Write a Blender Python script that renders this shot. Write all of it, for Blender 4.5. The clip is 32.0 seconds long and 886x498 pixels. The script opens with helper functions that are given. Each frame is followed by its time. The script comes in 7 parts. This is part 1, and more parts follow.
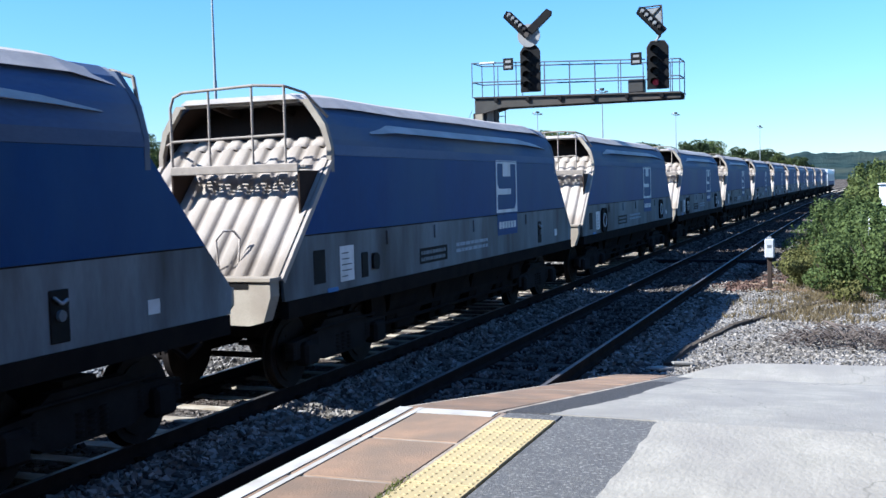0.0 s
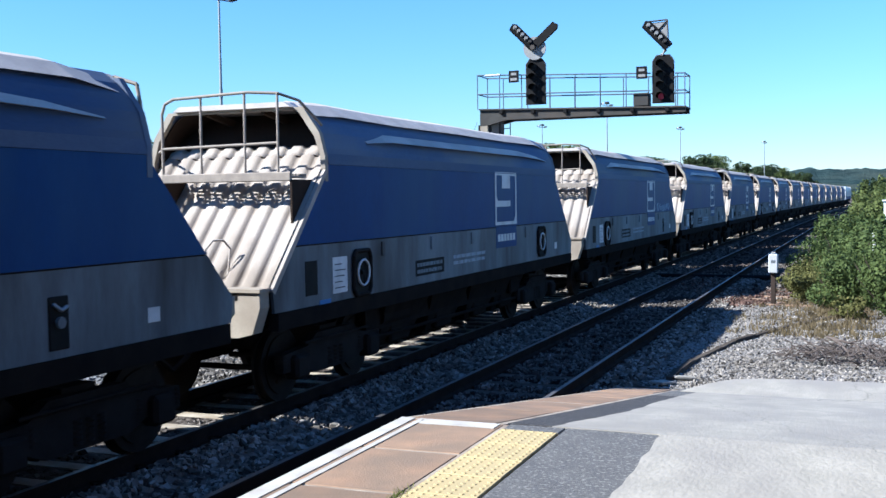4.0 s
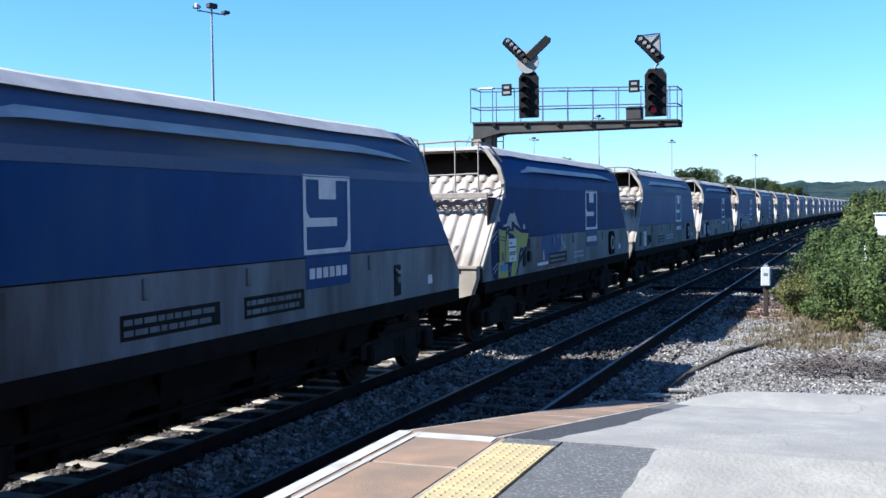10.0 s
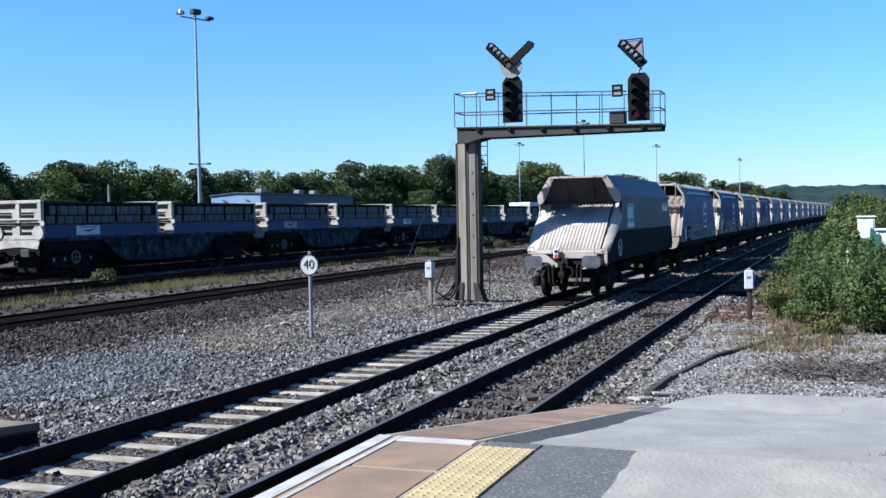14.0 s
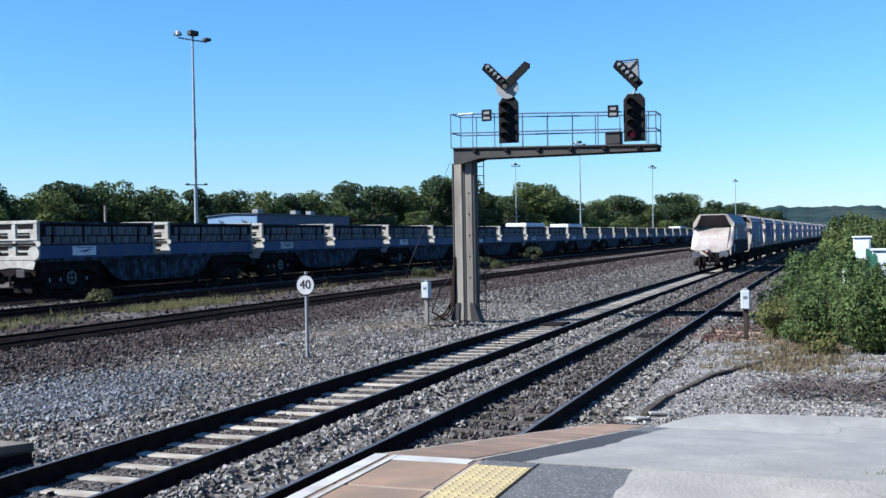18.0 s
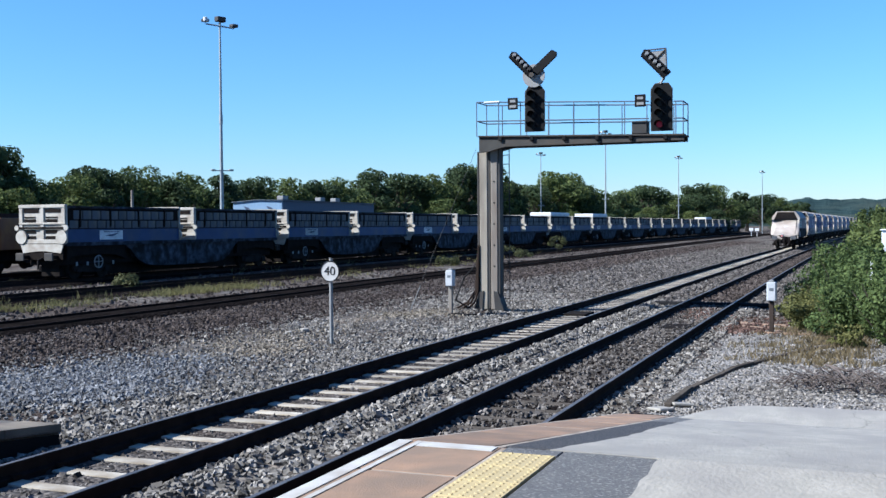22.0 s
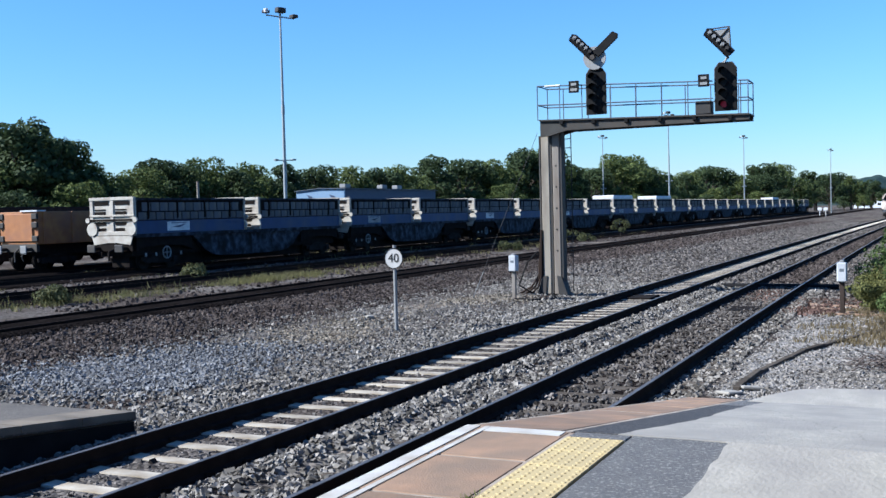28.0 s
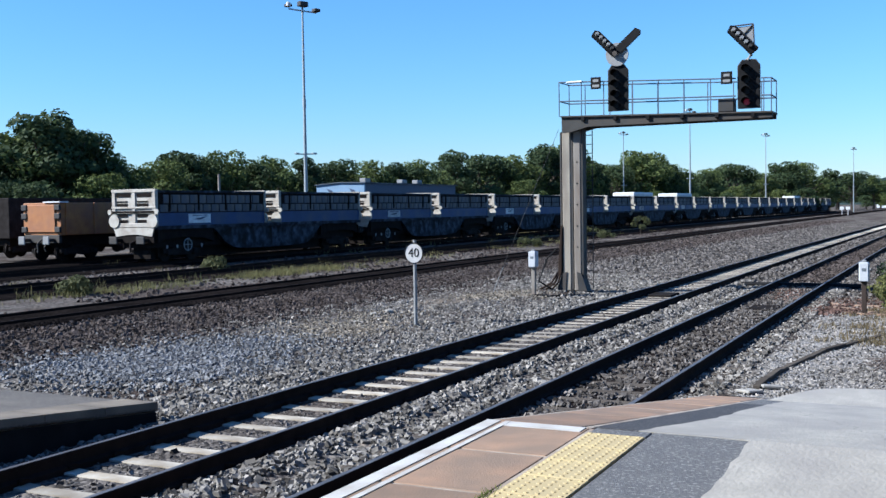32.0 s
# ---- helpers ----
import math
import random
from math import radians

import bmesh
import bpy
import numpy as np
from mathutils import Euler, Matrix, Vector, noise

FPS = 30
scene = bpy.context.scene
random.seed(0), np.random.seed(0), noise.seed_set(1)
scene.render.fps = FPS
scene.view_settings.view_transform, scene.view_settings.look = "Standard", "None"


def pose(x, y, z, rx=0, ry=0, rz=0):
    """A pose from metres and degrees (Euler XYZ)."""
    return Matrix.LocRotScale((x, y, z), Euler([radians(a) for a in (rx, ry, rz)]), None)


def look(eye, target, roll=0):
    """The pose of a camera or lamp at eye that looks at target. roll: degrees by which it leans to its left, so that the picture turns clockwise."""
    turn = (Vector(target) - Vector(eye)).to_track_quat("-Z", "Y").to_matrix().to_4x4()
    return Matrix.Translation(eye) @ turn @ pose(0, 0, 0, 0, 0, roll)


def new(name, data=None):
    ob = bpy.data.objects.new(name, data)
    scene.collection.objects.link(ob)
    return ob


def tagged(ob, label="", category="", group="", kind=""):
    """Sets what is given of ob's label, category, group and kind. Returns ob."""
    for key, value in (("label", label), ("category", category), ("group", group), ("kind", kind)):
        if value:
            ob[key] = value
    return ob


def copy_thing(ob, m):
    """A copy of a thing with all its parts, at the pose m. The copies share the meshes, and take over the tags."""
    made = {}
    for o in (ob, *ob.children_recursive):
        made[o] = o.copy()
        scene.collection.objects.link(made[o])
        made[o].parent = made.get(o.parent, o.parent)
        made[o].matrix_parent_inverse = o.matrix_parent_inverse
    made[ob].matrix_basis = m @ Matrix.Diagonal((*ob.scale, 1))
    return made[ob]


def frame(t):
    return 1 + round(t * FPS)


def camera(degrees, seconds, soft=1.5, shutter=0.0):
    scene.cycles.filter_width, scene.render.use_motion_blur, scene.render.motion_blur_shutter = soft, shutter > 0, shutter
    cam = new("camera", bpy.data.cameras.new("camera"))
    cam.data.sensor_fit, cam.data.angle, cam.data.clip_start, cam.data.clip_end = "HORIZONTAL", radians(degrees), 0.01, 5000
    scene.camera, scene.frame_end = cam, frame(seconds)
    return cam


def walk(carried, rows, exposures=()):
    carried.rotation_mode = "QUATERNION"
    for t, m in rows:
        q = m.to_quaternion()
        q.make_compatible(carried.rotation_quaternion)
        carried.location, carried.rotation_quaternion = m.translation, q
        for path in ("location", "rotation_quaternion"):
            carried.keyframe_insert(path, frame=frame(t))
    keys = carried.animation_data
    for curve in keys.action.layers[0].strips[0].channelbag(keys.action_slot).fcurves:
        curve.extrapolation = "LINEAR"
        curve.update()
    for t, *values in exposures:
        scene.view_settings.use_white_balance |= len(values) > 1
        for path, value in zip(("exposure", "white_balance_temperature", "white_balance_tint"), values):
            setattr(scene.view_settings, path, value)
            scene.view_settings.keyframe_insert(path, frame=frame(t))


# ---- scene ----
# Camera ---------------------------------------------------------------
cam = camera(46.0, 32.0, shutter=0.06)
PATH = [
    (0, pose(0.028, 0.042, 1.582, 86.617, 1.512, 21.387)),
    (0.5, pose(0.023, 0.055, 1.570, 86.612, 0.960, 20.931)),
    (1, pose(0.028, 0.033, 1.576, 86.792, 0.782, 20.742)),
    (1.5, pose(0.016, 0.052, 1.571, 87.099, 0.554, 21.031)),
    (2, pose(0.015, 0.051, 1.570, 87.235, 0.468, 21.331)),
    (2.5, pose(0.018, 0.034, 1.577, 86.927, 0.909, 21.558)),
    (3, pose(0.017, 0.051, 1.576, 87.317, 0.904, 21.506)),
    (3.5, pose(0.020, 0.044, 1.577, 87.230, 0.839, 21.481)),
    (5.5, pose(0.022, 0.031, 1.577, 87.387, 0.850, 22.062)),
    (6, pose(0.026, 0.027, 1.584, 87.408, 0.868, 21.888)),
    (6.5, pose(0.019, 0.043, 1.579, 87.716, 0.757, 22.129)),
    (7, pose(0.025, 0.018, 1.587, 87.823, 0.573, 22.507)),
    (7.5, pose(0.021, -0.000, 1.593, 87.813, 0.881, 22.559)),
    (8, pose(0.011, 0.032, 1.583, 87.899, 0.910, 22.510)),
    (8.5, pose(0.015, 0.030, 1.589, 87.829, 0.736, 22.587)),
    (9, pose(0.010, 0.019, 1.584, 87.643, 0.604, 22.249)),
    (9.5, pose(0.013, 0.003, 1.593, 87.876, 0.708, 22.047)),
    (10, pose(-0.011, 0.016, 1.582, 87.943, 0.798, 21.156)),
    (10.5, pose(-0.028, -0.040, 1.591, 88.037, 0.974, 20.281)),
    (11, pose(-0.028, -0.056, 1.595, 88.018, 0.245, 20.488)),
    (11.5, pose(-0.008, -0.007, 1.591, 88.439, 0.400, 20.926)),
    (12, pose(0.013, 0.012, 1.592, 88.978, 0.391, 21.575)),
    (12.5, pose(0.040, 0.022, 1.581, 88.824, 0.831, 22.071)),
    (13, pose(0.053, 0.047, 1.573, 88.670, 0.549, 21.634)),
    (13.5, pose(0.030, 0.070, 1.566, 88.595, 0.696, 20.475)),
    (14, pose(0.028, 0.046, 1.565, 88.230, 1.056, 20.385)),
    (14.5, pose(0.020, 0.046, 1.564, 88.942, 0.409, 20.419)),
    (16.5, pose(0.018, 0.050, 1.553, 89.635, 0.706, 20.700)),
    (17, pose(0.019, 0.062, 1.545, 89.468, 0.888, 20.098)),
    (17.5, pose(0.032, 0.046, 1.550, 89.483, 1.023, 19.961)),
    (18, pose(0.030, 0.046, 1.545, 89.373, 1.053, 20.191)),
    (18.5, pose(0.026, 0.051, 1.544, 89.255, 0.942, 20.462)),
    (19, pose(0.022, 0.043, 1.541, 89.143, 0.895, 20.728)),
    (19.5, pose(0.021, 0.049, 1.542, 89.106, 1.243, 20.955)),
    (20, pose(0.023, 0.057, 1.540, 89.000, 1.169, 20.737)),
    (20.5, pose(0.024, 0.028, 1.544, 89.115, 1.066, 20.883)),
    (21, pose(0.019, 0.055, 1.540, 89.078, 0.969, 20.884)),
    (21.5, pose(0.019, 0.027, 1.542, 88.814, 0.783, 21.032)),
    (22, pose(0.016, 0.039, 1.537, 88.750, 0.423, 21.513)),
    (22.5, pose(0.008, 0.048, 1.534, 88.505, 0.606, 22.222)),
    (23, pose(0.013, 0.040, 1.538, 88.520, 0.635, 22.699)),
    (23.5, pose(0.014, 0.034, 1.539, 88.721, 0.852, 22.920)),
    (24, pose(0.012, 0.032, 1.539, 88.765, 1.010, 22.902)),
    (24.5, pose(0.008, 0.026, 1.536, 88.654, 0.749, 22.910)),
    (25, pose(0.015, 0.022, 1.536, 88.532, 0.970, 23.237)),
    (25.5, pose(0.012, 0.028, 1.535, 88.277, 1.243, 23.497)),
    (27.5, pose(0.002, 0.012, 1.539, 88.152, 1.140, 24.499)),
    (28, pose(0.011, 0.003, 1.544, 88.016, 1.453, 24.895)),
    (28.5, pose(0.008, -0.001, 1.542, 87.914, 1.490, 25.075)),
    (29, pose(0.009, -0.002, 1.542, 87.722, 1.549, 25.385)),
    (29.5, pose(0.005, -0.004, 1.543, 87.529, 1.456, 25.577)),
    (30, pose(0.000, -0.000, 1.541, 87.474, 1.169, 25.790)),
    (30.5, pose(0.008, -0.035, 1.549, 87.510, 1.226, 25.879)),
    (31, pose(0.008, -0.021, 1.545, 87.664, 1.238, 26.113)),
    (31.5, pose(0.005, -0.035, 1.546, 87.824, 1.068, 26.200)),
    (32, pose(0.001, -0.036, 1.545, 87.771, 0.868, 25.962)),
]
walk(cam, PATH, exposures=((0, 1.70, 5080, 6.5), (10, 1.70, 5080, 6.5), (12, 1.61, 5080, 6.5), (13, 1.43, 5080, 6.5), (14, 1.41, 5080, 6.5), (32, 1.41, 5080, 6.5)))

# World, sun, exposure -------------------------------------------------
LIGHT = Vector((1.0, 0.72, -0.96)).normalized()      # the way the sunlight travels
sky_world = bpy.data.worlds.new("sky")
scene.world = sky_world
sky_world.use_nodes = True
wn = sky_world.node_tree.nodes
sky = wn.new("ShaderNodeTexSky")
sky.sky_type = "NISHITA"
sky.sun_disc = False
sky.sun_elevation = math.asin(-LIGHT.z)
sky.sun_rotation = math.atan2(-LIGHT.x, -LIGHT.y)
sky.air_density, sky.dust_density, sky.ozone_density = 1.5, 0.0, 10.0
sky.altitude = 1000.0
wn["Background"].inputs["Strength"].default_value = 0.06
sky_world.node_tree.links.new(sky.outputs[0], wn["Background"].inputs["Color"])
sun = new("sun", bpy.data.lights.new("sun", "SUN"))
sun.data.energy, sun.data.angle, sun.data.color = 5.0, radians(0.5), (1.0, 0.85, 0.68)
sun.matrix_world = look((0, 0, 60), Vector((0, 0, 60)) + LIGHT)

# Geometry helpers -----------------------------------------------------
RAIL = -0.904            # top of the running rails; the platform is 0
K_MAIN, K_YARD = 0.95e-4, 0.5e-4
X_FAR, X_NEAR = -7.453, -4.322      # centre lines of the two main tracks


def bend(y, k=K_MAIN):
    return k * y * y if y > 0 else 0.0


class Geo:
    """Gathers vertices and faces for one mesh."""

    def __init__(self):
        self.v, self.f, self.smooth = [], [], []

    def add(self, verts, faces, smooth=False):
        n = len(self.v)
        self.v += [tuple(p) for p in verts]
        self.f += [tuple(n + i for i in f) for f in faces]
        self.smooth += [smooth] * len(faces)
        return self

    def box(self, x0, x1, y0, y1, z0, z1):
        c = [(x, y, z) for z in (z0, z1) for y in (y0, y1) for x in (x0, x1)]
        return self.add(c, [(0, 2, 3, 1), (4, 5, 7, 6), (0, 1, 5, 4), (2, 6, 7, 3), (0, 4, 6, 2), (1, 3, 7, 5)])

    def soft(self, x0, x1, y0, y1, z0, z1, b=0.02):
        """A box with chamfered edges."""
        v, idx = [], {}
        X, Y, Z = (x0, x1), (y0, y1), (z0, z1)
        for i in (0, 1):
            for j in (0, 1):
                for k in (0, 1):
                    sx, sy, sz = (1 - 2 * i), (1 - 2 * j), (1 - 2 * k)
                    for a in range(3):
                        idx[i, j, k, a] = len(v)
                        v.append((X[i] + (sx * b if a != 0 else 0), Y[j] + (sy * b if a != 1 else 0), Z[k] + (sz * b if a != 2 else 0)))
        f = []
        for i in (0, 1):
            q = [idx[i, j, k, 0] for j, k in ((0, 0), (1, 0), (1, 1), (0, 1))]
            f.append(q if i else q[::-1])
            q = [idx[j, i, k, 1] for j, k in ((0, 0), (1, 0), (1, 1), (0, 1))]
            f.append(q[::-1] if i else q)
            q = [idx[j, k, i, 2] for j, k in ((0, 0), (1, 0), (1, 1), (0, 1))]
            f.append(q if i else q[::-1])
        for i in (0, 1):
            for j in (0, 1):
                f.append((idx[i, j, 0, 0], idx[i, j, 1, 0], idx[i, j, 1, 1], idx[i, j, 0, 1]))
                f.append((idx[i, 0, j, 0], idx[i, 1, j, 0], idx[i, 1, j, 2], idx[i, 0, j, 2]))
                f.append((idx[0, i, j, 1], idx[1, i, j, 1], idx[1, i, j, 2], idx[0, i, j, 2]))
                for k in (0, 1):
                    f.append((idx[i, j, k, 0], idx[i, j, k, 1], idx[i, j, k, 2]))
        return self.add(v, f)

    def prism(self, pts, axis, a0, a1):
        """A polygon drawn out along an axis. pts are the two other coordinates in order."""
        put = {"x": lambda p, a: (a, p[0], p[1]), "y": lambda p, a: (p[0], a, p[1]), "z": lambda p, a: (p[0], p[1], a)}[axis]
        n = len(pts)
        v = [put(p, a0) for p in pts] + [put(p, a1) for p in pts]
        return self.add(v, [tuple(range(n))[::-1], tuple(range(n, 2 * n))] + [(i, (i + 1) % n, n + (i + 1) % n, n + i) for i in range(n)])

    def tube(self, a, b, r, n=8, r2=None, caps=True):
        a, b = Vector(a), Vector(b)
        d = (b - a).normalized()
        u = d.orthogonal().normalized()
        w = d.cross(u)
        r2 = r if r2 is None else r2
        v = []
        for p, q in ((a, r), (b, r2)):
            v += [p + (u * math.cos(t) + w * math.sin(t)) * q for t in (2 * math.pi * i / n for i in range(n))]
        self.add(v, [(i, (i + 1) % n, n + (i + 1) % n, n + i) for i in range(n)], True)
        if caps:
            self.add(v, [tuple(range(n))[::-1], tuple(range(n, 2 * n))])
        return self

    def pipe(self, pts, r, n=6):
        for a, b in zip(pts, pts[1:]):
            self.tube(a, b, r, n)
        return self

    def disc(self, c, axis, r, d, n=20):
        """A short drum round the point c, d thick along the axis."""
        o = Vector({"x": (1, 0, 0), "y": (0, 1, 0), "z": (0, 0, 1)}[axis]) * d / 2
        return self.tube(Vector(c) - o, Vector(c) + o, r, n)

    def ring(self, c, axis, r, t, n=20):
        c = Vector(c)
        u, w = {"x": ((0, 1, 0), (0, 0, 1)), "y": ((1, 0, 0), (0, 0, 1)), "z": ((1, 0, 0), (0, 1, 0))}[axis]
        p = [c + (Vector(u) * math.cos(a) + Vector(w) * math.sin(a)) * r for a in (2 * math.pi * i / n for i in range(n + 1))]
        return self.pipe(p, t, 5)

    def sweep(self, section, stations, close=True):
        """section: list of (x, z); stations: list of (x, y, z, heading in radians)."""
        n, v = len(section), []
        for x, y, z, h in stations:
            c, s = math.cos(h), math.sin(h)
            v += [(x + p * c, y - p * s, z + q) for p, q in section]
        f = []
        for i in range(len(stations) - 1):
            for j in range(n if close else n - 1):
                k = (j + 1) % n
                f.append((i * n + j, (i + 1) * n + j, (i + 1) * n + k, i * n + k))
        if close:
            m = (len(stations) - 1) * n
            f += [tuple(range(n)), tuple(range(m, m + n))[::-1]]
        return self.add(v, f)

    def mesh(self, name):
        me = bpy.data.meshes.new(name)
        me.from_pydata(self.v, [], self.f)
        me.polygons.foreach_set("use_smooth", self.smooth)
        b = bmesh.new()
        b.from_mesh(me)
        bmesh.ops.recalc_face_normals(b, faces=b.faces)
        b.to_mesh(me)
        b.free()
        return me


def part(name, geo, material, parent, label=""):
    """One mesh object under a thing or a part."""
    me = geo if isinstance(geo, bpy.types.Mesh) else geo.mesh(name)
    if not me.materials:
        me.materials.append(material)
    ob = new(name, me)
    ob.parent = parent
    return tagged(ob, label)


def thing(name, m, label, category, group="", kind=""):
    ob = new(name)
    ob.matrix_basis = m
    ob.empty_display_size = 0.2
    return tagged(ob, label, category, group, kind)


def solid(name, geo, material, label="", category="", group="", kind="", m=None):
    ob = part(name, geo, material, None)
    if m is not None:
        ob.matrix_basis = m
    return tagged(ob, label, category, group, kind)


# Materials ------------------------------------------------------------
def material(name, base, second=None, rough=0.7, metal=0.0, scale=6.0, fine=60.0, bump=0.15, stretch=(1, 1, 1), dirt=None, dirt_scale=0.7, dirt_amount=0.5, vary=0.0, depth=0.01, spec=0.4, cracks=0.0, speck=None, speck_scale=45.0):
    m = bpy.data.materials.new(name)
    m.use_nodes = True
    nt = m.node_tree
    N, L = nt.nodes, nt.links
    bsdf = N["Principled BSDF"]
    bsdf.inputs["Roughness"].default_value, bsdf.inputs["Metallic"].default_value = rough, metal
    bsdf.inputs["Specular IOR Level"].default_value = spec
    co = N.new("ShaderNodeTexCoord")
    mp = N.new("ShaderNodeMapping")
    mp.inputs["Scale"].default_value = stretch
    L.new(co.outputs["Object"], mp.inputs["Vector"])

    def noise_at(s, detail):
        n = N.new("ShaderNodeTexNoise")
        n.inputs["Scale"].default_value, n.inputs["Detail"].default_value = s, detail
        L.new(mp.outputs[0], n.inputs["Vector"])
        return n.outputs["Fac"]

    def mix(fac, a, b):
        x = N.new("ShaderNodeMix")
        x.data_type = "RGBA"
        for i, s in ((0, fac), (6, a), (7, b)):
            if isinstance(s, (tuple, list)):
                x.inputs[i].default_value = (*s, 1)
            elif isinstance(s, float):
                x.inputs[i].default_value = s
            else:
                L.new(s, x.inputs[i])
        return x.outputs[2]

    def ramp(fac, lo, hi):
        r = N.new("ShaderNodeMapRange")
        r.inputs["From Min"].default_value, r.inputs["From Max"].default_value = lo, hi
        L.new(fac, r.inputs["Value"])
        return r.outputs[0]

    second = second or tuple(c * 0.75 for c in base)
    a = noise_at(scale, 5)
    col = mix(ramp(a, 0.35, 0.65), base, second)
    g = noise_at(fine, 3)
    col = mix(ramp(g, 0.3, 0.75), col, mix(0.35, col, tuple(c * 0.6 for c in second)))
    if dirt:
        d = noise_at(dirt_scale, 6)
        col = mix(ramp(d, 0.5 - 0.25 * dirt_amount, 0.8 - 0.25 * dirt_amount), col, dirt)
    if speck:
        s = noise_at(speck_scale, 2)
        col = mix(ramp(s, 0.54, 0.66), col, speck)
        s = noise_at(speck_scale * 1.7, 2)
        col = mix(ramp(s, 0.58, 0.70), col, tuple(c * 0.45 for c in second))
    if cracks:
        wob = N.new("ShaderNodeTexNoise")
        wob.inputs["Scale"].default_value, wob.inputs["Detail"].default_value = 3.0, 6
        L.new(mp.outputs[0], wob.inputs["Vector"])
        bent = N.new("ShaderNodeVectorMath")
        bent.operation = "MULTIPLY_ADD"
        bent.inputs[1].default_value = (0.5, 0.5, 0.5)
        L.new(wob.outputs["Color"], bent.inputs[0])
        L.new(mp.outputs[0], bent.inputs[2])
        vc = N.new("ShaderNodeTexVoronoi")
        vc.feature = "DISTANCE_TO_EDGE"
        vc.inputs["Scale"].default_value = cracks
        L.new(bent.outputs[0], vc.inputs["Vector"])
        col = mix(ramp(vc.outputs["Distance"], 0.0, 0.0022), tuple(c * 0.6 for c in second), col)
    if vary:
        info = N.new("ShaderNodeObjectInfo")
        hsv = N.new("ShaderNodeHueSaturation")
        L.new(col, hsv.inputs["Color"])
        r = N.new("ShaderNodeMapRange")
        r.inputs["To Min"].default_value, r.inputs["To Max"].default_value = 1 - vary, 1 + vary
        L.new(info.outputs["Random"], r.inputs["Value"])
        L.new(r.outputs[0], hsv.inputs["Value"])
        col = hsv.outputs[0]
    L.new(col, bsdf.inputs["Base Color"])
    if bump:
        b = N.new("ShaderNodeBump")
        b.inputs["Strength"].default_value, b.inputs["Distance"].default_value = bump, depth
        L.new(g, b.inputs["Height"])
        L.new(b.outputs[0], bsdf.inputs["Normal"])
    return m


def gravel(name, tones, cell=22.0, patch=0.25, bump=0.9, loose=False):
    """Stones: each cell, or each loose stone, has its own tone; patches blend between tones."""
    m = bpy.data.materials.new(name)
    m.use_nodes = True
    nt = m.node_tree
    N, L = nt.nodes, nt.links
    bsdf = N["Principled BSDF"]
    bsdf.inputs["Roughness"].default_value = 0.9
    bsdf.inputs["Specular IOR Level"].default_value = 0.0
    co = N.new("ShaderNodeTexCoord")
    vo = N.new("ShaderNodeTexVoronoi")
    vo.inputs["Scale"].default_value = cell
    no = N.new("ShaderNodeTexNoise")
    no.inputs["Scale"].default_value, no.inputs["Detail"].default_value = patch, 6
    for n in (vo, no):
        L.new(co.outputs["Object"], n.inputs["Vector"])
    cr = N.new("ShaderNodeValToRGB")
    e = cr.color_ramp.elements
    while len(e) < len(tones):
        e.new(0.5)
    for i, t in enumerate(tones):
        e[i].position = 0.3 + 0.4 * i / (len(tones) - 1)
        e[i].color = (*t, 1)
    L.new(no.outputs["Fac"], cr.inputs["Fac"])
    sep = N.new("ShaderNodeSeparateColor")
    L.new(vo.outputs["Color"], sep.inputs[0])
    mr = N.new("ShaderNodeMapRange")
    mr.inputs["To Min"].default_value, mr.inputs["To Max"].default_value = (0.3, 1.75) if loose else (0.5, 1.45)
    L.new(N.new("ShaderNodeNewGeometry").outputs["Random Per Island"] if loose else sep.outputs[0], mr.inputs["Value"])
    hsv = N.new("ShaderNodeHueSaturation")
    L.new(cr.outputs[0], hsv.inputs["Color"])
    L.new(mr.outputs[0], hsv.inputs["Value"])
    L.new(hsv.outputs[0], bsdf.inputs["Base Color"])
    b = N.new("ShaderNodeBump")
    b.inputs["Strength"].default_value, b.inputs["Distance"].default_value = bump, 0.04
    b.invert = True
    L.new(vo.outputs["Distance"], b.inputs["Height"])
    L.new(b.outputs[0], bsdf.inputs["Normal"])
    return m


def leafy(name, light, dark):
    m = bpy.data.materials.new(name)
    m.use_nodes = True
    N, L = m.node_tree.nodes, m.node_tree.links
    bsdf = N["Principled BSDF"]
    bsdf.inputs["Roughness"].default_value = 0.7
    bsdf.inputs["Specular IOR Level"].default_value = 0.12
    g = N.new("ShaderNodeNewGeometry")
    info = N.new("ShaderNodeObjectInfo")
    ad = N.new("ShaderNodeMath")
    ad.operation = "MULTIPLY_ADD"
    ad.inputs[1].default_value = 0.7
    L.new(g.outputs["Random Per Island"], ad.inputs[0])
    sc = N.new("ShaderNodeMath")
    sc.operation = "MULTIPLY"
    sc.inputs[1].default_value = 0.3
    L.new(info.outputs["Random"], sc.inputs[0])
    L.new(sc.outputs[0], ad.inputs[2])
    cr = N.new("ShaderNodeValToRGB")
    cr.color_ramp.elements[0].color = (*dark, 1)
    cr.color_ramp.elements[1].color = (*light, 1)
    L.new(ad.outputs[0], cr.inputs[0])
    L.new(cr.outputs[0], bsdf.inputs["Base Color"])
    tr = N.new("ShaderNodeBsdfTranslucent")
    L.new(cr.outputs[0], tr.inputs["Color"])
    mx = N.new("ShaderNodeMixShader")
    mx.inputs[0].default_value = 0.3
    L.new(bsdf.outputs[0], mx.inputs[1])
    L.new(tr.outputs[0], mx.inputs[2])
    L.new(mx.outputs[0], N["Material Output"].inputs["Surface"])
    return m


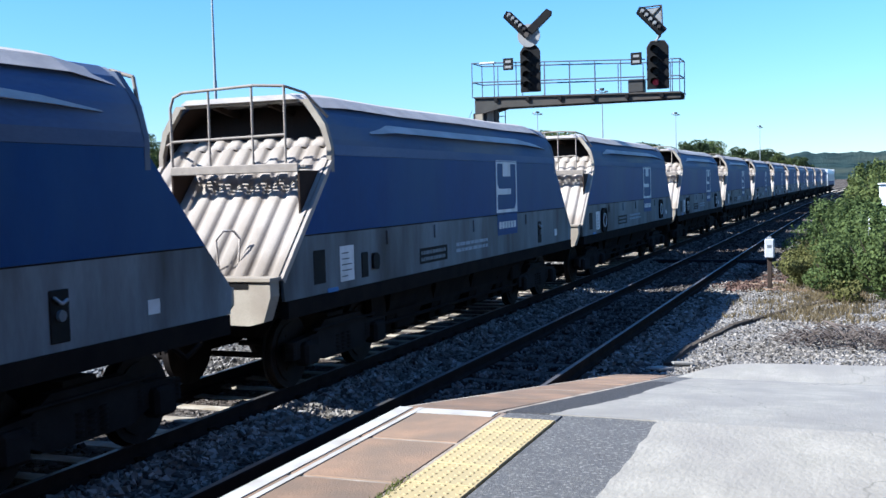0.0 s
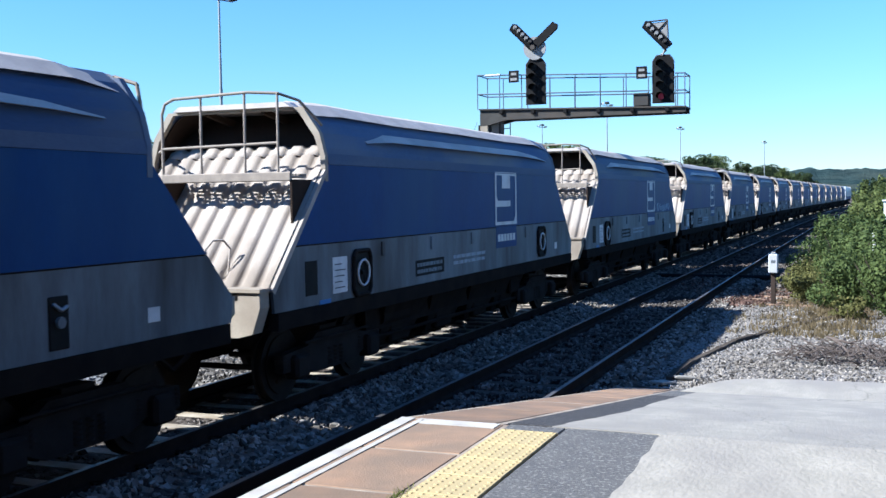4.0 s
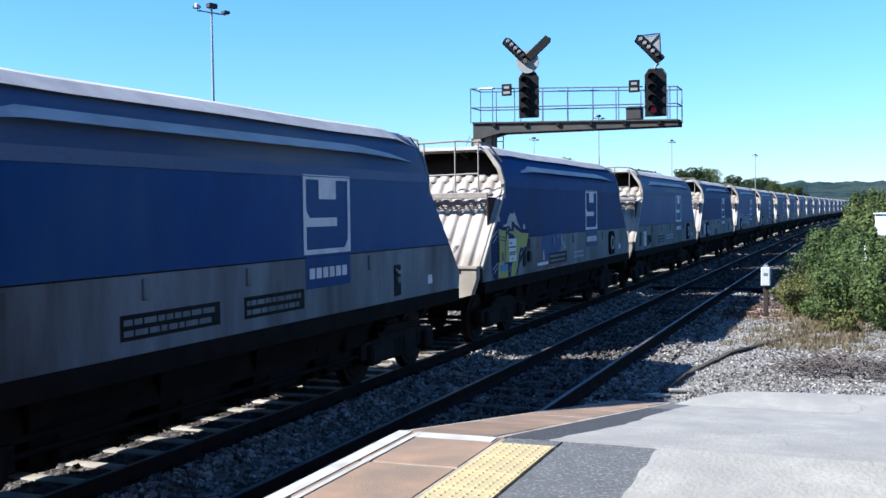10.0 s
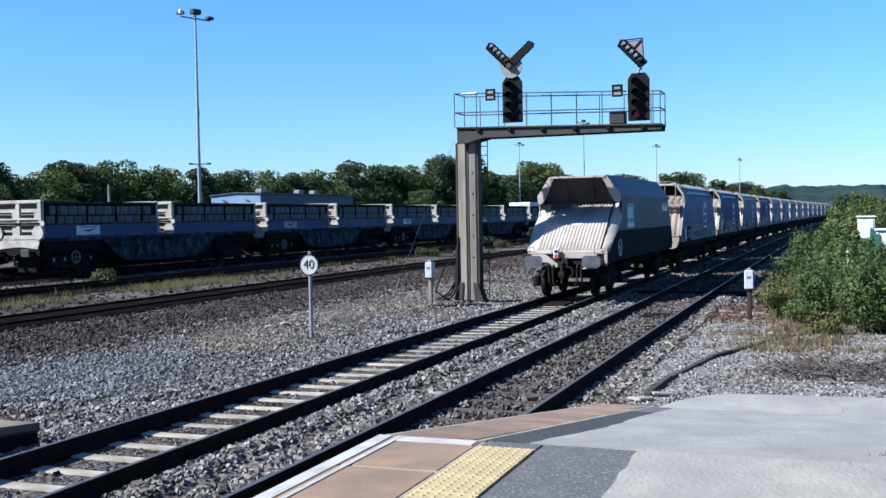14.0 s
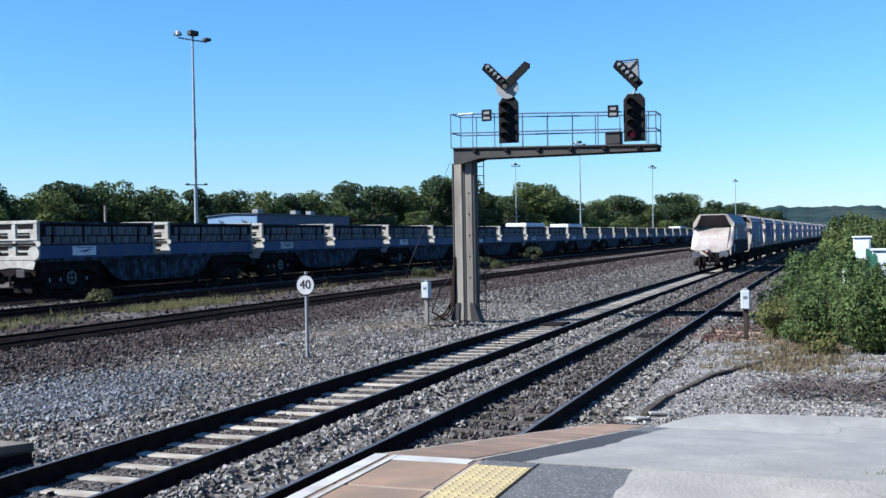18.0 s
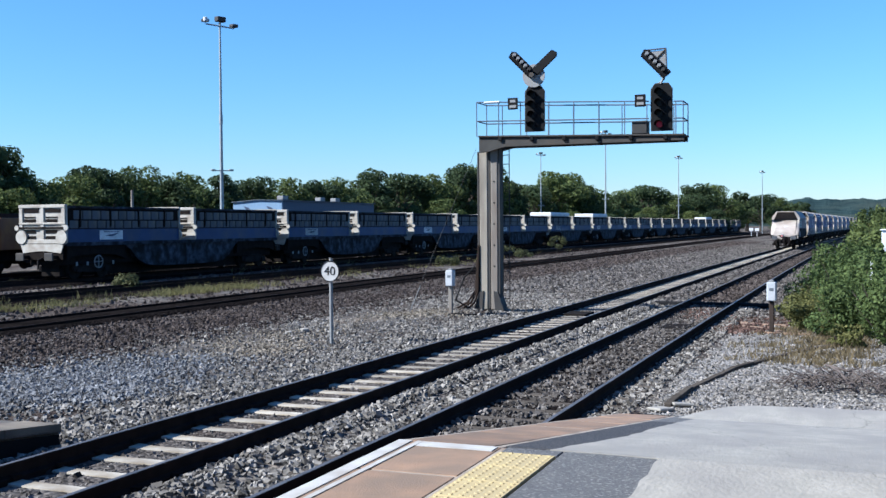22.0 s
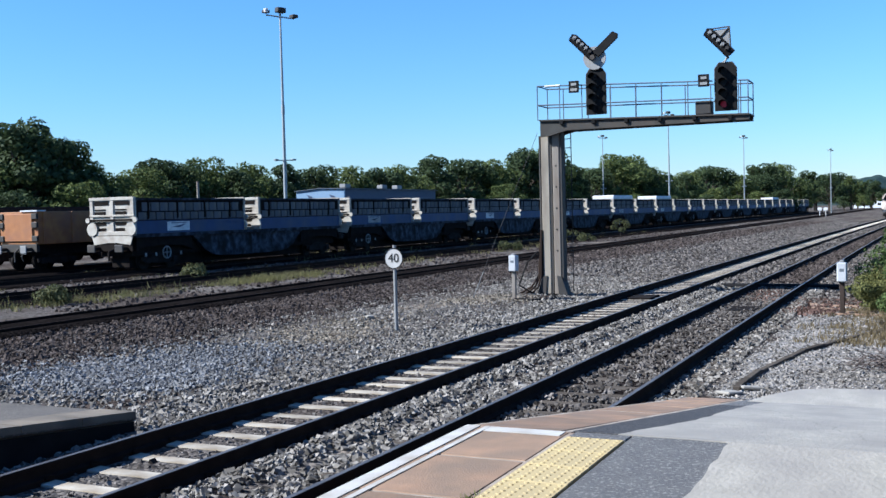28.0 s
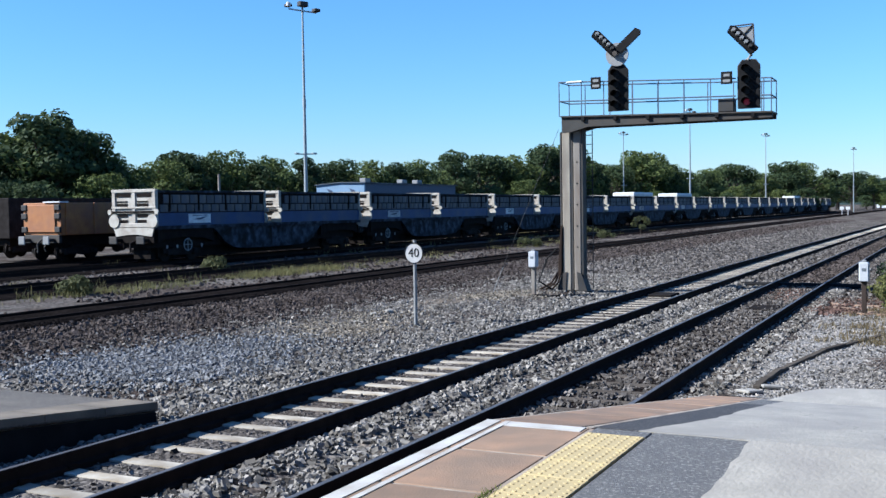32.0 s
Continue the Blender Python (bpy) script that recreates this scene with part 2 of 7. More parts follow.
STONE = gravel("gravel", [(0.037, 0.029, 0.025), (0.064, 0.055, 0.049), (0.094, 0.087, 0.081), (0.126, 0.106, 0.084)], cell=14.0, patch=0.32)
BED = gravel("oily_track_bed", [(0.009, 0.0078, 0.0075), (0.017, 0.0142, 0.0133), (0.034, 0.028, 0.026)], cell=14.0, patch=0.8)
# Dark ballast, taken near black for the shadows of rails and wagons.
YARD_BED = gravel("shade_dark_yard_bed", [(0.005, 0.0045, 0.0045), (0.012, 0.010, 0.0095)], cell=14.0, patch=0.8)
MORTAR = material("pale_mortar", (0.38, 0.335, 0.275), (0.27, 0.23, 0.18), 0.9, scale=9, fine=60, dirt=(0.14, 0.1, 0.07), dirt_scale=2.5, dirt_amount=0.35)
PALE_GRAVEL = gravel("pale_verge_gravel", [(0.131, 0.121, 0.109), (0.211, 0.198, 0.18)], cell=6.0, patch=3.0, bump=0.3, loose=True)
BALLAST = gravel("ballast_stone", [(0.094, 0.086, 0.076), (0.191, 0.18, 0.163)], cell=6.0, patch=3.0, bump=0.3, loose=True)
BROWN_BALLAST = gravel("brown_ballast_stone", [(0.031, 0.0252, 0.0225), (0.076, 0.064, 0.0575)], cell=6.0, patch=3.0, bump=0.3, loose=True)
OLD_BALLAST = gravel("old_ballast_stone", [(0.048, 0.043, 0.039), (0.13, 0.119, 0.109)], cell=6.0, patch=3.0, bump=0.3, loose=True)
CONCRETE = material("concrete", (0.318, 0.3, 0.26), (0.26, 0.247, 0.213), 0.88, scale=5.5, fine=32, dirt=(0.212, 0.2, 0.18), dirt_scale=1.6, dirt_amount=0.6, stretch=(1, 0.55, 1), bump=0.6, cracks=0.2)
SLEEPER = material("concrete_sleeper", (0.40, 0.365, 0.295), (0.36, 0.34, 0.30), 0.9, scale=3.0, fine=40, dirt=(0.2, 0.165, 0.115), dirt_scale=2.4, dirt_amount=0.55, vary=0.3)
TIMBER = material("old_timber", (0.0894, 0.0782, 0.067), (0.0615, 0.0531, 0.0446), 0.9, scale=3, fine=40, stretch=(1, 6, 6), vary=0.2, spec=0.0)
RUST = material("rusty_steel", (0.024, 0.017, 0.014), (0.014, 0.011, 0.01), 0.85, scale=4, fine=50, spec=0.02)
SHINE = material("worn_rail_head", (0.15, 0.14, 0.135), (0.10, 0.094, 0.09), 0.5, 0.6, scale=2, fine=30, bump=0.02)
SLAB = material("brown_paving", (0.285, 0.182, 0.112), (0.22, 0.142, 0.09), 0.88, scale=4.0, fine=70, dirt=(0.155, 0.112, 0.078), dirt_scale=2.2, dirt_amount=0.7, vary=0.18, bump=0.4)
WHITE_LINE = material("white_paint", (0.446, 0.441, 0.425), (0.391, 0.38, 0.352), 0.7, scale=5, fine=80, dirt=(0.279, 0.257, 0.223), dirt_scale=3, dirt_amount=0.3)
TACTILE = material("yellow_tactile_paving", (0.434, 0.348, 0.164), (0.381, 0.302, 0.145), 0.85, scale=2.5, fine=90, dirt=(0.296, 0.243, 0.131), dirt_scale=1.5, dirt_amount=0.35, vary=0.05)
ASPHALT = material("grey_asphalt", (0.099, 0.099, 0.099), (0.0788, 0.0788, 0.0821), 0.92, scale=5, fine=120, bump=0.6, speck=(0.177, 0.174, 0.167), speck_scale=42)
TAR = material("dark_asphalt_patch", (0.033, 0.033, 0.036), (0.025, 0.025, 0.028), 0.9, scale=4, fine=120, bump=0.4, speck=(0.0854, 0.0821, 0.0788), speck_scale=50)

# Ground and tracks ----------------------------------------------------
def ground_height(x, y):
    n = noise.noise(Vector((x * 0.35, y * 0.35, 0.0))) * 0.03 + noise.noise(Vector((x * 1.7, y * 1.7, 3.0))) * 0.015
    z = -1.14 + n
    c = x - bend(max(y, 0))
    for t in (X_FAR, X_NEAR):
        d = abs(c - t)
        z = max(z, -1.115 + n * 0.3 - max(0.0, d - 1.35) * 0.25)
    z += 0.062 * math.exp(-((abs(c - X_FAR) - 1.16) / 0.24) ** 4)        # ballast over the sleeper ends
    if -22.5 < c < -12:                    # shoulder of the yard line
        z += 0.12 * max(0.0, 1 - abs(c + 20.4) / 3.2) + 0.05 * max(0.0, 1 - abs(c + 16) / 2.5)
    hump = math.exp(-((c + 11.5) / 1.7) ** 2 - ((y - 30.5) / 3.6) ** 2)
    return z + 0.17 * hump


def build_ground():
    g = Geo()
    xs = [-2500, -900, -400, -200, -120, -80, -60, -48] + [-44 + 1.5 * i for i in range(13)] + [-25 + 0.4 * i for i in range(80)] + [7.5, 9, 12, 16, 25, 40, 80, 200, 500, 1200, 2500]
    ys = [-800, -200, -80, -30, -12] + [-6 + 0.4 * i for i in range(110)] + [38.5 + 1.5 * i for i in range(40)] + [100, 110, 125, 145, 170, 200, 250, 320, 420, 600, 1000, 1800, 3500]
    v = [(x, y, ground_height(x, y) if abs(x) < 60 and y < 330 else -1.16) for y in ys for x in xs]
    n = len(xs)
    f = [(j * n + i, j * n + i + 1, (j + 1) * n + i + 1, (j + 1) * n + i) for j in range(len(ys) - 1) for i in range(n - 1)]
    g.add(v, f, True)
    solid("ground", g, STONE, "flat railway land of grey and brown gravel", "ground", kind="structure")


def build_verge():
    """A thin spread of pale gravel beyond the platform ramp."""
    g = Geo()
    xs, ys = [-2.75 + 0.35 * i for i in range(26)], [14.7 + 0.5 * i for i in range(28)]
    rng = random.Random(12)
    n = len(xs)
    v = [(x + (rng.uniform(-0.25, 0.25) if i in (0, n - 1) else 0), y, ground_height(x, y) + 0.012) for y in ys for i, x in enumerate(xs)]
    g.add(v, [(j * n + i, j * n + i + 1, (j + 1) * n + i + 1, (j + 1) * n + i) for j in range(len(ys) - 1) for i in range(n - 1)], True)
    solid("verge", g, gravel("verge_ground", [(0.125, 0.115, 0.102), (0.19, 0.182, 0.172), (0.235, 0.225, 0.208)], cell=26.0, patch=0.6), "pale gravel verge beyond the platform end", "ground", kind="structure")


def stations(xc, y0, y1, k, step, z=RAIL):
    out, y = [], y0
    while y < y1 + 0.01:
        out.append((xc + bend(y, k), y, z, math.atan(2 * k * max(y, 0))))
        y += step if y < 80 else step * 3
    return out


RAIL_SECTION = [(-0.07, -0.225), (0.07, -0.225), (0.07, -0.147), (0.012, -0.125), (0.012, -0.045), (0.034, -0.038), (0.035, -0.008), (0.03, -0.001), (-0.03, -0.001), (-0.035, -0.008), (-0.034, -0.038), (-0.012, -0.045), (-0.012, -0.125), (-0.07, -0.147)]
HEAD_SECTION = [(-0.028, 0.002), (-0.028, -0.004), (0.028, -0.004), (0.028, 0.002)]


def sleeper_mesh(concrete):
    g = Geo()
    if concrete:
        top = [(-1.25, -0.0), (-1.0, 0.0), (-0.45, -0.035), (0.45, -0.035), (1.0, 0.0), (1.25, 0.0)]
        for (a, za), (b, zb) in zip(top, top[1:]):
            v = [(a, -0.135, -0.2), (a, -0.1, za), (a, 0.1, za), (a, 0.135, -0.2), (b, -0.135, -0.2), (b, -0.1, zb), (b, 0.1, zb), (b, 0.135, -0.2)]
            g.add(v, [(0, 1, 5, 4), (1, 2, 6, 5), (2, 3, 7, 6)])
        g.add([(-1.25, -0.135, -0.2), (-1.25, -0.1, 0), (-1.25, 0.1, 0), (-1.25, 0.135, -0.2)], [(0, 1, 2, 3)])
        g.add([(1.25, -0.135, -0.2), (1.25, -0.1, 0), (1.25, 0.1, 0), (1.25, 0.135, -0.2)], [(0, 1, 2, 3)])
    else:
        g.soft(-1.3, 1.3, -0.125, 0.125, -0.15, -0.01, 0.015)
    me = g.mesh("sleeper")
    me.materials.append(SLEEPER if concrete else TIMBER)
    return me


def clip_mesh():
    g = Geo()
    for s in (-1, 1):
        g.soft(s * 0.075 - 0.03, s * 0.075 + 0.03, -0.05, 0.05, 0.0, 0.035, 0.01)
        g.tube((s * 0.06, -0.04, 0.045), (s * 0.13, 0.04, 0.04), 0.011, 6)
    me = g.mesh("rail_clip")
    me.materials.append(RUST)
    return me


def build_track(label, xc, y0, y1, k, concrete, singles, gap, shiny=True, lone_from=-14.0, clips=False):
    tr = thing("railway_track", pose(xc, 0, 0), label, "railway track", kind="structure")
    for s in (-0.7525, 0.7525):
        st = stations(s, y0, y1, k, 2.0)
        r = part("rail", Geo().sweep(RAIL_SECTION, st), RUST, tr, "rusty brown steel rail")
        if shiny:
            part("running_surface", Geo().sweep(HEAD_SECTION, st), SHINE, r, "narrow polished top of the rail")
    if not concrete:
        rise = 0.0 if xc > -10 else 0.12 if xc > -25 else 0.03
        # Siding beds run wider to stand in for the parked wagons' shadow.
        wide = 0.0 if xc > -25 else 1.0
        part("track_bed", Geo().sweep([(-1.35 - wide, -0.24 + rise), (1.35 + wide, -0.24 + rise), (1.15 + wide, -0.188 + rise), (-1.15 - wide, -0.188 + rise)], stations(0, 3.0, y1, k, 2.0)), BED if xc > -10 else YARD_BED, tr, "dark oily gravel bed, with shade in the yard tracks' colour")
    rest = Geo()
    me, cm = sleeper_mesh(concrete), clip_mesh() if clips else None
    rng = random.Random(int(abs(xc) * 10))
    y, made = y0, 0
    while y < y1:
        x, h = bend(y, k), math.atan(2 * k * max(y, 0))
        tilt = rng.uniform(-0.6, 0.6)
        if y >= lone_from and made < singles:
            ob = part("sleeper", me, None, tr)
            ob.matrix_basis = pose(x + rng.uniform(-0.02, 0.02), y, RAIL - 0.165 + rng.uniform(-0.008, 0.004), 0, rng.uniform(-0.3, 0.3), -math.degrees(h) + tilt)
            made += 1
            if clips and y < 32:
                for s in (-0.7525, 0.7525):
                    c = part("rail_clip", cm, None, ob)
                    c.matrix_basis = pose(s - 0.0, 0, 0.0)
        elif y < 260:
            rest.soft(x - 1.25, x + 1.25, y - 0.12, y + 0.12, RAIL - 0.3, RAIL - 0.17, 0.02)
        y += gap
    if rest.v:
        tagged(part("sleepers", rest, SLEEPER if concrete else TIMBER, tr, "row of distant sleepers"), kind="stuff")
    return tr


STONE_FACES = np.array([[0, 2, 3, 1], [4, 5, 7, 6], [0, 1, 5, 4], [2, 6, 7, 3], [0, 4, 6, 2], [1, 3, 7, 5]])


def scatter_stones(name, places, size, mat, label):
    """places: array of (x, y, z). One mesh of tumbled angular stones."""
    rng = np.random.default_rng(len(places))
    n = len(places)
    cube = np.array([[x, y, z] for z in (-1, 1) for y in (-1, 1) for x in (-1, 1)], float)
    v = cube[None] * (1 + rng.uniform(-0.42, 0.3, (n, 8, 3)))
    v *= (rng.uniform(0.45, 1.4, (n, 1, 3)) * size * rng.uniform(0.6, 1.35, (n, 1, 1)))
    a = rng.uniform(0, 2 * np.pi, (n, 3))
    for i, (p, q) in enumerate(((0, 1), (1, 2), (0, 2))):
        c, s = np.cos(a[:, i])[:, None], np.sin(a[:, i])[:, None]
        vp, vq = v[:, :, p].copy(), v[:, :, q].copy()
        v[:, :, p], v[:, :, q] = vp * c - vq * s, vp * s + vq * c
    v += np.asarray(places)[:, None, :]
    f = (STONE_FACES[None] + 8 * np.arange(n)[:, None, None]).reshape(-1)
    me = bpy.data.meshes.new(name)
    me.vertices.add(8 * n)
    me.vertices.foreach_set("co", v.reshape(-1))
    me.loops.add(24 * n)
    me.loops.foreach_set("vertex_index", f.astype(np.int32))
    me.polygons.add(6 * n)
    me.polygons.foreach_set("loop_start", np.arange(0, 24 * n, 4, dtype=np.int32))
    me.polygons.foreach_set("use_smooth", np.zeros(6 * n, bool))
    me.update(calc_edges=True)
    me.materials.append(mat)
    return tagged(new(name, me), label, "stones", kind="stuff")


def stone_places(n, x0, x1, y0, y1, seed, keep=lambda c, y: True, lift=0.0, near=1.6):
    """Random places over a strip of ground, denser towards its near end."""
    rng = random.Random(seed)
    out = []
    while len(out) < n:
        y = y0 + (y1 - y0) * rng.random() ** near
        c = rng.uniform(x0, x1)
        if keep(c, y):
            x = c + bend(max(y, 0))
            low = -0.03 if abs(c - X_FAR) < 0.8 else 0.0
            out.append((x, y, ground_height(x, y) + lift + low + rng.uniform(-0.012, 0.018)))
    return np.array(out)


def off_rails(c, y):
    if any(abs(abs(c - t) - 0.7525) < 0.085 for t in (X_FAR, X_NEAR)):
        return False
    if abs(c - X_FAR) < 0.8 and abs((y + 60) % 0.64 - 0.32) > 0.17:
        return False
    return abs(c - X_NEAR) > 0.72


def between_rails(c, y):
    return abs(c - X_NEAR) < 0.66 and (abs((y + 60) % 0.72 - 0.36) < 0.24 or y > 15.2)


# Platform -------------------------------------------------------------
RAMP_Y, RAMP_END, RAMP_FALL = 6.9, 14.7, 0.145


def deck(y):
    return -max(0.0, y - RAMP_Y) * RAMP_FALL


def slope_slab(g, x0, x1, y0, y1, top=0.0, thick=0.06, gap=0.006, b=0.006):
    """A slab lying on the platform or on its ramp."""
    x0, x1, y0, y1 = x0 + gap, x1 - gap, y0 + gap, y1 - gap
    za, zb = deck(y0) + top, deck(y1) + top
    v = []
    for d, e in ((0, -thick), (0, -b), (b, 0)):
        v += [(x0 + d, y0 + d, za + e), (x1 - d, y0 + d, za + e), (x1 - d, y1 - d, zb + e), (x0 + d, y1 - d, zb + e)]
    f = [(0, 3, 2, 1), (8, 9, 10, 11)]
    for k in (0, 4):
        f += [(k + i, k + (i + 1) % 4, k + 4 + (i + 1) % 4, k + 4 + i) for i in range(4)]
    return g.add(v, f)


def build_platform():
    brick = material("platform_brick", (0.17, 0.111, 0.085), (0.111, 0.0765, 0.0595), 0.9, scale=5, fine=60)
    base = [(-2.98, -1.3), (-2.98, -0.07), (14.0, -0.07), (14.0, -1.3)]

    def wedge(ya, yb):
        v = [(x, ya, z if z < -1 else z + deck(ya)) for x, z in base] + [(x, yb, z if z < -1 else z + deck(yb)) for x, z in base]
        return Geo().add(v, [(0, 1, 5, 4), (1, 2, 6, 5), (2, 3, 7, 6), (3, 0, 4, 7), (0, 3, 2, 1), (4, 5, 6, 7)])
    pf = solid("platform", wedge(-30.0, RAMP_Y), brick, "station platform with brown edging slabs and a concrete surface", "platform", kind="structure")
    part("ramp", wedge(RAMP_Y, RAMP_END), brick, pf, "brick ramp at the platform end")
    rng = random.Random(5)
    # brown edging slabs
    y, ends = RAMP_Y, []
    while y > -6:
        ends.append((y - 0.91, y))
        y -= 0.91
    y = RAMP_Y
    while y < RAMP_END - 0.3:
        ends.append((y, min(y + 1.52, RAMP_END)))
        y += 1.52
    for a, b in ends:
        g = Geo()
        slope_slab(g, -3.045 if b <= RAMP_Y + 0.01 else -3.01, -2.24 if b <= RAMP_Y + 0.01 else -2.31, a, b, rng.uniform(-0.003, 0.003), 0.075, 0.017, 0.006)
        part("edging_slab", g, SLAB, pf)
    for a, b in ((-6.0, RAMP_Y), (RAMP_Y, RAMP_END)):
        g = Geo()
        slope_slab(g, -3.04, -2.222 if b <= RAMP_Y else -2.262, a, b, -0.004, 0.06, 0.0, 0.002)
        part("mortar_bed", g, MORTAR, pf, "pale mortar in the slab joints")
    # painted lines at the edge
    for x0, x1, a in ((-3.03, -2.925, -6.0), (-2.885, -2.845, -6.0)):
        g = Geo()
        g.box(x0, x1, a, RAMP_Y - 0.02, 0.002, 0.0075)
        part("white_line", g, WHITE_LINE, pf, "worn white line along the edge")
    g = Geo()
    g.box(-2.84, -2.28, RAMP_Y - 0.17, RAMP_Y - 0.03, 0.002, 0.0075)
    part("white_line", g, WHITE_LINE, pf, "worn white line across the platform end")
    # yellow tactile blocks with rows of studs
    block = Geo()
    slope_slab(block, -0.2, 0.2, -0.4, 0.0, 0.004, 0.06, 0.002, 0.004)
    for i in range(6):
        for j in range(6):
            cx, cy = -0.167 + i * 0.0667, -0.033 - j * 0.0667
            t = [(cx + 0.011 * math.cos(a), cy + 0.011 * math.sin(a)) for a in (k * math.pi / 3 for k in range(6))]
            u = [(cx + 0.017 * math.cos(a), cy + 0.017 * math.sin(a)) for a in (k * math.pi / 3 for k in range(6))]
            block.add([(*p, 0.0035) for p in u] + [(*p, 0.0095) for p in t], [(k, (k + 1) % 6, 6 + (k + 1) % 6, 6 + k) for k in range(6)] + [(6, 7, 8, 9, 10, 11)])
    me = block.mesh("tactile_block")
    me.materials.append(TACTILE)
    for i in range(28):
        part("tactile_block", me, None, pf).matrix_basis = pose(-2.03, 6.74 - 0.4 * i, rng.uniform(-0.002, 0.001), 0, 0, rng.uniform(-0.2, 0.2))
    # asphalt beside the tactile strip
    for x0, x1, y0, y1, name, mat, lab in ((-1.825, -1.12, -6, 6.93, "asphalt_strip", ASPHALT, "dark grey asphalt strip"), (-2.23, -1.825, 6.745, 6.93, "asphalt_strip", ASPHALT, "dark grey asphalt at the end of the tactile strip"),
                                           (-2.275, -1.80, 7.0, 12.6, "tar_strip", TAR, "darker strip of tar on the ramp"), (-2.275, -1.80, 12.6, RAMP_END, "asphalt_strip", ASPHALT, "grey asphalt at the foot of the ramp"),
                                           ):
        g = Geo()
        slope_slab(g, x0, x1, y0, y1, 0.0, 0.06, 0.003)
        part(name, g, mat, pf, lab)
    rim = [(-1.942, RAMP_END)]
    y = RAMP_END - 0.25
    while y > RAMP_Y + 0.15:
        rim.append((-1.942 + 0.09 * math.exp(-((y - 9.2) / 1.6) ** 2) + rng.uniform(-0.014, 0.014), y))
        y -= 0.22
    rim += [(-1.93, RAMP_Y + 0.05), (-1.6, RAMP_Y + 0.03), (-1.172, RAMP_Y)]
    level = [(-1.172 + rng.uniform(-0.013, 0.013), RAMP_Y - 0.16 * k) for k in range(1, 60)] + [(-1.172, -12.0)]
    ramp, flat = rim + [(14.0, RAMP_Y), (14.0, RAMP_END)], [rim[-1]] + level + [(14.0, -12.0), (14.0, RAMP_Y)]
    g = Geo()
    for ring in (ramp, flat):
        n = len(ring)
        g.add([(a, b, deck(b) + 0.004) for a, b in ring] + [(a, b, deck(b) - 0.05) for a, b in ring], [tuple(range(n))] + [(k, (k + 1) % n, n + (k + 1) % n, n + k) for k in range(n) if not (ring is ramp and k == len(rim) - 1) and not (ring is flat and k == n - 1)])
    part("concrete_surface", g, CONCRETE, pf, "pale weathered concrete")
    apron = [(-2.17, 14.07), (-1.9, 14.74), (-1.63, 15.18), (-1.34, 15.34), (-0.8, 15.42), (0.42, 15.5), (14.0, 15.6), (14.0, 14.05)]
    part("concrete_apron", Geo().prism(apron, "z", -1.25, -1.035), CONCRETE, pf, "pale concrete at the foot of the ramp")
    # grass tufts in the joints
    t = Geo()
    for k in range(260):
        if k < 200:
            x, y = -2.235 + rng.gauss(0, 0.012), rng.choice((5.0, 4.55, 4.2, 3.9)) + rng.gauss(0, 0.12)
        else:
            x, y = 0.55 + rng.gauss(0, 0.12), 7.6 + rng.gauss(0, 0.03)
        a, h = rng.uniform(0, 6.28), rng.uniform(0.015, 0.05)
        z = deck(y)
        t.add([(x - 0.004, y, z), (x + 0.004, y, z), (x + 0.02 * math.cos(a), y + 0.02 * math.sin(a), z + h)], [(0, 1, 2)])
    tagged(part("weeds", t, leafy("weed", (0.136, 0.145, 0.0425), (0.051, 0.068, 0.017)), pf, "small green weeds in the joints"), kind="stuff")


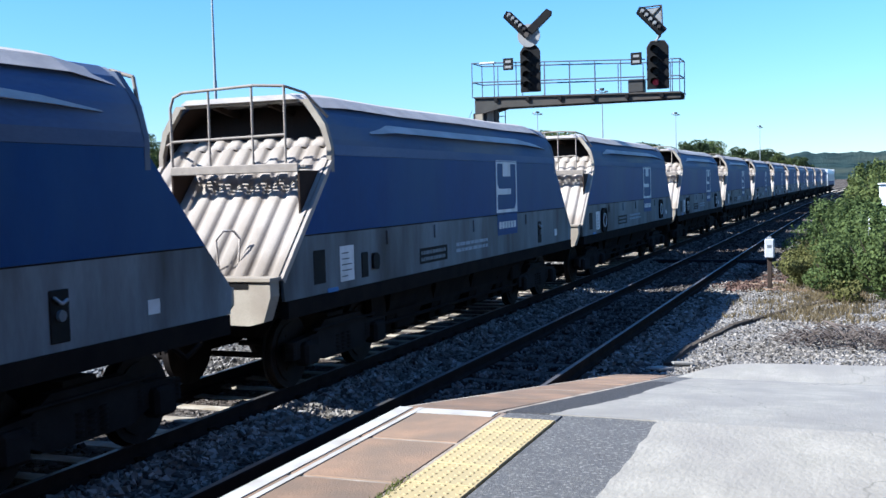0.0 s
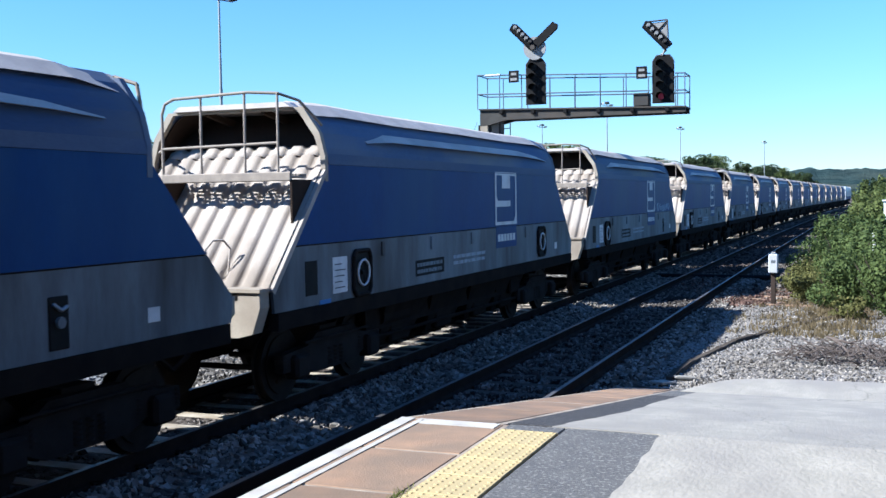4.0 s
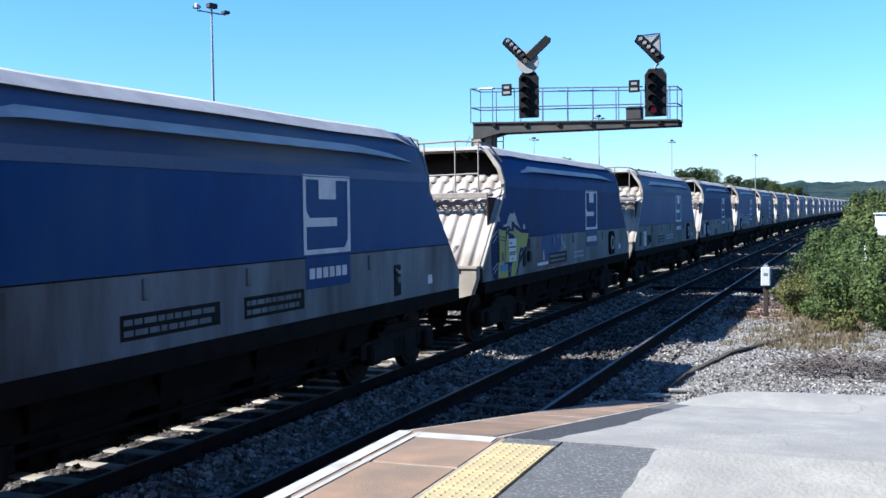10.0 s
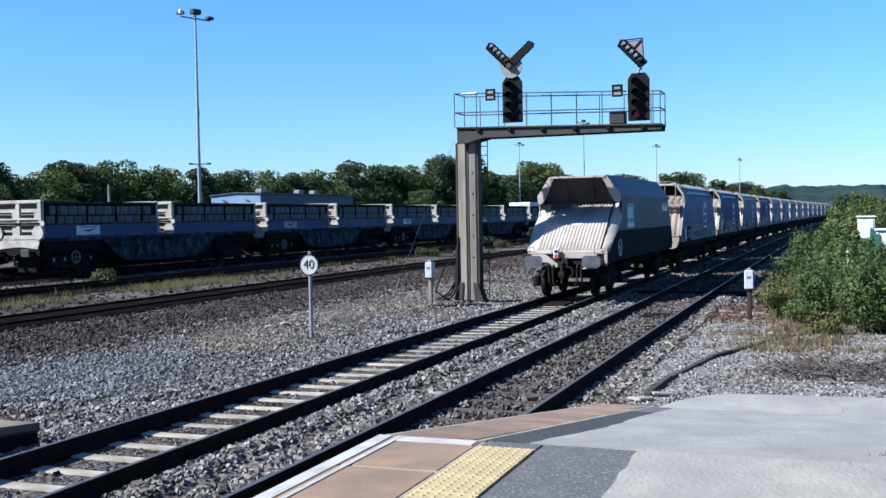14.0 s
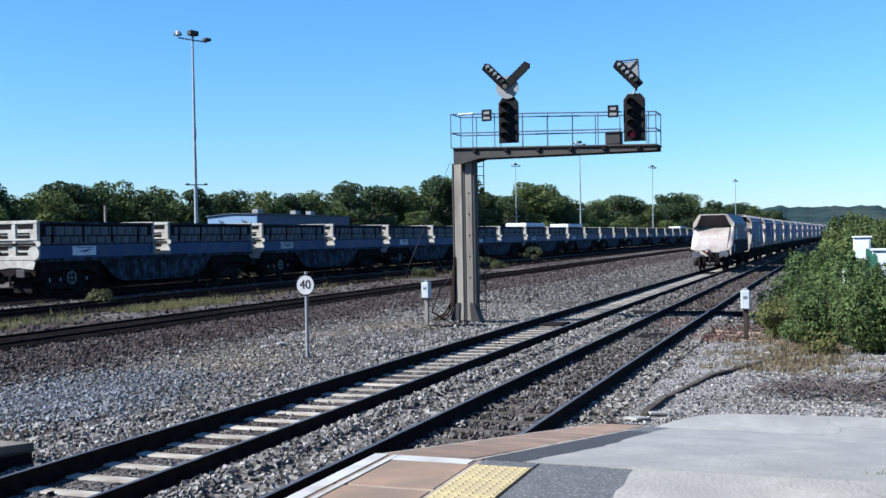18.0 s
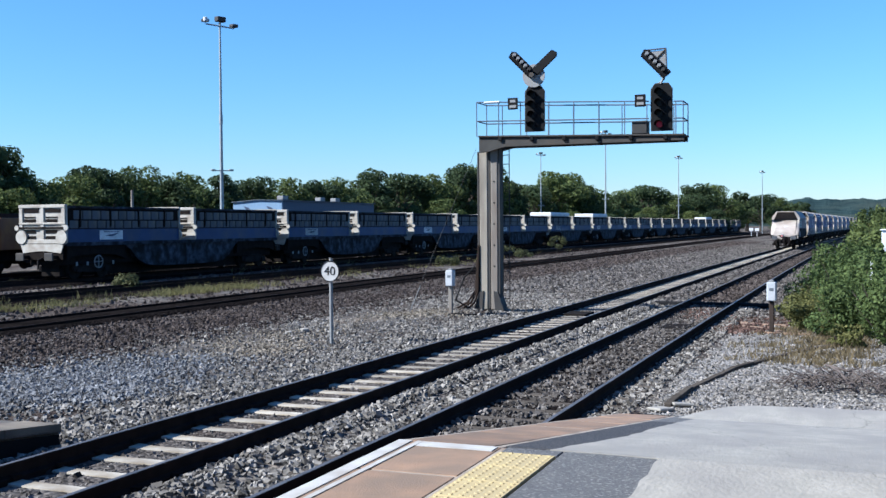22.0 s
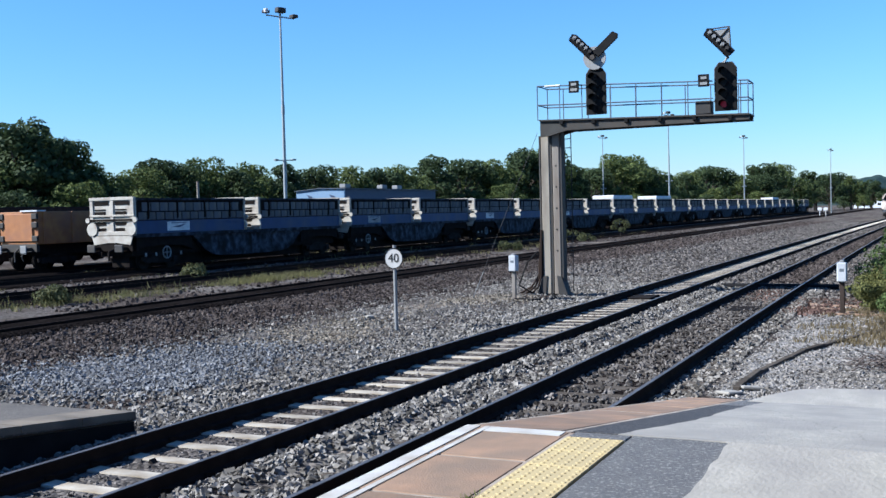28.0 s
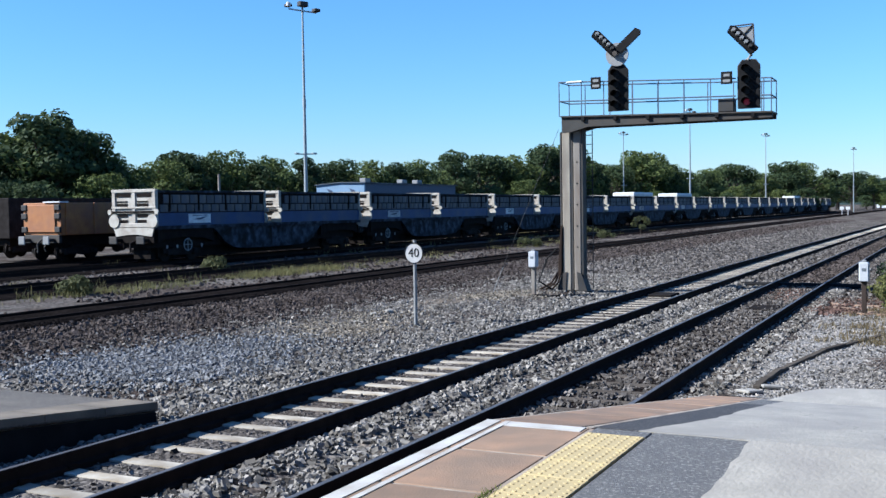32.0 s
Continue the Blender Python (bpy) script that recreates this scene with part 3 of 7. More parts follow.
def build_far_platform():
    """The foot of the ramp of the platform across the tracks."""
    g = Geo()

    def top(y):
        return -0.82 - (y - 10.1) * 0.096
    ya, yb = 1.0, 10.0
    v = []
    for y in (ya, yb):
        v += [(-8.93, y, -1.3), (-8.93, y, top(y) - 0.12), (-8.88, y, top(y) - 0.1), (-8.88, y, top(y)), (-9.4, y, top(y)), (-9.4, y, top(y) - 0.012), (-13.5, y, top(y) - 0.012), (-13.5, y, -1.3)]
    g.add(v, [(i, (i + 1) % 8, 8 + (i + 1) % 8, 8 + i) for i in range(8)] + [tuple(range(8)), tuple(range(8, 16))[::-1]])
    pf = solid("platform_ramp", g, material("old_brown_asphalt", (0.115, 0.1, 0.082), (0.08, 0.07, 0.058), 0.9, scale=1.6, fine=100, bump=0.5, dirt=(0.05, 0.043, 0.036), dirt_scale=0.8, dirt_amount=0.5, speck=(0.15, 0.135, 0.115)), "foot of a grey platform ramp across the tracks", "platform", kind="structure")
    c = Geo()
    y = ya
    while y < yb - 0.3:
        z0, z1 = top(y), top(min(y + 0.9, yb))
        c.add([(-8.87, y + .006, z0 + .004), (-9.42, y + .006, z0 + .004), (-9.42, y + .894, z1 + .004), (-8.87, y + .894, z1 + .004), (-8.87, y + .006, z0 - .08), (-9.42, y + .006, z0 - .08), (-9.42, y + .894, z1 - .08), (-8.87, y + .894, z1 - .08)],
              [(0, 1, 2, 3), (0, 4, 5, 1), (1, 5, 6, 2), (2, 6, 7, 3), (3, 7, 4, 0)])
        y += 0.9
    part("face", Geo().add([(-8.925, ya, -1.3), (-8.925, yb, -1.3), (-8.925, yb, top(yb) - 0.13), (-8.925, ya, top(ya) - 0.13), (-8.905, ya, -1.3), (-8.905, yb, -1.3), (-8.905, yb, top(yb) - 0.13), (-8.905, ya, top(ya) - 0.13)], [(0, 1, 2, 3), (4, 5, 6, 7), (3, 2, 6, 7), (0, 1, 5, 4), (0, 3, 7, 4), (1, 2, 6, 5)]), material("dark_brick_face", (0.016, 0.014, 0.014), (0.01, 0.009, 0.009), 0.95, scale=3, fine=60, spec=0.1), pf, "dark face of the ramp")
    part("edging", c, material("stained_edging", (0.21, 0.175, 0.125), (0.13, 0.108, 0.08), 0.9, scale=1.8, fine=80, dirt=(0.08, 0.068, 0.054), dirt_scale=1.3, dirt_amount=0.4), pf, "pale concrete edging")

# Goods train ----------------------------------------------------------
BLUE = material("blue_wagon_paint", (0.0036, 0.0368, 0.16), (0.0028, 0.0288, 0.132), 0.5, scale=1.6, fine=30, bump=0.05, stretch=(1, 0.8, 0.3), dirt=(0.016, 0.0528, 0.14), dirt_scale=1.1, dirt_amount=0.25, vary=0.12, spec=0.1)
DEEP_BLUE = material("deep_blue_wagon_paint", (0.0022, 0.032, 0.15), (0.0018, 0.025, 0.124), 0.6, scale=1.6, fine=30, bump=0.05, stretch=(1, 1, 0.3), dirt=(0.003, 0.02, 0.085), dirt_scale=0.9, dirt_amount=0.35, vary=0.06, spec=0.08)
SIDE_GREY = material("grey_wagon_paint", (0.172, 0.198, 0.222), (0.128, 0.15, 0.17), 0.6, scale=1.6, fine=50, bump=0.1, stretch=(1, 1, 0.2), dirt=(0.05, 0.05, 0.052), dirt_scale=1.7, dirt_amount=0.45, vary=0.12, spec=0.12)
UPPER = material("dusty_blue_grey_paint", (0.0468, 0.0882, 0.1935), (0.0378, 0.072, 0.1665), 0.6, scale=1.4, fine=30, bump=0.08, stretch=(1, 0.35, 1), dirt=(0.1125, 0.1278, 0.1548), dirt_scale=1.0, dirt_amount=0.6, vary=0.2, spec=0.12)
RIM = material("dusty_rim", (0.50, 0.465, 0.43), (0.37, 0.345, 0.325), 0.85, scale=2, fine=60, vary=0.08)
HEAD_CREAM = material("buff_steel", (0.335, 0.302, 0.246), (0.279, 0.246, 0.195), 0.85, scale=2.5, fine=60, dirt=(0.19, 0.157, 0.123), dirt_scale=1.6, dirt_amount=0.3, vary=0.1)
CREAM = material("dusty_cream_steel", (0.365, 0.33, 0.292), (0.325, 0.288, 0.25), 0.85, scale=2.5, fine=60, dirt=(0.25, 0.215, 0.18), dirt_scale=1.6, dirt_amount=0.25, vary=0.1)
FOLD = material("dusty_fold", (0.105, 0.135, 0.20), (0.08, 0.105, 0.165), 0.7, scale=1.2, fine=40, stretch=(1, 0.4, 1), dirt=(0.05, 0.08, 0.16), dirt_scale=0.8, dirt_amount=0.4, vary=0.15, spec=0.12)
TAN_END = material("tan_dusty_steel", (0.265, 0.224, 0.186), (0.225, 0.188, 0.154), 0.85, scale=2.5, fine=60, dirt=(0.17, 0.138, 0.108), dirt_scale=1.2, dirt_amount=0.35)
PALE_END = material("dusty_pink_steel", (0.347, 0.296, 0.257), (0.291, 0.246, 0.212), 0.85, scale=2.5, fine=60, dirt=(0.391, 0.357, 0.312), dirt_scale=1.2, dirt_amount=0.4)
# Brown stains and the hood's shade together in one colour.
BROWN_IN = material("brown_stain_and_shade", (0.04, 0.028, 0.021), (0.026, 0.018, 0.014), 0.9, scale=1.5, fine=40, stretch=(1, 1, 0.4), vary=0.15, spec=0.1)
UNDER = material("black_underframe", (0.011, 0.01, 0.01), (0.018, 0.015, 0.013), 0.9, scale=3, fine=50, spec=0.02)
GRIME = material("grimy_dark_steel", (0.026, 0.023, 0.022), (0.015, 0.013, 0.012), 0.85, scale=3, fine=50, spec=0.04)
TYRE = material("worn_wheel_steel", (0.024, 0.02, 0.018), (0.014, 0.012, 0.011), 0.7, 0.0, scale=5, fine=50, spec=0.05)
RAILING = material("dusty_handrail", (0.257, 0.223, 0.184), (0.201, 0.174, 0.145), 0.75, scale=8, fine=60)
WHITE = material("white_sign_paint", (0.612, 0.62, 0.629), (0.544, 0.552, 0.561), 0.6, scale=4, fine=60, dirt=(0.383, 0.383, 0.374), dirt_scale=3, dirt_amount=0.25)
BLACK = material("black_paint", (0.006, 0.006, 0.007), (0.011, 0.011, 0.011), 0.7, scale=5, fine=50, spec=0.1)
SLATE = material("slate_blue_wagon_paint", (0.023, 0.041, 0.102), (0.019, 0.033, 0.082), 0.5, scale=1.2, fine=40, bump=0.05, stretch=(1, 1, 0.3), dirt=(0.032, 0.044, 0.076), dirt_scale=0.9, dirt_amount=0.4, spec=0.12)
SOOT = material("brake_dust_grime", (0.012, 0.0125, 0.016), (0.018, 0.018, 0.021), 0.85, scale=1.6, fine=50, dirt=(0.010, 0.0085, 0.0085), dirt_scale=0.9, spec=0.05)
TEAL = material("teal_panel", (0.051, 0.272, 0.281), (0.0467, 0.238, 0.246), 0.55, scale=3, fine=50)
RED = material("red_lamp_lens", (0.637, 0.0425, 0.0255), (0.51, 0.034, 0.0255), 0.4, scale=6, fine=50)
LABEL_BLUE = material("blue_sticker", (0.0255, 0.136, 0.383), (0.0255, 0.119, 0.34), 0.5)

PALE_SIDE = material("rubbed_pale_patch", (0.30, 0.34, 0.38), (0.22, 0.255, 0.29), 0.7, scale=5, fine=50)

W_LEN = 13.18          # over the feet of the end slopes
PITCH = 14.25


def wheel_mesh():
    g = Geo()
    g.disc((0, 0, 0), "x", 0.46, 0.11, 28)
    g.disc((-0.05, 0, 0), "x", 0.49, 0.03, 28)
    g.disc((0.06, 0, 0), "x", 0.37, 0.03, 24)
    g.disc((0.08, 0, 0), "x", 0.12, 0.06, 12)
    for i in range(3):
        a = i * 2.094
        g.disc((0.075, 0.24 * math.cos(a), 0.24 * math.sin(a)), "x", 0.03, 0.02, 8)
    me = g.mesh("wheel")
    me.materials.append(TYRE)
    return me


def frame_mesh():
    """A bogie's frame: two side frames with axle boxes and springs, a bolster and brake gear."""
    g = Geo()
    for s in (-1, 1):
        x0, x1 = sorted((s * 0.93, s * 1.06))
        g.prism([(-1.35, 0.40), (-1.35, 0.62), (-0.75, 0.66), (-0.5, 0.80), (0.5, 0.80), (0.75, 0.66), (1.35, 0.62), (1.35, 0.40), (0.8, 0.40), (0.55, 0.30), (-0.55, 0.30), (-0.8, 0.40)], "x", x0, x1)
        for y in (-1.0, 1.0):
            g.soft(min(s * 0.95, s * 1.16), max(s * 0.95, s * 1.16), y - 0.17, y + 0.17, 0.3, 0.6, 0.04)
            for d in (-0.3, 0.3):
                for k in range(4):
                    g.disc((s * 1.0, y + d, 0.46 + 0.045 * k), "z", 0.075, 0.028, 10)
        for d in (-0.16, 0.0, 0.16):
            for k in range(5):
                g.disc((s * 1.02, d, 0.36 + 0.05 * k), "z", 0.07, 0.03, 10)
        g.tube((s * 1.1, -0.9, 0.72), (s * 1.1, 0.9, 0.72), 0.02, 6)
    g.box(-0.95, 0.95, -0.22, 0.22, 0.5, 0.85)
    g.tube((-0.9, -0.48, 0.3), (0.9, -0.48, 0.3), 0.04, 8)
    g.tube((-0.9, 0.48, 0.3), (0.9, 0.48, 0.3), 0.04, 8)
    me = g.mesh("bogie")
    me.materials.append(GRIME)
    return me


WHEEL, BOGIE = wheel_mesh(), frame_mesh()


def add_bogie(parent, y):
    b = part("bogie", BOGIE, None, parent, "grimy black bogie frame")
    b.matrix_basis = pose(0, y, 0)
    for dy in (-1.0, 1.0):
        for s in (-1, 1):
            w = part("wheel", WHEEL, None, b, "worn steel wheel")
            w.matrix_basis = pose(s * 0.76, dy, 0.462, 0, 0, 0 if s > 0 else 180)
    return b


def corrugated(y0, z0, y1, z1, half, period, depth, lift=0.0):
    """A ribbed sheet that rises from (y0, z0) to (y1, z1)."""
    g = Geo()
    d = Vector((0, y1 - y0, z1 - z0)).normalized()
    n = Vector((0, -d.z, d.y))
    xs = []
    x = -half
    while x < half - 1e-4:
        for f, h in ((0, 0), (0.14, 0), (0.22, 0.3), (0.34, 0.85), (0.42, 1), (0.76, 1), (0.85, 0.85), (0.95, 0.25)):
            if x + f * period < half:
                xs.append((x + f * period, h))
        x += period
    xs.append((half, xs[-1][1]))
    v = []
    for y, z in ((y0, z0), (y1, z1)):
        for xx, h in xs:
            v.append((xx, y + n.y * depth * h, z + n.z * depth * h))
    for y, z in ((y0, z0), (y1, z1)):
        for xx, h in xs:
            v.append((xx, y + n.y * (depth * h - 0.02), z + n.z * (depth * h - 0.02)))
    m = len(xs)
    f = [(i, i + 1, m + i + 1, m + i) for i in range(m - 1)] + [(2 * m + i, 3 * m + i, 3 * m + i + 1, 2 * m + i + 1) for i in range(m - 1)]
    f += [(i, 2 * m + i, 2 * m + i + 1, i + 1) for i in range(m - 1)] + [(m + i, m + i + 1, 3 * m + i + 1, 3 * m + i) for i in range(m - 1)]
    return g.add(v, f, True)


def handwheel(parent, y, z, backed=True, r=0.2, x=1.31):
    if backed:
        r = 0.17
        edge = [(y + 0.25 * c, z + 0.29 * d) for c, d in ((-1, -0.72), (-0.76, -1), (0.76, -1), (1, -0.72), (1, 0.72), (0.76, 1), (-0.76, 1), (-1, 0.72))]
        pan = part("recess", Geo().prism(edge, "x", x - 0.01, x + 0.02), BLACK, parent, "black recess of the handbrake")
        part("recess_rim", Geo().pipe([(x + 0.03, a, b) for a, b in edge + edge[:1]], 0.03, 6), GRIME, pan, "dark rounded rim of the recess")
    h = part("handwheel", Geo().ring((x + 0.05, y, z), "x", r, 0.016, 22), WHITE, parent, "pale handbrake wheel")
    g = Geo().tube((x, y, z), (x + 0.055, y, z), 0.035, 8)
    for k in range(3):
        a = 0.6 + k * 2.094
        g.tube((x + 0.05, y, z), (x + 0.05, y + r * math.cos(a), z + r * math.sin(a)), 0.009, 5)
    part("spokes", g, BLACK if backed else WHITE, h, "thin wheel spokes")
    return h


def end_parts(w, m, rear=True):
    """One end of a hopper: slope sheet, hood, walkway and railing. m places it."""
    def put(name, geo, mat, label=""):
        me = geo.mesh(name)
        me.transform(m)
        return part(name, me, mat, w, label)
    put("slope_sheet", corrugated(0.02, 1.47, 1.5, 3.037, 1.262, 0.26, 0.045), CREAM, "ribbed cream end slope streaked with dust")
    put("slope_head", corrugated(1.5, 3.037, 1.62, 3.164, 1.2, 0.26, 0.045), CREAM, "ribbed cream top of the end slope")
    # The brown starts at the shade line and holds both stains and shade.
    v = [(-1.19, 1.622, 3.168), (1.19, 1.622, 3.168), (1.1, 1.85, 3.4), (0.82, 2.1, 3.65), (-0.82, 2.1, 3.65), (-1.1, 1.85, 3.4)]
    put("upper_plate", Geo().add(v + [(a, b + 0.03, c) for a, b, c in v], [(0, 1, 2, 5), (5, 2, 3, 4), (6, 11, 8, 7), (11, 10, 9, 8)] + [(k, (k + 1) % 6, 6 + (k + 1) % 6, 6 + k) for k in range(6)]), BROWN_IN, "upper end plate, stains and shade in its brown")
    put("hood_roof", Geo().prism([(-0.88, 3.66), (0.88, 3.66), (0.78, 3.725), (-0.78, 3.725)], "y", 1.22, 2.78), RIM, "dusty roof plate of the hood")
    for x in (-0.45, 0.4):
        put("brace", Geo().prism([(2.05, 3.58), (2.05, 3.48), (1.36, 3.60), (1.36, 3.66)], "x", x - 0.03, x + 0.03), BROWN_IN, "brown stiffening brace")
    for s in (-1, 1):
        line = [(1.255, 2.94), (1.215, 3.13), (1.155, 3.29), (1.065, 3.425), (0.945, 3.555), (0.80, 3.655)]
        inner = [(a - 0.012, b - 0.006) for a, b in line]
        put("cheek", Geo().sweep([(s * a, b) for a, b in line + inner[::-1]], [(0, 1.385, 0, 0), (0, 2.3, 0, 0)]), BROWN_IN, "inner cheek of the hood, stains and shade in its brown")
    g = Geo()
    out = [(1.315, 2.72), (1.315, 3.04), (1.24, 3.33), (1.01, 3.66), (-1.01, 3.66), (-1.24, 3.33), (-1.315, 3.02), (-1.315, 2.72)]
    ins = [(1.25, 2.72), (1.25, 3.03), (1.17, 3.28), (0.93, 3.625), (-0.93, 3.625), (-1.17, 3.28), (-1.25, 3.0), (-1.25, 2.72)]
    for i in range(7):
        v = [(*out[i], 0), (*out[i + 1], 0), (*ins[i + 1], 0), (*ins[i], 0)]
        g.add([(x, 1.30, z) for x, z, _ in v] + [(x, 1.38, z) for x, z, _ in v], [(0, 1, 2, 3), (4, 7, 6, 5), (0, 4, 5, 1), (3, 2, 6, 7), (0, 3, 7, 4), (1, 5, 6, 2)])
    put("end_frame", g, HEAD_CREAM if rear else UPPER, "cream folded edge of the hopper end" if rear else "dusty blue-grey folded edge")
    for s in (-1, 1):
        x0, x1 = sorted((s * 1.262, s * 1.318))
        if rear:
            put("edge_strip", Geo().prism([(-0.02, 1.47), (1.36, 2.93), (1.38, 2.86), (0.04, 1.42)], "x", x0, x1), CREAM, "cream edge strip beside the slope")
    if not rear:
        put("grab_rail", Geo().pipe([(-0.75, 1.36, 3.62), (-0.8, 1.18, 3.7), (-1.05, 1.16, 3.62), (-1.12, 1.18, 3.3), (-1.2, 1.3, 3.2)], 0.02), RAILING, "bent grab rail")
        put("headstock", Geo().prism([(-1.27, 1.47), (1.27, 1.47), (1.27, 1.28), (1.04, 1.0), (-1.04, 1.0), (-1.27, 1.28)], "y", -0.10, -0.02), HEAD_CREAM, "dusty cream headstock plate")
        return
    g = Geo()
    g.soft(-0.66, 1.2, 0.64, 0.69, 2.72, 2.83, 0.01)
    for k in range(4):
        y = 0.74 + k * 0.075
        g.box(-0.62, 1.17, y, y + 0.025, 2.78, 2.81)
    for k in range(14):
        x = -0.6 + k * 0.135
        g.box(x, x + 0.03, 0.69, 1.0, 2.765, 2.785)
    g.box(-0.64, 1.18, 0.98, 1.06, 2.76, 2.81)
    put("walkway", g, RAILING, "narrow grating walkway")
    for x in (-0.66, 1.18):
        put("walkway_bracket", Geo().prism([(0.66, 2.74), (0.66, 2.17), (1.18, 2.74)], "x", x, x + 0.025), BROWN_IN, "dark bracket plate under the walkway")
    g = Geo()
    g.pipe([(-0.64, 0.67, 2.75), (-0.64, 0.67, 3.58), (-0.59, 0.67, 3.71), (-0.46, 0.67, 3.765), (0.6, 0.67, 3.80), (1.0, 0.72, 3.775), (1.16, 0.95, 3.70), (1.26, 1.34, 3.42)], 0.019)
    for x, top in ((-0.07, 3.78), (0.56, 3.80), (1.02, 3.77)):
        g.tube((x, 0.67, 2.82), (x, 0.68, top), 0.016, 6)
    g.tube((-0.64, 0.67, 3.15), (1.02, 0.68, 3.18), 0.018, 6)
    g.pipe([(-0.64, 0.67, 3.15), (-0.9, 1.0, 3.15), (-1.2, 1.34, 3.15)], 0.016)
    put("handrail", g, RAILING, "dusty tubular handrail")
    g = Geo()
    g.prism([(-1.27, 1.47), (1.27, 1.47), (1.27, 1.28), (1.17, 0.99), (0.98, 0.94), (0.55, 0.95), (0.42, 1.12), (-0.42, 1.12), (-0.55, 0.95), (-0.98, 0.94), (-1.17, 0.99), (-1.27, 1.28)], "y", -0.22, -0.02)
    g.box(-1.29, 1.29, -0.25, 0.1, 1.46, 1.50)
    put("headstock", g, HEAD_CREAM, "dusty cream headstock plate")
    put("slot", Geo().box(-1.0, 0.98, -0.227, -0.21, 1.37, 1.44), BLACK, "black slot in the headstock")


def build_hopper():
    w = thing("hopper_wagon", pose(0, 0, 0), "blue and grey bogie hopper wagon with dusty cream ends", "railway wagon", "hopper wagons of the train")
    for s in (-1, 1):
        x0, x1 = sorted((s * 1.27, s * 1.31))
        part("lower_panel", Geo().prism([(0.04, 1.20), (0.0, 1.47), (0.455, 1.95), (12.725, 1.95), (13.18, 1.47), (13.14, 1.20)], "x", x0, x1), SIDE_GREY, w, "grimy grey lower side panel")
        part("seam", Geo().box(min(s * 1.305, s * 1.3125), max(s * 1.305, s * 1.3125), 0.5, 12.68, 1.938, 1.950), UNDER, w, "dark weld seam")
        part("side_panel", Geo().prism([(0.457, 1.953), (1.38, 2.93), (11.80, 2.93), (12.723, 1.953)], "x", x0, x1), BLUE, w, "faded blue side panel")
        part("sole_bar", Geo().box(min(s * 1.2, s * 1.33), max(s * 1.2, s * 1.33), 0.08, 13.1, 0.99, 1.197), UNDER, w, "black sole bar")
        part("fold_band", Geo().sweep([(s * a, b) for a, b in ((1.319, 2.934), (1.298, 3.07), (1.288, 3.07), (1.30, 2.934))], [(0, 1.4, 0, 0), (0, 11.8, 0, 0)]), FOLD, w, "dusty fold above the blue panel")
        g = Geo()
        sec = [(1.31, 2.932), (1.28, 3.14), (1.22, 3.33), (1.13, 3.48), (1.0, 3.61), (0.82, 3.725), (0.76, 3.725), (0.96, 3.57), (1.08, 3.44), (1.17, 3.3), (1.23, 3.12), (1.26, 2.932)]
        # Left side, unseen, is cut low here to let sun onto the slope.
        low = sec[:5] + [(0.93, 3.66), (0.9, 3.62)] + sec[7:]
        g.sweep([(s * a, b) for a, b in (sec if s > 0 else low)], [(0, 1.36, 0, 0), (0, 2.75, 0, 0)])
        g.sweep([(s * a, b) for a, b in sec], [(0, 2.75, 0, 0), (0, 11.82, 0, 0)])
        part("upper_side", g, UPPER, w, "dusty blue-grey canted upper side")
        g = Geo()
        g.sweep([(s * a, b) for a, b in ((1.105, 3.56), (0.885, 3.712), (0.70, 3.765), (0.68, 3.66))], [(0, 1.40 if s > 0 else 2.75, -0.01, 0), (0, 2.2 if s > 0 else 3.0, 0.02, 0), (0, 4.0, 0.0, 0), (0, 6.5, 0.015, 0), (0, 9.0, 0.005, 0), (0, 11.1, 0.025, 0), (0, 11.7, -0.05, 0)])
        part("rim", g, RIM, w, "pale dusty top rim")
        g = Geo()
        g.sweep([(s * a, b) for a, b in ((1.34, 3.285), (1.15, 3.42), (1.07, 3.48), (1.14, 3.30))], [(s * -0.06, 2.6, -0.04, 0), (0, 3.3, 0, 0), (0, 6.0, 0.0, 0), (0, 9.5, 0.005, 0), (s * -0.02, 10.6, -0.02, 0), (s * -0.07, 11.3, -0.05, 0)])
        part("ledge", g, RIM, w, "ledge pale with stone dust")
        if s > 0:
            for y in (2.9, 4.7, 6.5, 9.6):
                part("bracket", Geo().soft(1.3, 1.335, y, y + 0.09, 1.70, 1.90, 0.008), SIDE_GREY, w)
    end_parts(w, Matrix.Identity(4))
    end_parts(w, pose(0, W_LEN, 0, 0, 0, 180), False)
    part("load", Geo().box(-1.0, 1.0, 2.85, 10.4, 3.1, 3.2), BROWN_IN, w, "crushed stone in the hopper")
    g = Geo()
    g.box(-0.2, 0.2, 0.0, 13.18, 0.85, 1.1)
    part("underframe", g, UNDER, w, "black centre sill")
    for y in (3.5, 5.3, 7.1, 8.6):
        g = Geo()
        v = [(-1.15, y - 0.1, 1.02), (1.15, y - 0.1, 1.02), (1.15, y + 1.6, 1.02), (-1.15, y + 1.6, 1.02), (-0.85, y + 0.2, 0.3), (0.85, y + 0.2, 0.3), (0.85, y + 1.3, 0.3), (-0.85, y + 1.3, 0.3)]
        g.add(v, [(0, 1, 5, 4), (1, 2, 6, 5), (2, 3, 7, 6), (3, 0, 4, 7), (4, 5, 6, 7)])
        g.soft(0.86, 0.98, y + 0.4, y + 1.1, 0.34, 0.62, 0.03)
        part("discharge_chute", g, UNDER, w, "black discharge chute")
    part("brake_rod", Geo().tube((1.0, 3.2, 0.5), (1.0, 10.0, 0.46), 0.03, 6).tube((0.7, 2.6, 0.42), (0.7, 10.6, 0.4), 0.04, 6), UNDER, w, "black brake rods")
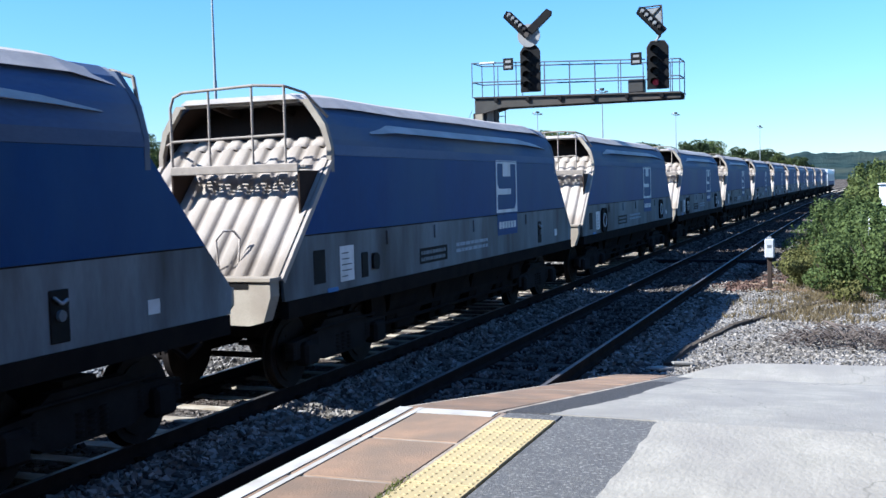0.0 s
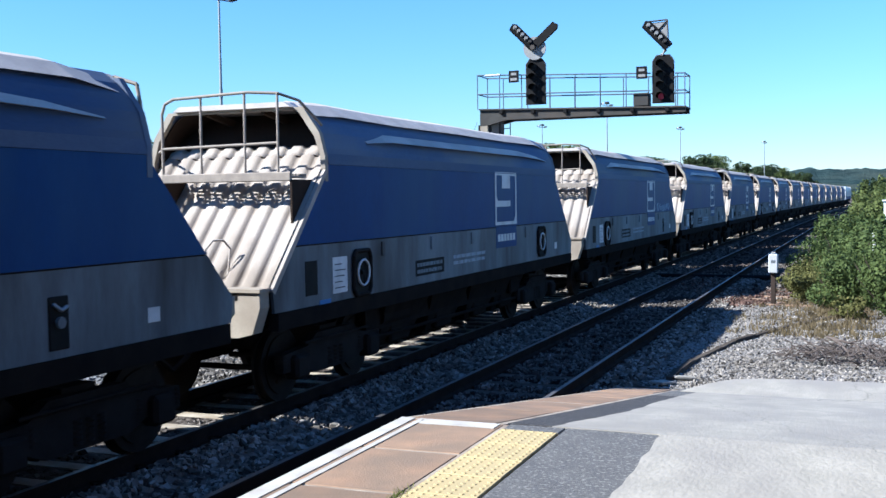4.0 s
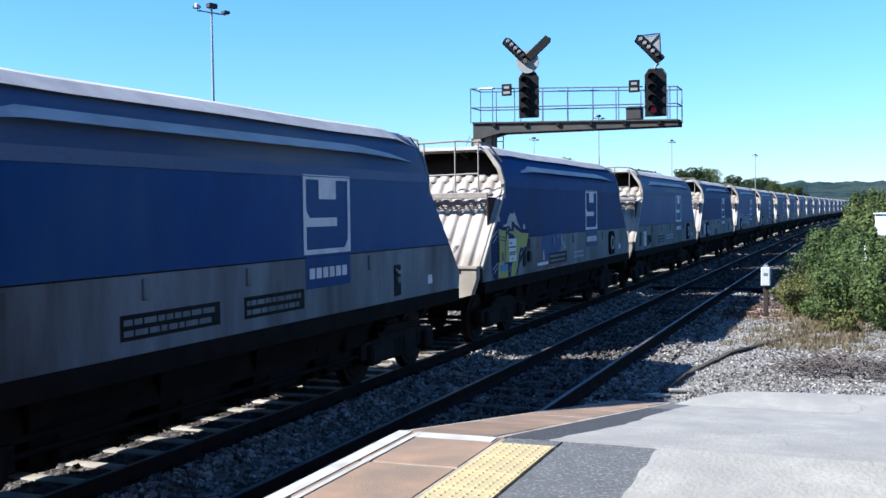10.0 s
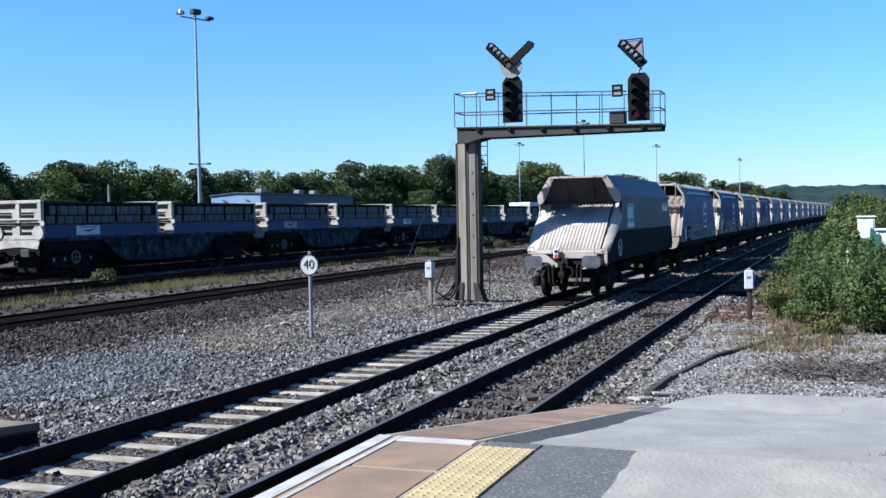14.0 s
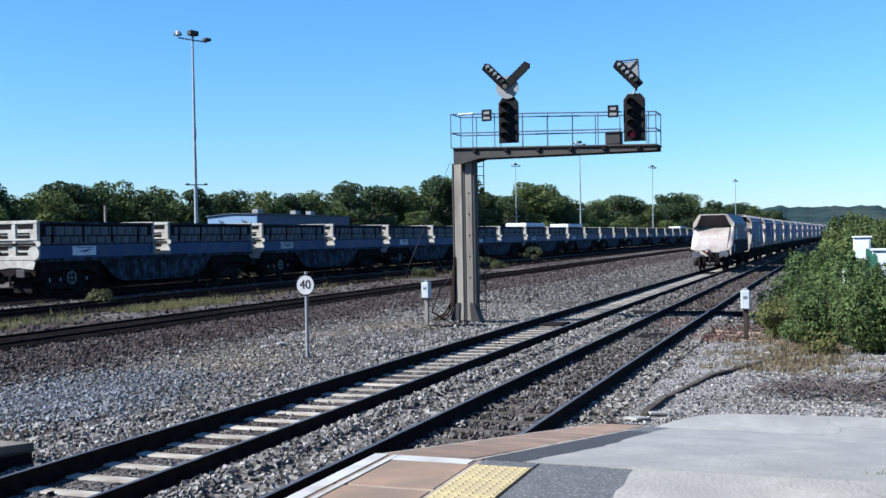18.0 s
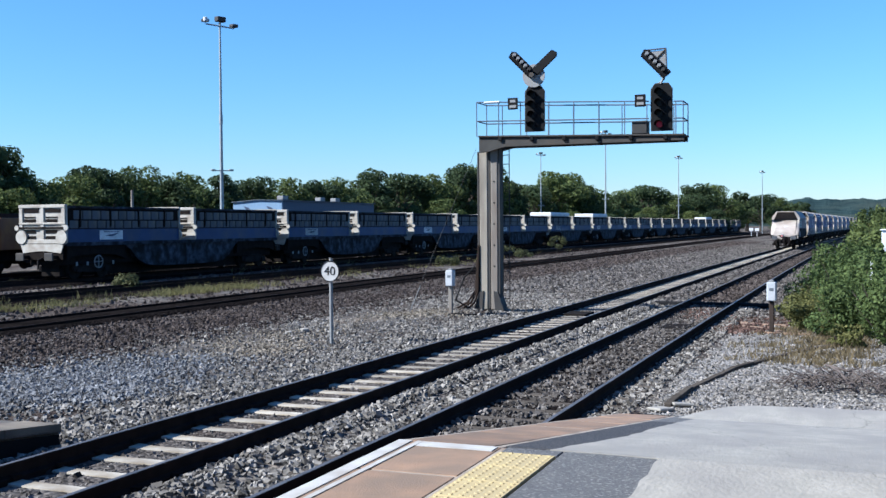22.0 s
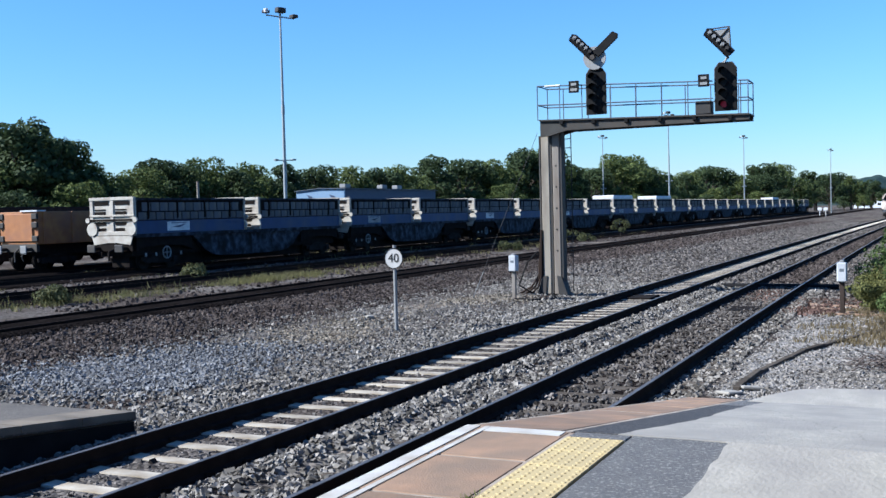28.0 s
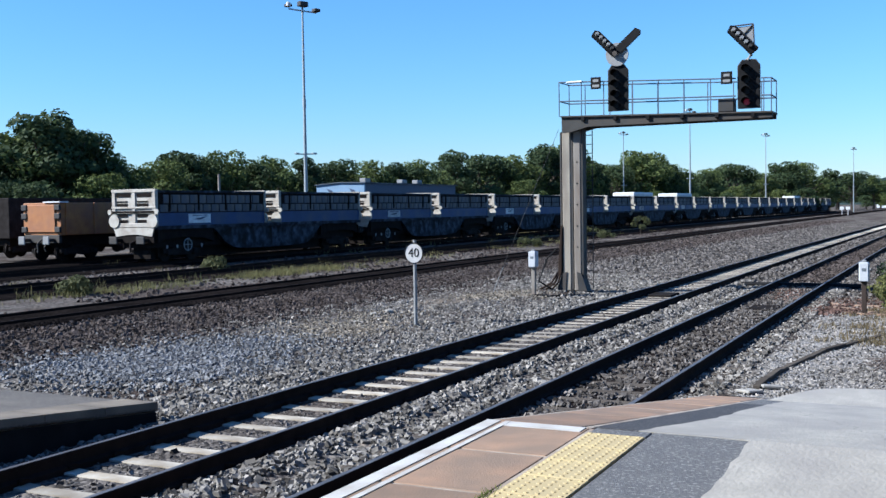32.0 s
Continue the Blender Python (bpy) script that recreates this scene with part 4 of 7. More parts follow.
    part("frame_side", Geo().box(0.9, 1.0, 3.0, 10.2, 0.6, 1.0), UNDER, w, "black side of the underframe")
    part("air_tank", Geo().tube((0.9, 3.5, 0.78), (0.9, 4.5, 0.78), 0.17, 10), UNDER, w, "black air tank")
    part("brake_box", Geo().soft(0.7, 1.1, 9.3, 9.8, 0.6, 0.95, 0.03), UNDER, w)
    g = Geo()
    g.tube((0, -1.1, 1.0), (0, 0.1, 1.0), 0.07, 8)
    g.pipe([(0.35, -0.1, 1.0), (0.35, -0.3, 0.72), (0.32, -0.55, 0.6), (0.3, -0.9, 0.85)], 0.03)
    part("drawbar", g, UNDER, w, "black drawbar and air hose")
    for y in (1.97, 11.21):
        add_bogie(w, y)
    # plain-shape emblem, plates and labels
    x = 1.311
    g = Geo()
    for a, b, c, d in ((7.8, 9.06, 2.90, 2.96), (7.8, 9.06, 1.98, 2.04), (7.8, 7.87, 2.04, 2.90), (8.99, 9.06, 2.04, 2.90), (8.2, 8.66, 2.66, 2.90), (7.87, 8.68, 2.32, 2.43)):
        g.box(x, x + 0.006, a, b, c, d)
    for a, b, c, d in ((7.87, 2.43, 0.09, 0.09), (8.99, 2.04, -0.1, 0.1)):
        tri = [(a, b), (a + c, b), (a, b + d)]
        g.prism(tri, "x", x, x + 0.006)
    part("emblem", g, WHITE, w, "white square emblem")
    part("name_patch", Geo().box(x - 0.001, x + 0.004, 7.84, 9.04, 1.56, 1.948), BLUE, w, "blue patch")
    for k in range(6):
        part("name_bar", Geo().box(x + 0.004, x + 0.009, 7.93 + k * 0.175, 8.06 + k * 0.175, 1.68, 1.81), WHITE, w, "white bar")
    return w


def wagon_extras(w, n):
    """What sets single wagons apart: plates, brake wheels, painted scrawls."""
    rng = random.Random(100 + n)
    x = 1.3125
    if n:
        part("grab_rail", Geo().pipe([(0.42, 0.05, 1.5), (0.42, 0.0, 1.93), (0.47, 0.08, 2.03), (0.55, 0.18, 2.03), (0.6, 0.24, 1.93), (0.6, 0.16, 1.5)], 0.013), CREAM, w, "cream hairpin grab rail")
    a, b, z = (0.85, 0.98, 1.52) if n == 1 else (0.75, 1.05, 1.33)
    part("dark_door", Geo().box(x - 0.002, x + 0.003, a, b, z, z + (0.36 if n == 1 else 0.42)), BLACK, w, "small dark opening")
    if n == 1:
        part("notice_plate", Geo().box(x - 0.002, x + 0.004, 1.55, 2.03, 1.49, 1.94), WHITE, w, "white notice plate")
        g = Geo()
        for a, b, z in ((1.6, 1.76, 1.84), (1.58, 2.0, 1.76), (1.58, 2.0, 1.66), (1.58, 1.95, 1.62), (1.72, 1.82, 1.53)):
            g.box(x + 0.004, x + 0.006, a, b, z, z + 0.03)
        tagged(part("notice_lines", g, SIDE_GREY, w, "small lines of print"), kind="stuff")
        part("sticker", Geo().box(x - 0.002, x + 0.005, 1.01, 1.45, 1.34, 1.46), LABEL_BLUE, w, "blue sticker")
    else:
        part("notice_plate", Geo().box(x - 0.002, x + 0.004, 1.45, 1.85, 1.30, 1.76), WHITE, w, "white notice plate")
        g = Geo()
        for k in range(5):
            g.box(x + 0.004, x + 0.006, 1.5, 1.5 + rng.uniform(0.15, 0.3), 1.36 + k * 0.075, 1.375 + k * 0.075)
        tagged(part("notice_lines", g, SIDE_GREY, w, "small lines of print"), kind="stuff")
        part("sticker", Geo().box(x - 0.002, x + 0.005, 1.1, 1.38, 1.12, 1.25), LABEL_BLUE, w, "blue sticker")
    if n not in (1, 2, 8, 11, 14):
        handwheel(w, 2.25, 1.52)
    else:
        d, u = (0.38, 0.05) if n == 1 else (0.0, 0.0)
        part("valve_recess", Geo().soft(1.3, 1.322, 2.08 + d, 2.28 + d, 1.30 + u, 1.64 + u, 0.01), BLACK, w, "dark valve recess")
        part("valve", Geo().prism([(2.4 + d, 1.4 + u), (2.55 + d, 1.38 + u), (2.59 + d, 1.45 + u), (2.59 + d, 1.56 + u), (2.53 + d, 1.61 + u), (2.42 + d, 1.61 + u), (2.39 + d, 1.55 + u)], "x", 1.3, 1.35), BLACK, w, "dark rounded valve")
    if n in (1, 2, 5, 9, 10, 13):
        handwheel(w, 10.68, 1.57)
    else:
        vr = part("valve_recess", Geo().soft(1.3, 1.322, 10.46, 10.7, 1.27, 1.72, 0.01), BLACK, w, "dark valve recess")
        part("valve_pipe", Geo().pipe([(1.335, 10.5, 1.66), (1.345, 10.58, 1.6), (1.335, 10.66, 1.63)], 0.016), PALE_SIDE, vr, "pale valve pipe")
        part("valve_body", Geo().disc((1.335, 10.58, 1.5), "x", 0.05, 0.03, 10), SIDE_GREY, vr, "grey valve body")
    panels = {0: ((4.42, 5.93, 1.38, True), (6.5, 7.74, 1.38, True)), 1: ((4.47, 5.89, 1.34, True), (6.6, 7.6, 1.34, False)), 3: ((5.05, 6.0, 1.28, True), (2.6, 3.6, 1.3, False))}
    for a, b, z, black in panels.get(n, ((4.15, 5.2, 1.36, True), (5.66, 7.3, 1.40, False))):
        g = Geo()
        for k in range(2):
            c = 0.0
            while c < 0.93:
                d = min(c + rng.uniform(0.05, 0.14), 0.97)
                g.box(x, x + 0.004, a + (b - a) * c, a + (b - a) * d, z + 0.1 * k, z + 0.055 + 0.1 * k)
                c = d + 0.02
        tagged(part("data_print", g, SIDE_GREY if black else PALE_SIDE, w, "rows of small data bars"), kind="stuff")
        if black:
            part("data_panel", Geo().box(x - 0.003, x + 0.001, a - 0.05, b + 0.05, z - 0.04, z + 0.2), BLACK, w, "black data panel")
    part("white_patch", Geo().box(x - 0.002, x + 0.004, 11.75, 11.93, 1.36, 1.50), WHITE, w)


YELLOW_G = material("acid_yellow_spray", (0.30, 0.31, 0.04), (0.25, 0.26, 0.045), 0.6, scale=3, fine=60, dirt=(0.16, 0.17, 0.08), dirt_scale=2.0, dirt_amount=0.4)
NAVY_G = material("navy_spray", (0.006, 0.013, 0.06), (0.01, 0.02, 0.075), 0.7, scale=3, fine=60, spec=0.1)
SILVER_G = material("silver_spray", (0.281, 0.289, 0.281), (0.23, 0.238, 0.238), 0.5, scale=3, fine=60)
RED_G = material("dull_red_spray", (0.11, 0.032, 0.03), (0.075, 0.026, 0.026), 0.7, scale=3, fine=60, dirt=(0.09, 0.07, 0.07), dirt_scale=2.5, dirt_amount=0.7)
SCRAWL = material("pale_chalky_spray", (0.357, 0.442, 0.527), (0.289, 0.383, 0.476), 0.7, scale=8, fine=60)


def patch(w, name, pts, mat, lift, label):
    g = Geo()
    n = len(pts)
    g.add([(1.3115 + lift, y, z) for y, z in pts] + [(1.309, y, z) for y, z in pts], [tuple(range(n)), tuple(range(n, 2 * n))[::-1]] + [(i, n + i, n + (i + 1) % n, (i + 1) % n) for i in range(n)])
    return part(name, g, mat, w, label)


def strokes(w, lines, mat, label, r=0.014):
    g = Geo()
    for l in lines:
        g.pipe([(1.306, y, z) for y, z in l], r, 4)
    return part("painted_scrawl", g, mat, w, label)


def ragged(pts, seed, rough=0.025, step=0.12):
    """The outline drawn again with a slightly uneven, hand-sprayed edge."""
    rng, out = random.Random(seed), []
    for (ya, za), (yb, zb) in zip(pts, pts[1:] + pts[:1]):
        n = max(1, int(math.hypot(yb - ya, zb - za) / step))
        out += [(ya + (yb - ya) * k / n + rng.uniform(-rough, rough), za + (zb - za) * k / n + rng.uniform(-rough, rough)) for k in range(n)]
    return out


def spray_yellow(w):
    def shape(pts, mat, lift, label, seed, rough=0.012):
        patch(w, "spray_patch", ragged(pts, seed, rough), mat, lift, label)
    shape([(1.24, 2.19), (1.44, 2.25), (1.55, 2.36), (1.68, 2.43), (1.94, 2.45), (2.04, 2.38), (2.14, 2.25), (2.27, 2.16), (2.43, 2.09), (2.39, 2.0), (1.25, 2.05)], SILVER_G, 0.0008, "silver spray-painted cloud", 1, 0.02)
    for k, (y, z) in enumerate(((0.96, 2.32), (2.58, 2.15))):
        shape([(y - 0.06, z - 0.05), (y - 0.05, z + 0.05), (y + 0.04, z + 0.06), (y + 0.08, z - 0.03)], SILVER_G, 0.001, "silver blot", 20 + k)
    shape([(0.61, 1.21), (0.5, 1.53), (0.5, 1.99), (0.76, 2.17), (0.95, 2.22), (1.43, 2.17), (1.58, 2.2), (1.74, 2.13), (1.76, 2.29), (1.88, 2.25), (2.35, 2.11), (2.82, 2.09), (2.93, 2.04), (2.86, 1.79), (2.76, 1.68), (2.5, 1.56), (2.24, 1.43), (2.13, 1.26), (2.0, 1.21)], NAVY_G, 0.0014, "navy spray-painted outline", 2)
    shape([(0.94, 2.14), (1.4, 2.1), (1.31, 1.77), (1.27, 1.47), (1.48, 1.45), (1.5, 1.21), (0.9, 1.21), (0.92, 1.51), (0.97, 1.52), (0.98, 1.86)], YELLOW_G, 0.002, "yellow spray-painted shape", 3)
    shape([(1.45, 2.03), (1.54, 2.01), (1.53, 1.51), (1.32, 1.49), (1.37, 1.77)], YELLOW_G, 0.002, "yellow spray-painted bar", 5)
    shape([(1.55, 2.08), (1.64, 2.1), (1.99, 1.95), (2.03, 1.49), (1.77, 1.47), (1.66, 1.21), (1.96, 1.21), (2.1, 1.36), (2.17, 1.54), (2.28, 1.74), (2.71, 1.74), (2.85, 1.97), (2.88, 2.03), (2.43, 2.03), (2.17, 2.09), (1.87, 2.17), (1.89, 2.08)], YELLOW_G, 0.002, "yellow spray-painted shape", 4)
    shape([(1.09, 1.62), (1.16, 1.74), (1.26, 1.68), (1.24, 1.52), (1.12, 1.5)], RED_G, 0.0024, "rust-coloured blot", 6, 0.03)
    strokes(w, [[(0.56 + 0.04 * k, 1.98 - 0.1 * k), (0.86 - 0.02 * k, 2.11 - 0.1 * k)] for k in range(2)] + [[(0.6 + 0.03 * k, 1.4 - 0.08 * k), (0.85, 1.5 - 0.08 * k)] for k in range(2)] + [[(1.46, 2.1), (1.54, 2.15)], [(1.58, 1.3), (1.7, 1.42)], [(2.3, 1.6), (2.55, 1.71)], [(1.9, 2.0), (1.98, 1.97)]], SILVER_G, "silver highlights", 0.014)
    strokes(w, [[(0.98, 2.0), (1.36, 1.97)], [(0.98, 1.94), (1.34, 1.91)]], NAVY_G, "navy inner lines", 0.012)
    shape([(3.44, 1.78), (3.69, 1.91), (3.75, 1.95), (3.8, 1.6), (4.31, 1.59), (5.94, 1.53), (6.02, 1.32), (5.4, 1.21), (3.87, 1.21), (3.45, 1.28), (3.58, 1.48), (3.6, 1.61)], RED_G, 0.001, "faded dull red spray-painted shape", 7, 0.04)
    shape([(3.83, 1.95), (5.46, 1.95), (5.45, 1.63), (5.08, 1.53), (4.46, 1.51), (4.3, 1.35), (3.82, 1.39)], BLUE, 0.0016, "blue spray-painted block", 8, 0.03)
    shape([(3.93, 1.42), (3.97, 1.62), (4.06, 1.6), (4.07, 1.42)], SILVER_G, 0.0022, "silver blot", 9, 0.03)
    shape([(3.0, 1.97), (3.9, 1.96), (4.47, 1.975), (5.09, 2.02), (5.09, 1.99), (4.47, 1.945), (3.9, 1.93), (3.0, 1.94)], NAVY_G, 0.0026, "navy spray-painted line", 10, 0.006)
    part("paper_strip", Geo().box(1.312, 1.3155, 3.52, 4.33, 1.31, 1.375), WHITE, w, "torn white strip with print")
    strokes(w, [[(5.46, 1.86), (5.55, 1.78), (5.5, 1.72), (5.63, 1.76), (5.6, 1.68), (5.73, 1.7), (5.7, 1.6), (5.83, 1.64)], [(5.5, 1.94), (5.52, 1.84)], [(5.18, 1.94), (5.2, 1.86)]], SCRAWL, "pale spray scribble", 0.014)


def spray_pale(w, a, b, z0, z1, seed):
    """A row of loosely drawn pale outlines, like rounded letters."""
    rng = random.Random(seed)
    lines, y = [], a
    while y < b:
        ww, zm, hh = rng.uniform(0.28, 0.5), (z0 + z1) / 2 + rng.uniform(-0.06, 0.06), (z1 - z0) / 2 * rng.uniform(0.7, 1.0)
        n, gap = 11, rng.randrange(3)
        ring = []
        for k in range(n + 1 - gap):
            t = 6.283 * k / n + 1.2
            q = 1.0 + 0.22 * math.cos(4 * t) + rng.uniform(-0.08, 0.08)
            ring.append((y + ww * 0.5 + ww * 0.5 * q * math.cos(t), zm + hh * q * math.sin(t)))
        lines.append(ring)
        if rng.random() < 0.7:
            lines.append([(y + ww * rng.uniform(0.2, 0.4), zm - hh * 0.3), (y + ww * 0.55, zm + rng.uniform(-0.05, 0.1)), (y + ww * rng.uniform(0.6, 0.8), zm + hh * rng.uniform(-0.2, 0.5))])
        y += ww * rng.uniform(0.8, 1.15)
    strokes(w, lines, SCRAWL, "pale spray-painted outlines", 0.016)


def build_last_wagon():
    w = thing("end_hopper_wagon", pose(0, 0, 0), "slate blue hopper wagon with ribbed pale end and red tail lamp", "railway wagon", "hopper wagons of the train")
    for s in (-1, 1):
        x0, x1 = sorted((s * 1.27, s * 1.31))
        curve = [(0.02, 1.36), (0.48, 1.60), (1.0, 1.83), (1.5, 2.04), (1.9, 2.27), (2.08, 2.46), (2.16, 2.8)] if s > 0 else [(0.62, 1.36), (0.92, 1.62), (1.15, 1.86), (1.4, 2.06), (1.93, 2.36), (2.08, 2.6), (2.12, 2.8)]
        up = [p for p in curve if p[1] > 1.95]
        y19 = up[0][0] - 0.12
        part("side_panel", Geo().prism([(y19, 1.95)] + up + [(2.14, 2.99), (11.45, 2.99), (11.55, 2.80), (12.2, 1.95)], "x", x0, x1), SLATE, w, "slate blue side panel")
        part("lower_panel", Geo().prism([(curve[0][0] + 0.1, 1.05)] + [p for p in curve if p[1] < 1.95] + [(y19, 1.947), (12.2, 1.947), (12.5, 1.36), (12.4, 1.05)], "x", x0, x1), SOOT, w, "black grimy lower side")
        g, m = Geo(), len(curve)
        inner = [(0.43 + 2.05 * k / (m - 1), 1.395 + 1.40 * k / (m - 1)) for k in range(m)]
        v = [(s * 1.322, y, z + 0.012) for y, z in curve] + [(s * 0.97, y, z) for y, z in inner] + [(s * 1.322, y + 0.03, z - 0.03) for y, z in curve] + [(s * 0.97, y + 0.03, z - 0.04) for y, z in inner]
        g.add(v, [(k, k + 1, m + k + 1, m + k) for k in range(m - 1)] + [(2 * m + k, 3 * m + k, 3 * m + k + 1, 2 * m + k + 1) for k in range(m - 1)] + [(k, 2 * m + k, 2 * m + k + 1, k + 1) for k in range(m - 1)], True)
        part("slope_flange", g, PALE_END, w, "smooth pale flange beside the ribbed slope")
        part("sole_bar", Geo().box(min(s * 1.15, s * 1.33), max(s * 1.15, s * 1.33), 0.1, 12.45, 1.22, 1.30), GRIME, w)
        g = Geo()
        sec = [(1.335, 2.97), (1.335, 3.04), (0.88, 3.68), (0.84, 3.68), (1.27, 3.03), (1.27, 2.97)]
        g.sweep([(s * a, b) for a, b in sec], [(0, 1.95, 0, 0), (0, 11.5, 0, 0)])
        part("upper_side", g, SLATE, w, "slate blue canted upper side")
    # rear slope
    part("slope_sheet", corrugated(0.43, 1.41, 2.48, 2.81, 0.98, 0.105, 0.02), PALE_END, w, "finely ribbed dusty pink end slope")
    g = Geo()
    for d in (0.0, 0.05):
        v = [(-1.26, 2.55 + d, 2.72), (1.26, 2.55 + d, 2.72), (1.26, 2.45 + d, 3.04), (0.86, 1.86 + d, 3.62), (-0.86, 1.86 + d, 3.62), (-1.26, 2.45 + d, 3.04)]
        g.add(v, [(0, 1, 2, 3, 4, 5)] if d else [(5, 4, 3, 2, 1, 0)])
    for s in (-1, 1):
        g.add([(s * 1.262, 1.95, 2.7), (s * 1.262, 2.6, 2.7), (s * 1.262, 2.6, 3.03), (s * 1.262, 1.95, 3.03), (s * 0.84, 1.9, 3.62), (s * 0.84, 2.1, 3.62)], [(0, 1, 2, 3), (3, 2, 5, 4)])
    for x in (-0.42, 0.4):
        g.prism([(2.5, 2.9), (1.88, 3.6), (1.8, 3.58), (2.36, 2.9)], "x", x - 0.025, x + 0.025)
    # Base colour is lowered to put the cavity's shade into the plate.
    part("hood", g, material("shade_dark_end_plate", (0.085, 0.071, 0.062), (0.055, 0.047, 0.043), 0.85, scale=2, fine=40), w, "recessed upper end plate with shade in its dark colour")
    for s in (-1, 1):
        v = [(s * 1.32, 1.9, 2.84), (s * 1.33, 1.9, 3.06), (s * 0.9, 1.78, 3.66), (s * 0.76, 1.78, 3.62), (s * 1.05, 1.86, 2.98), (s * 1.14, 1.9, 2.84), (s * 1.23, 1.9, 2.8)]
        n = len(v)
        g = Geo().add(v + [(x, y + 0.05, z) for x, y, z in v], [tuple(range(n)), tuple(range(n, 2 * n))[::-1]] + [(i, (i + 1) % n, n + (i + 1) % n, n + i) for i in range(n)])
        part("end_flange", g, PALE_END, w, "pale flange beside the hopper end")
    part("foot_plate", Geo().prism([(-0.02, 1.30), (-0.02, 1.365), (0.44, 1.41), (0.44, 1.33)], "x", -1.05, 1.05), PALE_END, w, "pale plate at the foot of the slope")
    part("top_bar", Geo().box(-0.86, 0.86, 1.76, 1.82, 3.60, 3.66), PALE_END, w, "pale bar over the hopper end")
    part("worn_patch", Geo().prism([(1.42, 2.125), (1.5, 2.18), (1.56, 2.22), (1.56, 2.226), (1.42, 2.131)], "x", -0.12, 0.2), WHITE, w, "bright white patch on the ribs")
    part("front_slope", corrugated(0, 0, 1.98, 1.42, 1.2, 0.118, 0.035).mesh("front_slope"), PALE_END, w).matrix_basis = pose(0, 12.5, 1.36, 0, 0, 180)
    part("front_plate", Geo().prism([(-1.2, 2.7), (1.2, 2.7), (0.86, 3.62), (-0.86, 3.62)], "y", 11.2, 11.26), BROWN_IN, w)
    part("load", Geo().box(-1.0, 1.0, 2.3, 10.6, 3.2, 3.3), BROWN_IN, w, "crushed stone in the hopper")
    part("slope_seam", Geo().prism([(0.43, 1.42), (2.48, 2.82), (2.48, 2.86), (0.43, 1.455)], "x", 0.98, 1.015), GRIME, w, "dark seam beside the slope")
    # headstock with buffers, coupling, lamp
    dull = material("worn_grey_steel", (0.10, 0.105, 0.115), (0.06, 0.062, 0.068), 0.55, 0.3, scale=4, fine=50)
    g = Geo()
    g.soft(-1.08, 1.3, -0.12, 0.05, 1.31, 1.37, 0.01)
    g.soft(-0.3, 1.0, -0.13, -0.06, 1.17, 1.31, 0.015)
    g.prism([(-1.0, 1.3), (-0.55, 1.3), (-0.1, 0.95), (-0.28, 0.9), (-0.62, 1.02)], "y", -0.14, -0.06)
    g.prism([(1.2, 1.3), (1.3, 1.3), (1.3, 0.98), (1.24, 0.94)], "y", -0.12, -0.02)
    g.pipe([(0.55, -0.2, 0.88), (1.0, -0.22, 0.9), (1.1, -0.2, 1.02)], 0.022)
    part("headstock", g, PALE_END, w, "dusty headstock and brackets")
    part("buffer_beam", Geo().soft(-1.2, 1.2, -0.06, 0.02, 0.98, 1.31, 0.02), GRIME, w, "dark buffer beam")
    for s in (-1, 1):
        b = part("buffer", Geo().tube((s * 0.87, -0.02, 1.08), (s * 0.87, -0.30, 1.08), 0.11, 12), GRIME, w, "grey buffer")
        part("buffer_head", Geo().prism([(s * 0.87 - 0.27, 0.97), (s * 0.87 - 0.2, 0.92), (s * 0.87 + 0.2, 0.92), (s * 0.87 + 0.27, 0.97), (s * 0.87 + 0.27, 1.2), (s * 0.87 + 0.2, 1.26), (s * 0.87 - 0.2, 1.26), (s * 0.87 - 0.27, 1.2)], "y", -0.34, -0.29), dull, b, "worn grey buffer head")
    g = Geo()
    g.soft(-0.17, 0.17, -0.2, -0.05, 0.9, 1.2, 0.03)
    g.pipe([(0, -0.2, 1.05), (0, -0.36, 0.98), (0.02, -0.38, 0.7), (0, -0.34, 0.45)], 0.045, 8)
    g.ring((0.18, -0.3, 0.78), "y", 0.15, 0.03, 14)
    g.soft(-0.1, 0.1, -0.42, -0.3, 0.62, 0.8, 0.03)
    for x in (-0.42, -0.3, 0.42, 0.55):
        g.pipe([(x, -0.1, 1.0), (x, -0.25, 0.85), (x + 0.03, -0.28, 0.5), (x + 0.08, -0.2, 0.38)], 0.03, 8)
    part("coupling", g, GRIME, w, "grimy coupling and air hoses")
    lamp = part("tail_lamp", Geo().soft(-0.27, -0.11, -0.26, -0.14, 1.18, 1.46, 0.015), WHITE, w, "tail lamp")
    part("lens", Geo().disc((-0.19, -0.265, 1.25), "y", 0.062, 0.03, 14), RED, lamp, "red lamp lens")
    part("upper_lens", Geo().disc((-0.19, -0.265, 1.39), "y", 0.05, 0.02, 14), BLACK, lamp, "dark lens")
    for x, z0, z1, d in ((-1.04, 1.36, 1.52, 0.14), (-0.36, 1.3, 1.62, 0.0), (-0.05, 1.3, 1.56, 0.0), (0.92, 1.3, 1.6, 0.0), (1.16, 1.3, 1.47, 0.14)):
        g = Geo().tube((x, -0.12, z0), (x, -0.14, z1), 0.016, 6)
        if d:
            g.pipe([(x, -0.14, z1), (x + d, -0.14, z1), (x + d, -0.12, z0)], 0.016)
        part("grab_rail", g, PALE_END, w, "pale grab rail")
    handwheel(w, 1.52, 1.43, False, 0.25)
    x = 1.311
    p = part("panel", Geo().box(x - 0.002, x + 0.004, 2.98, 4.15, 2.17, 2.80), TEAL, w, "teal sign panel")
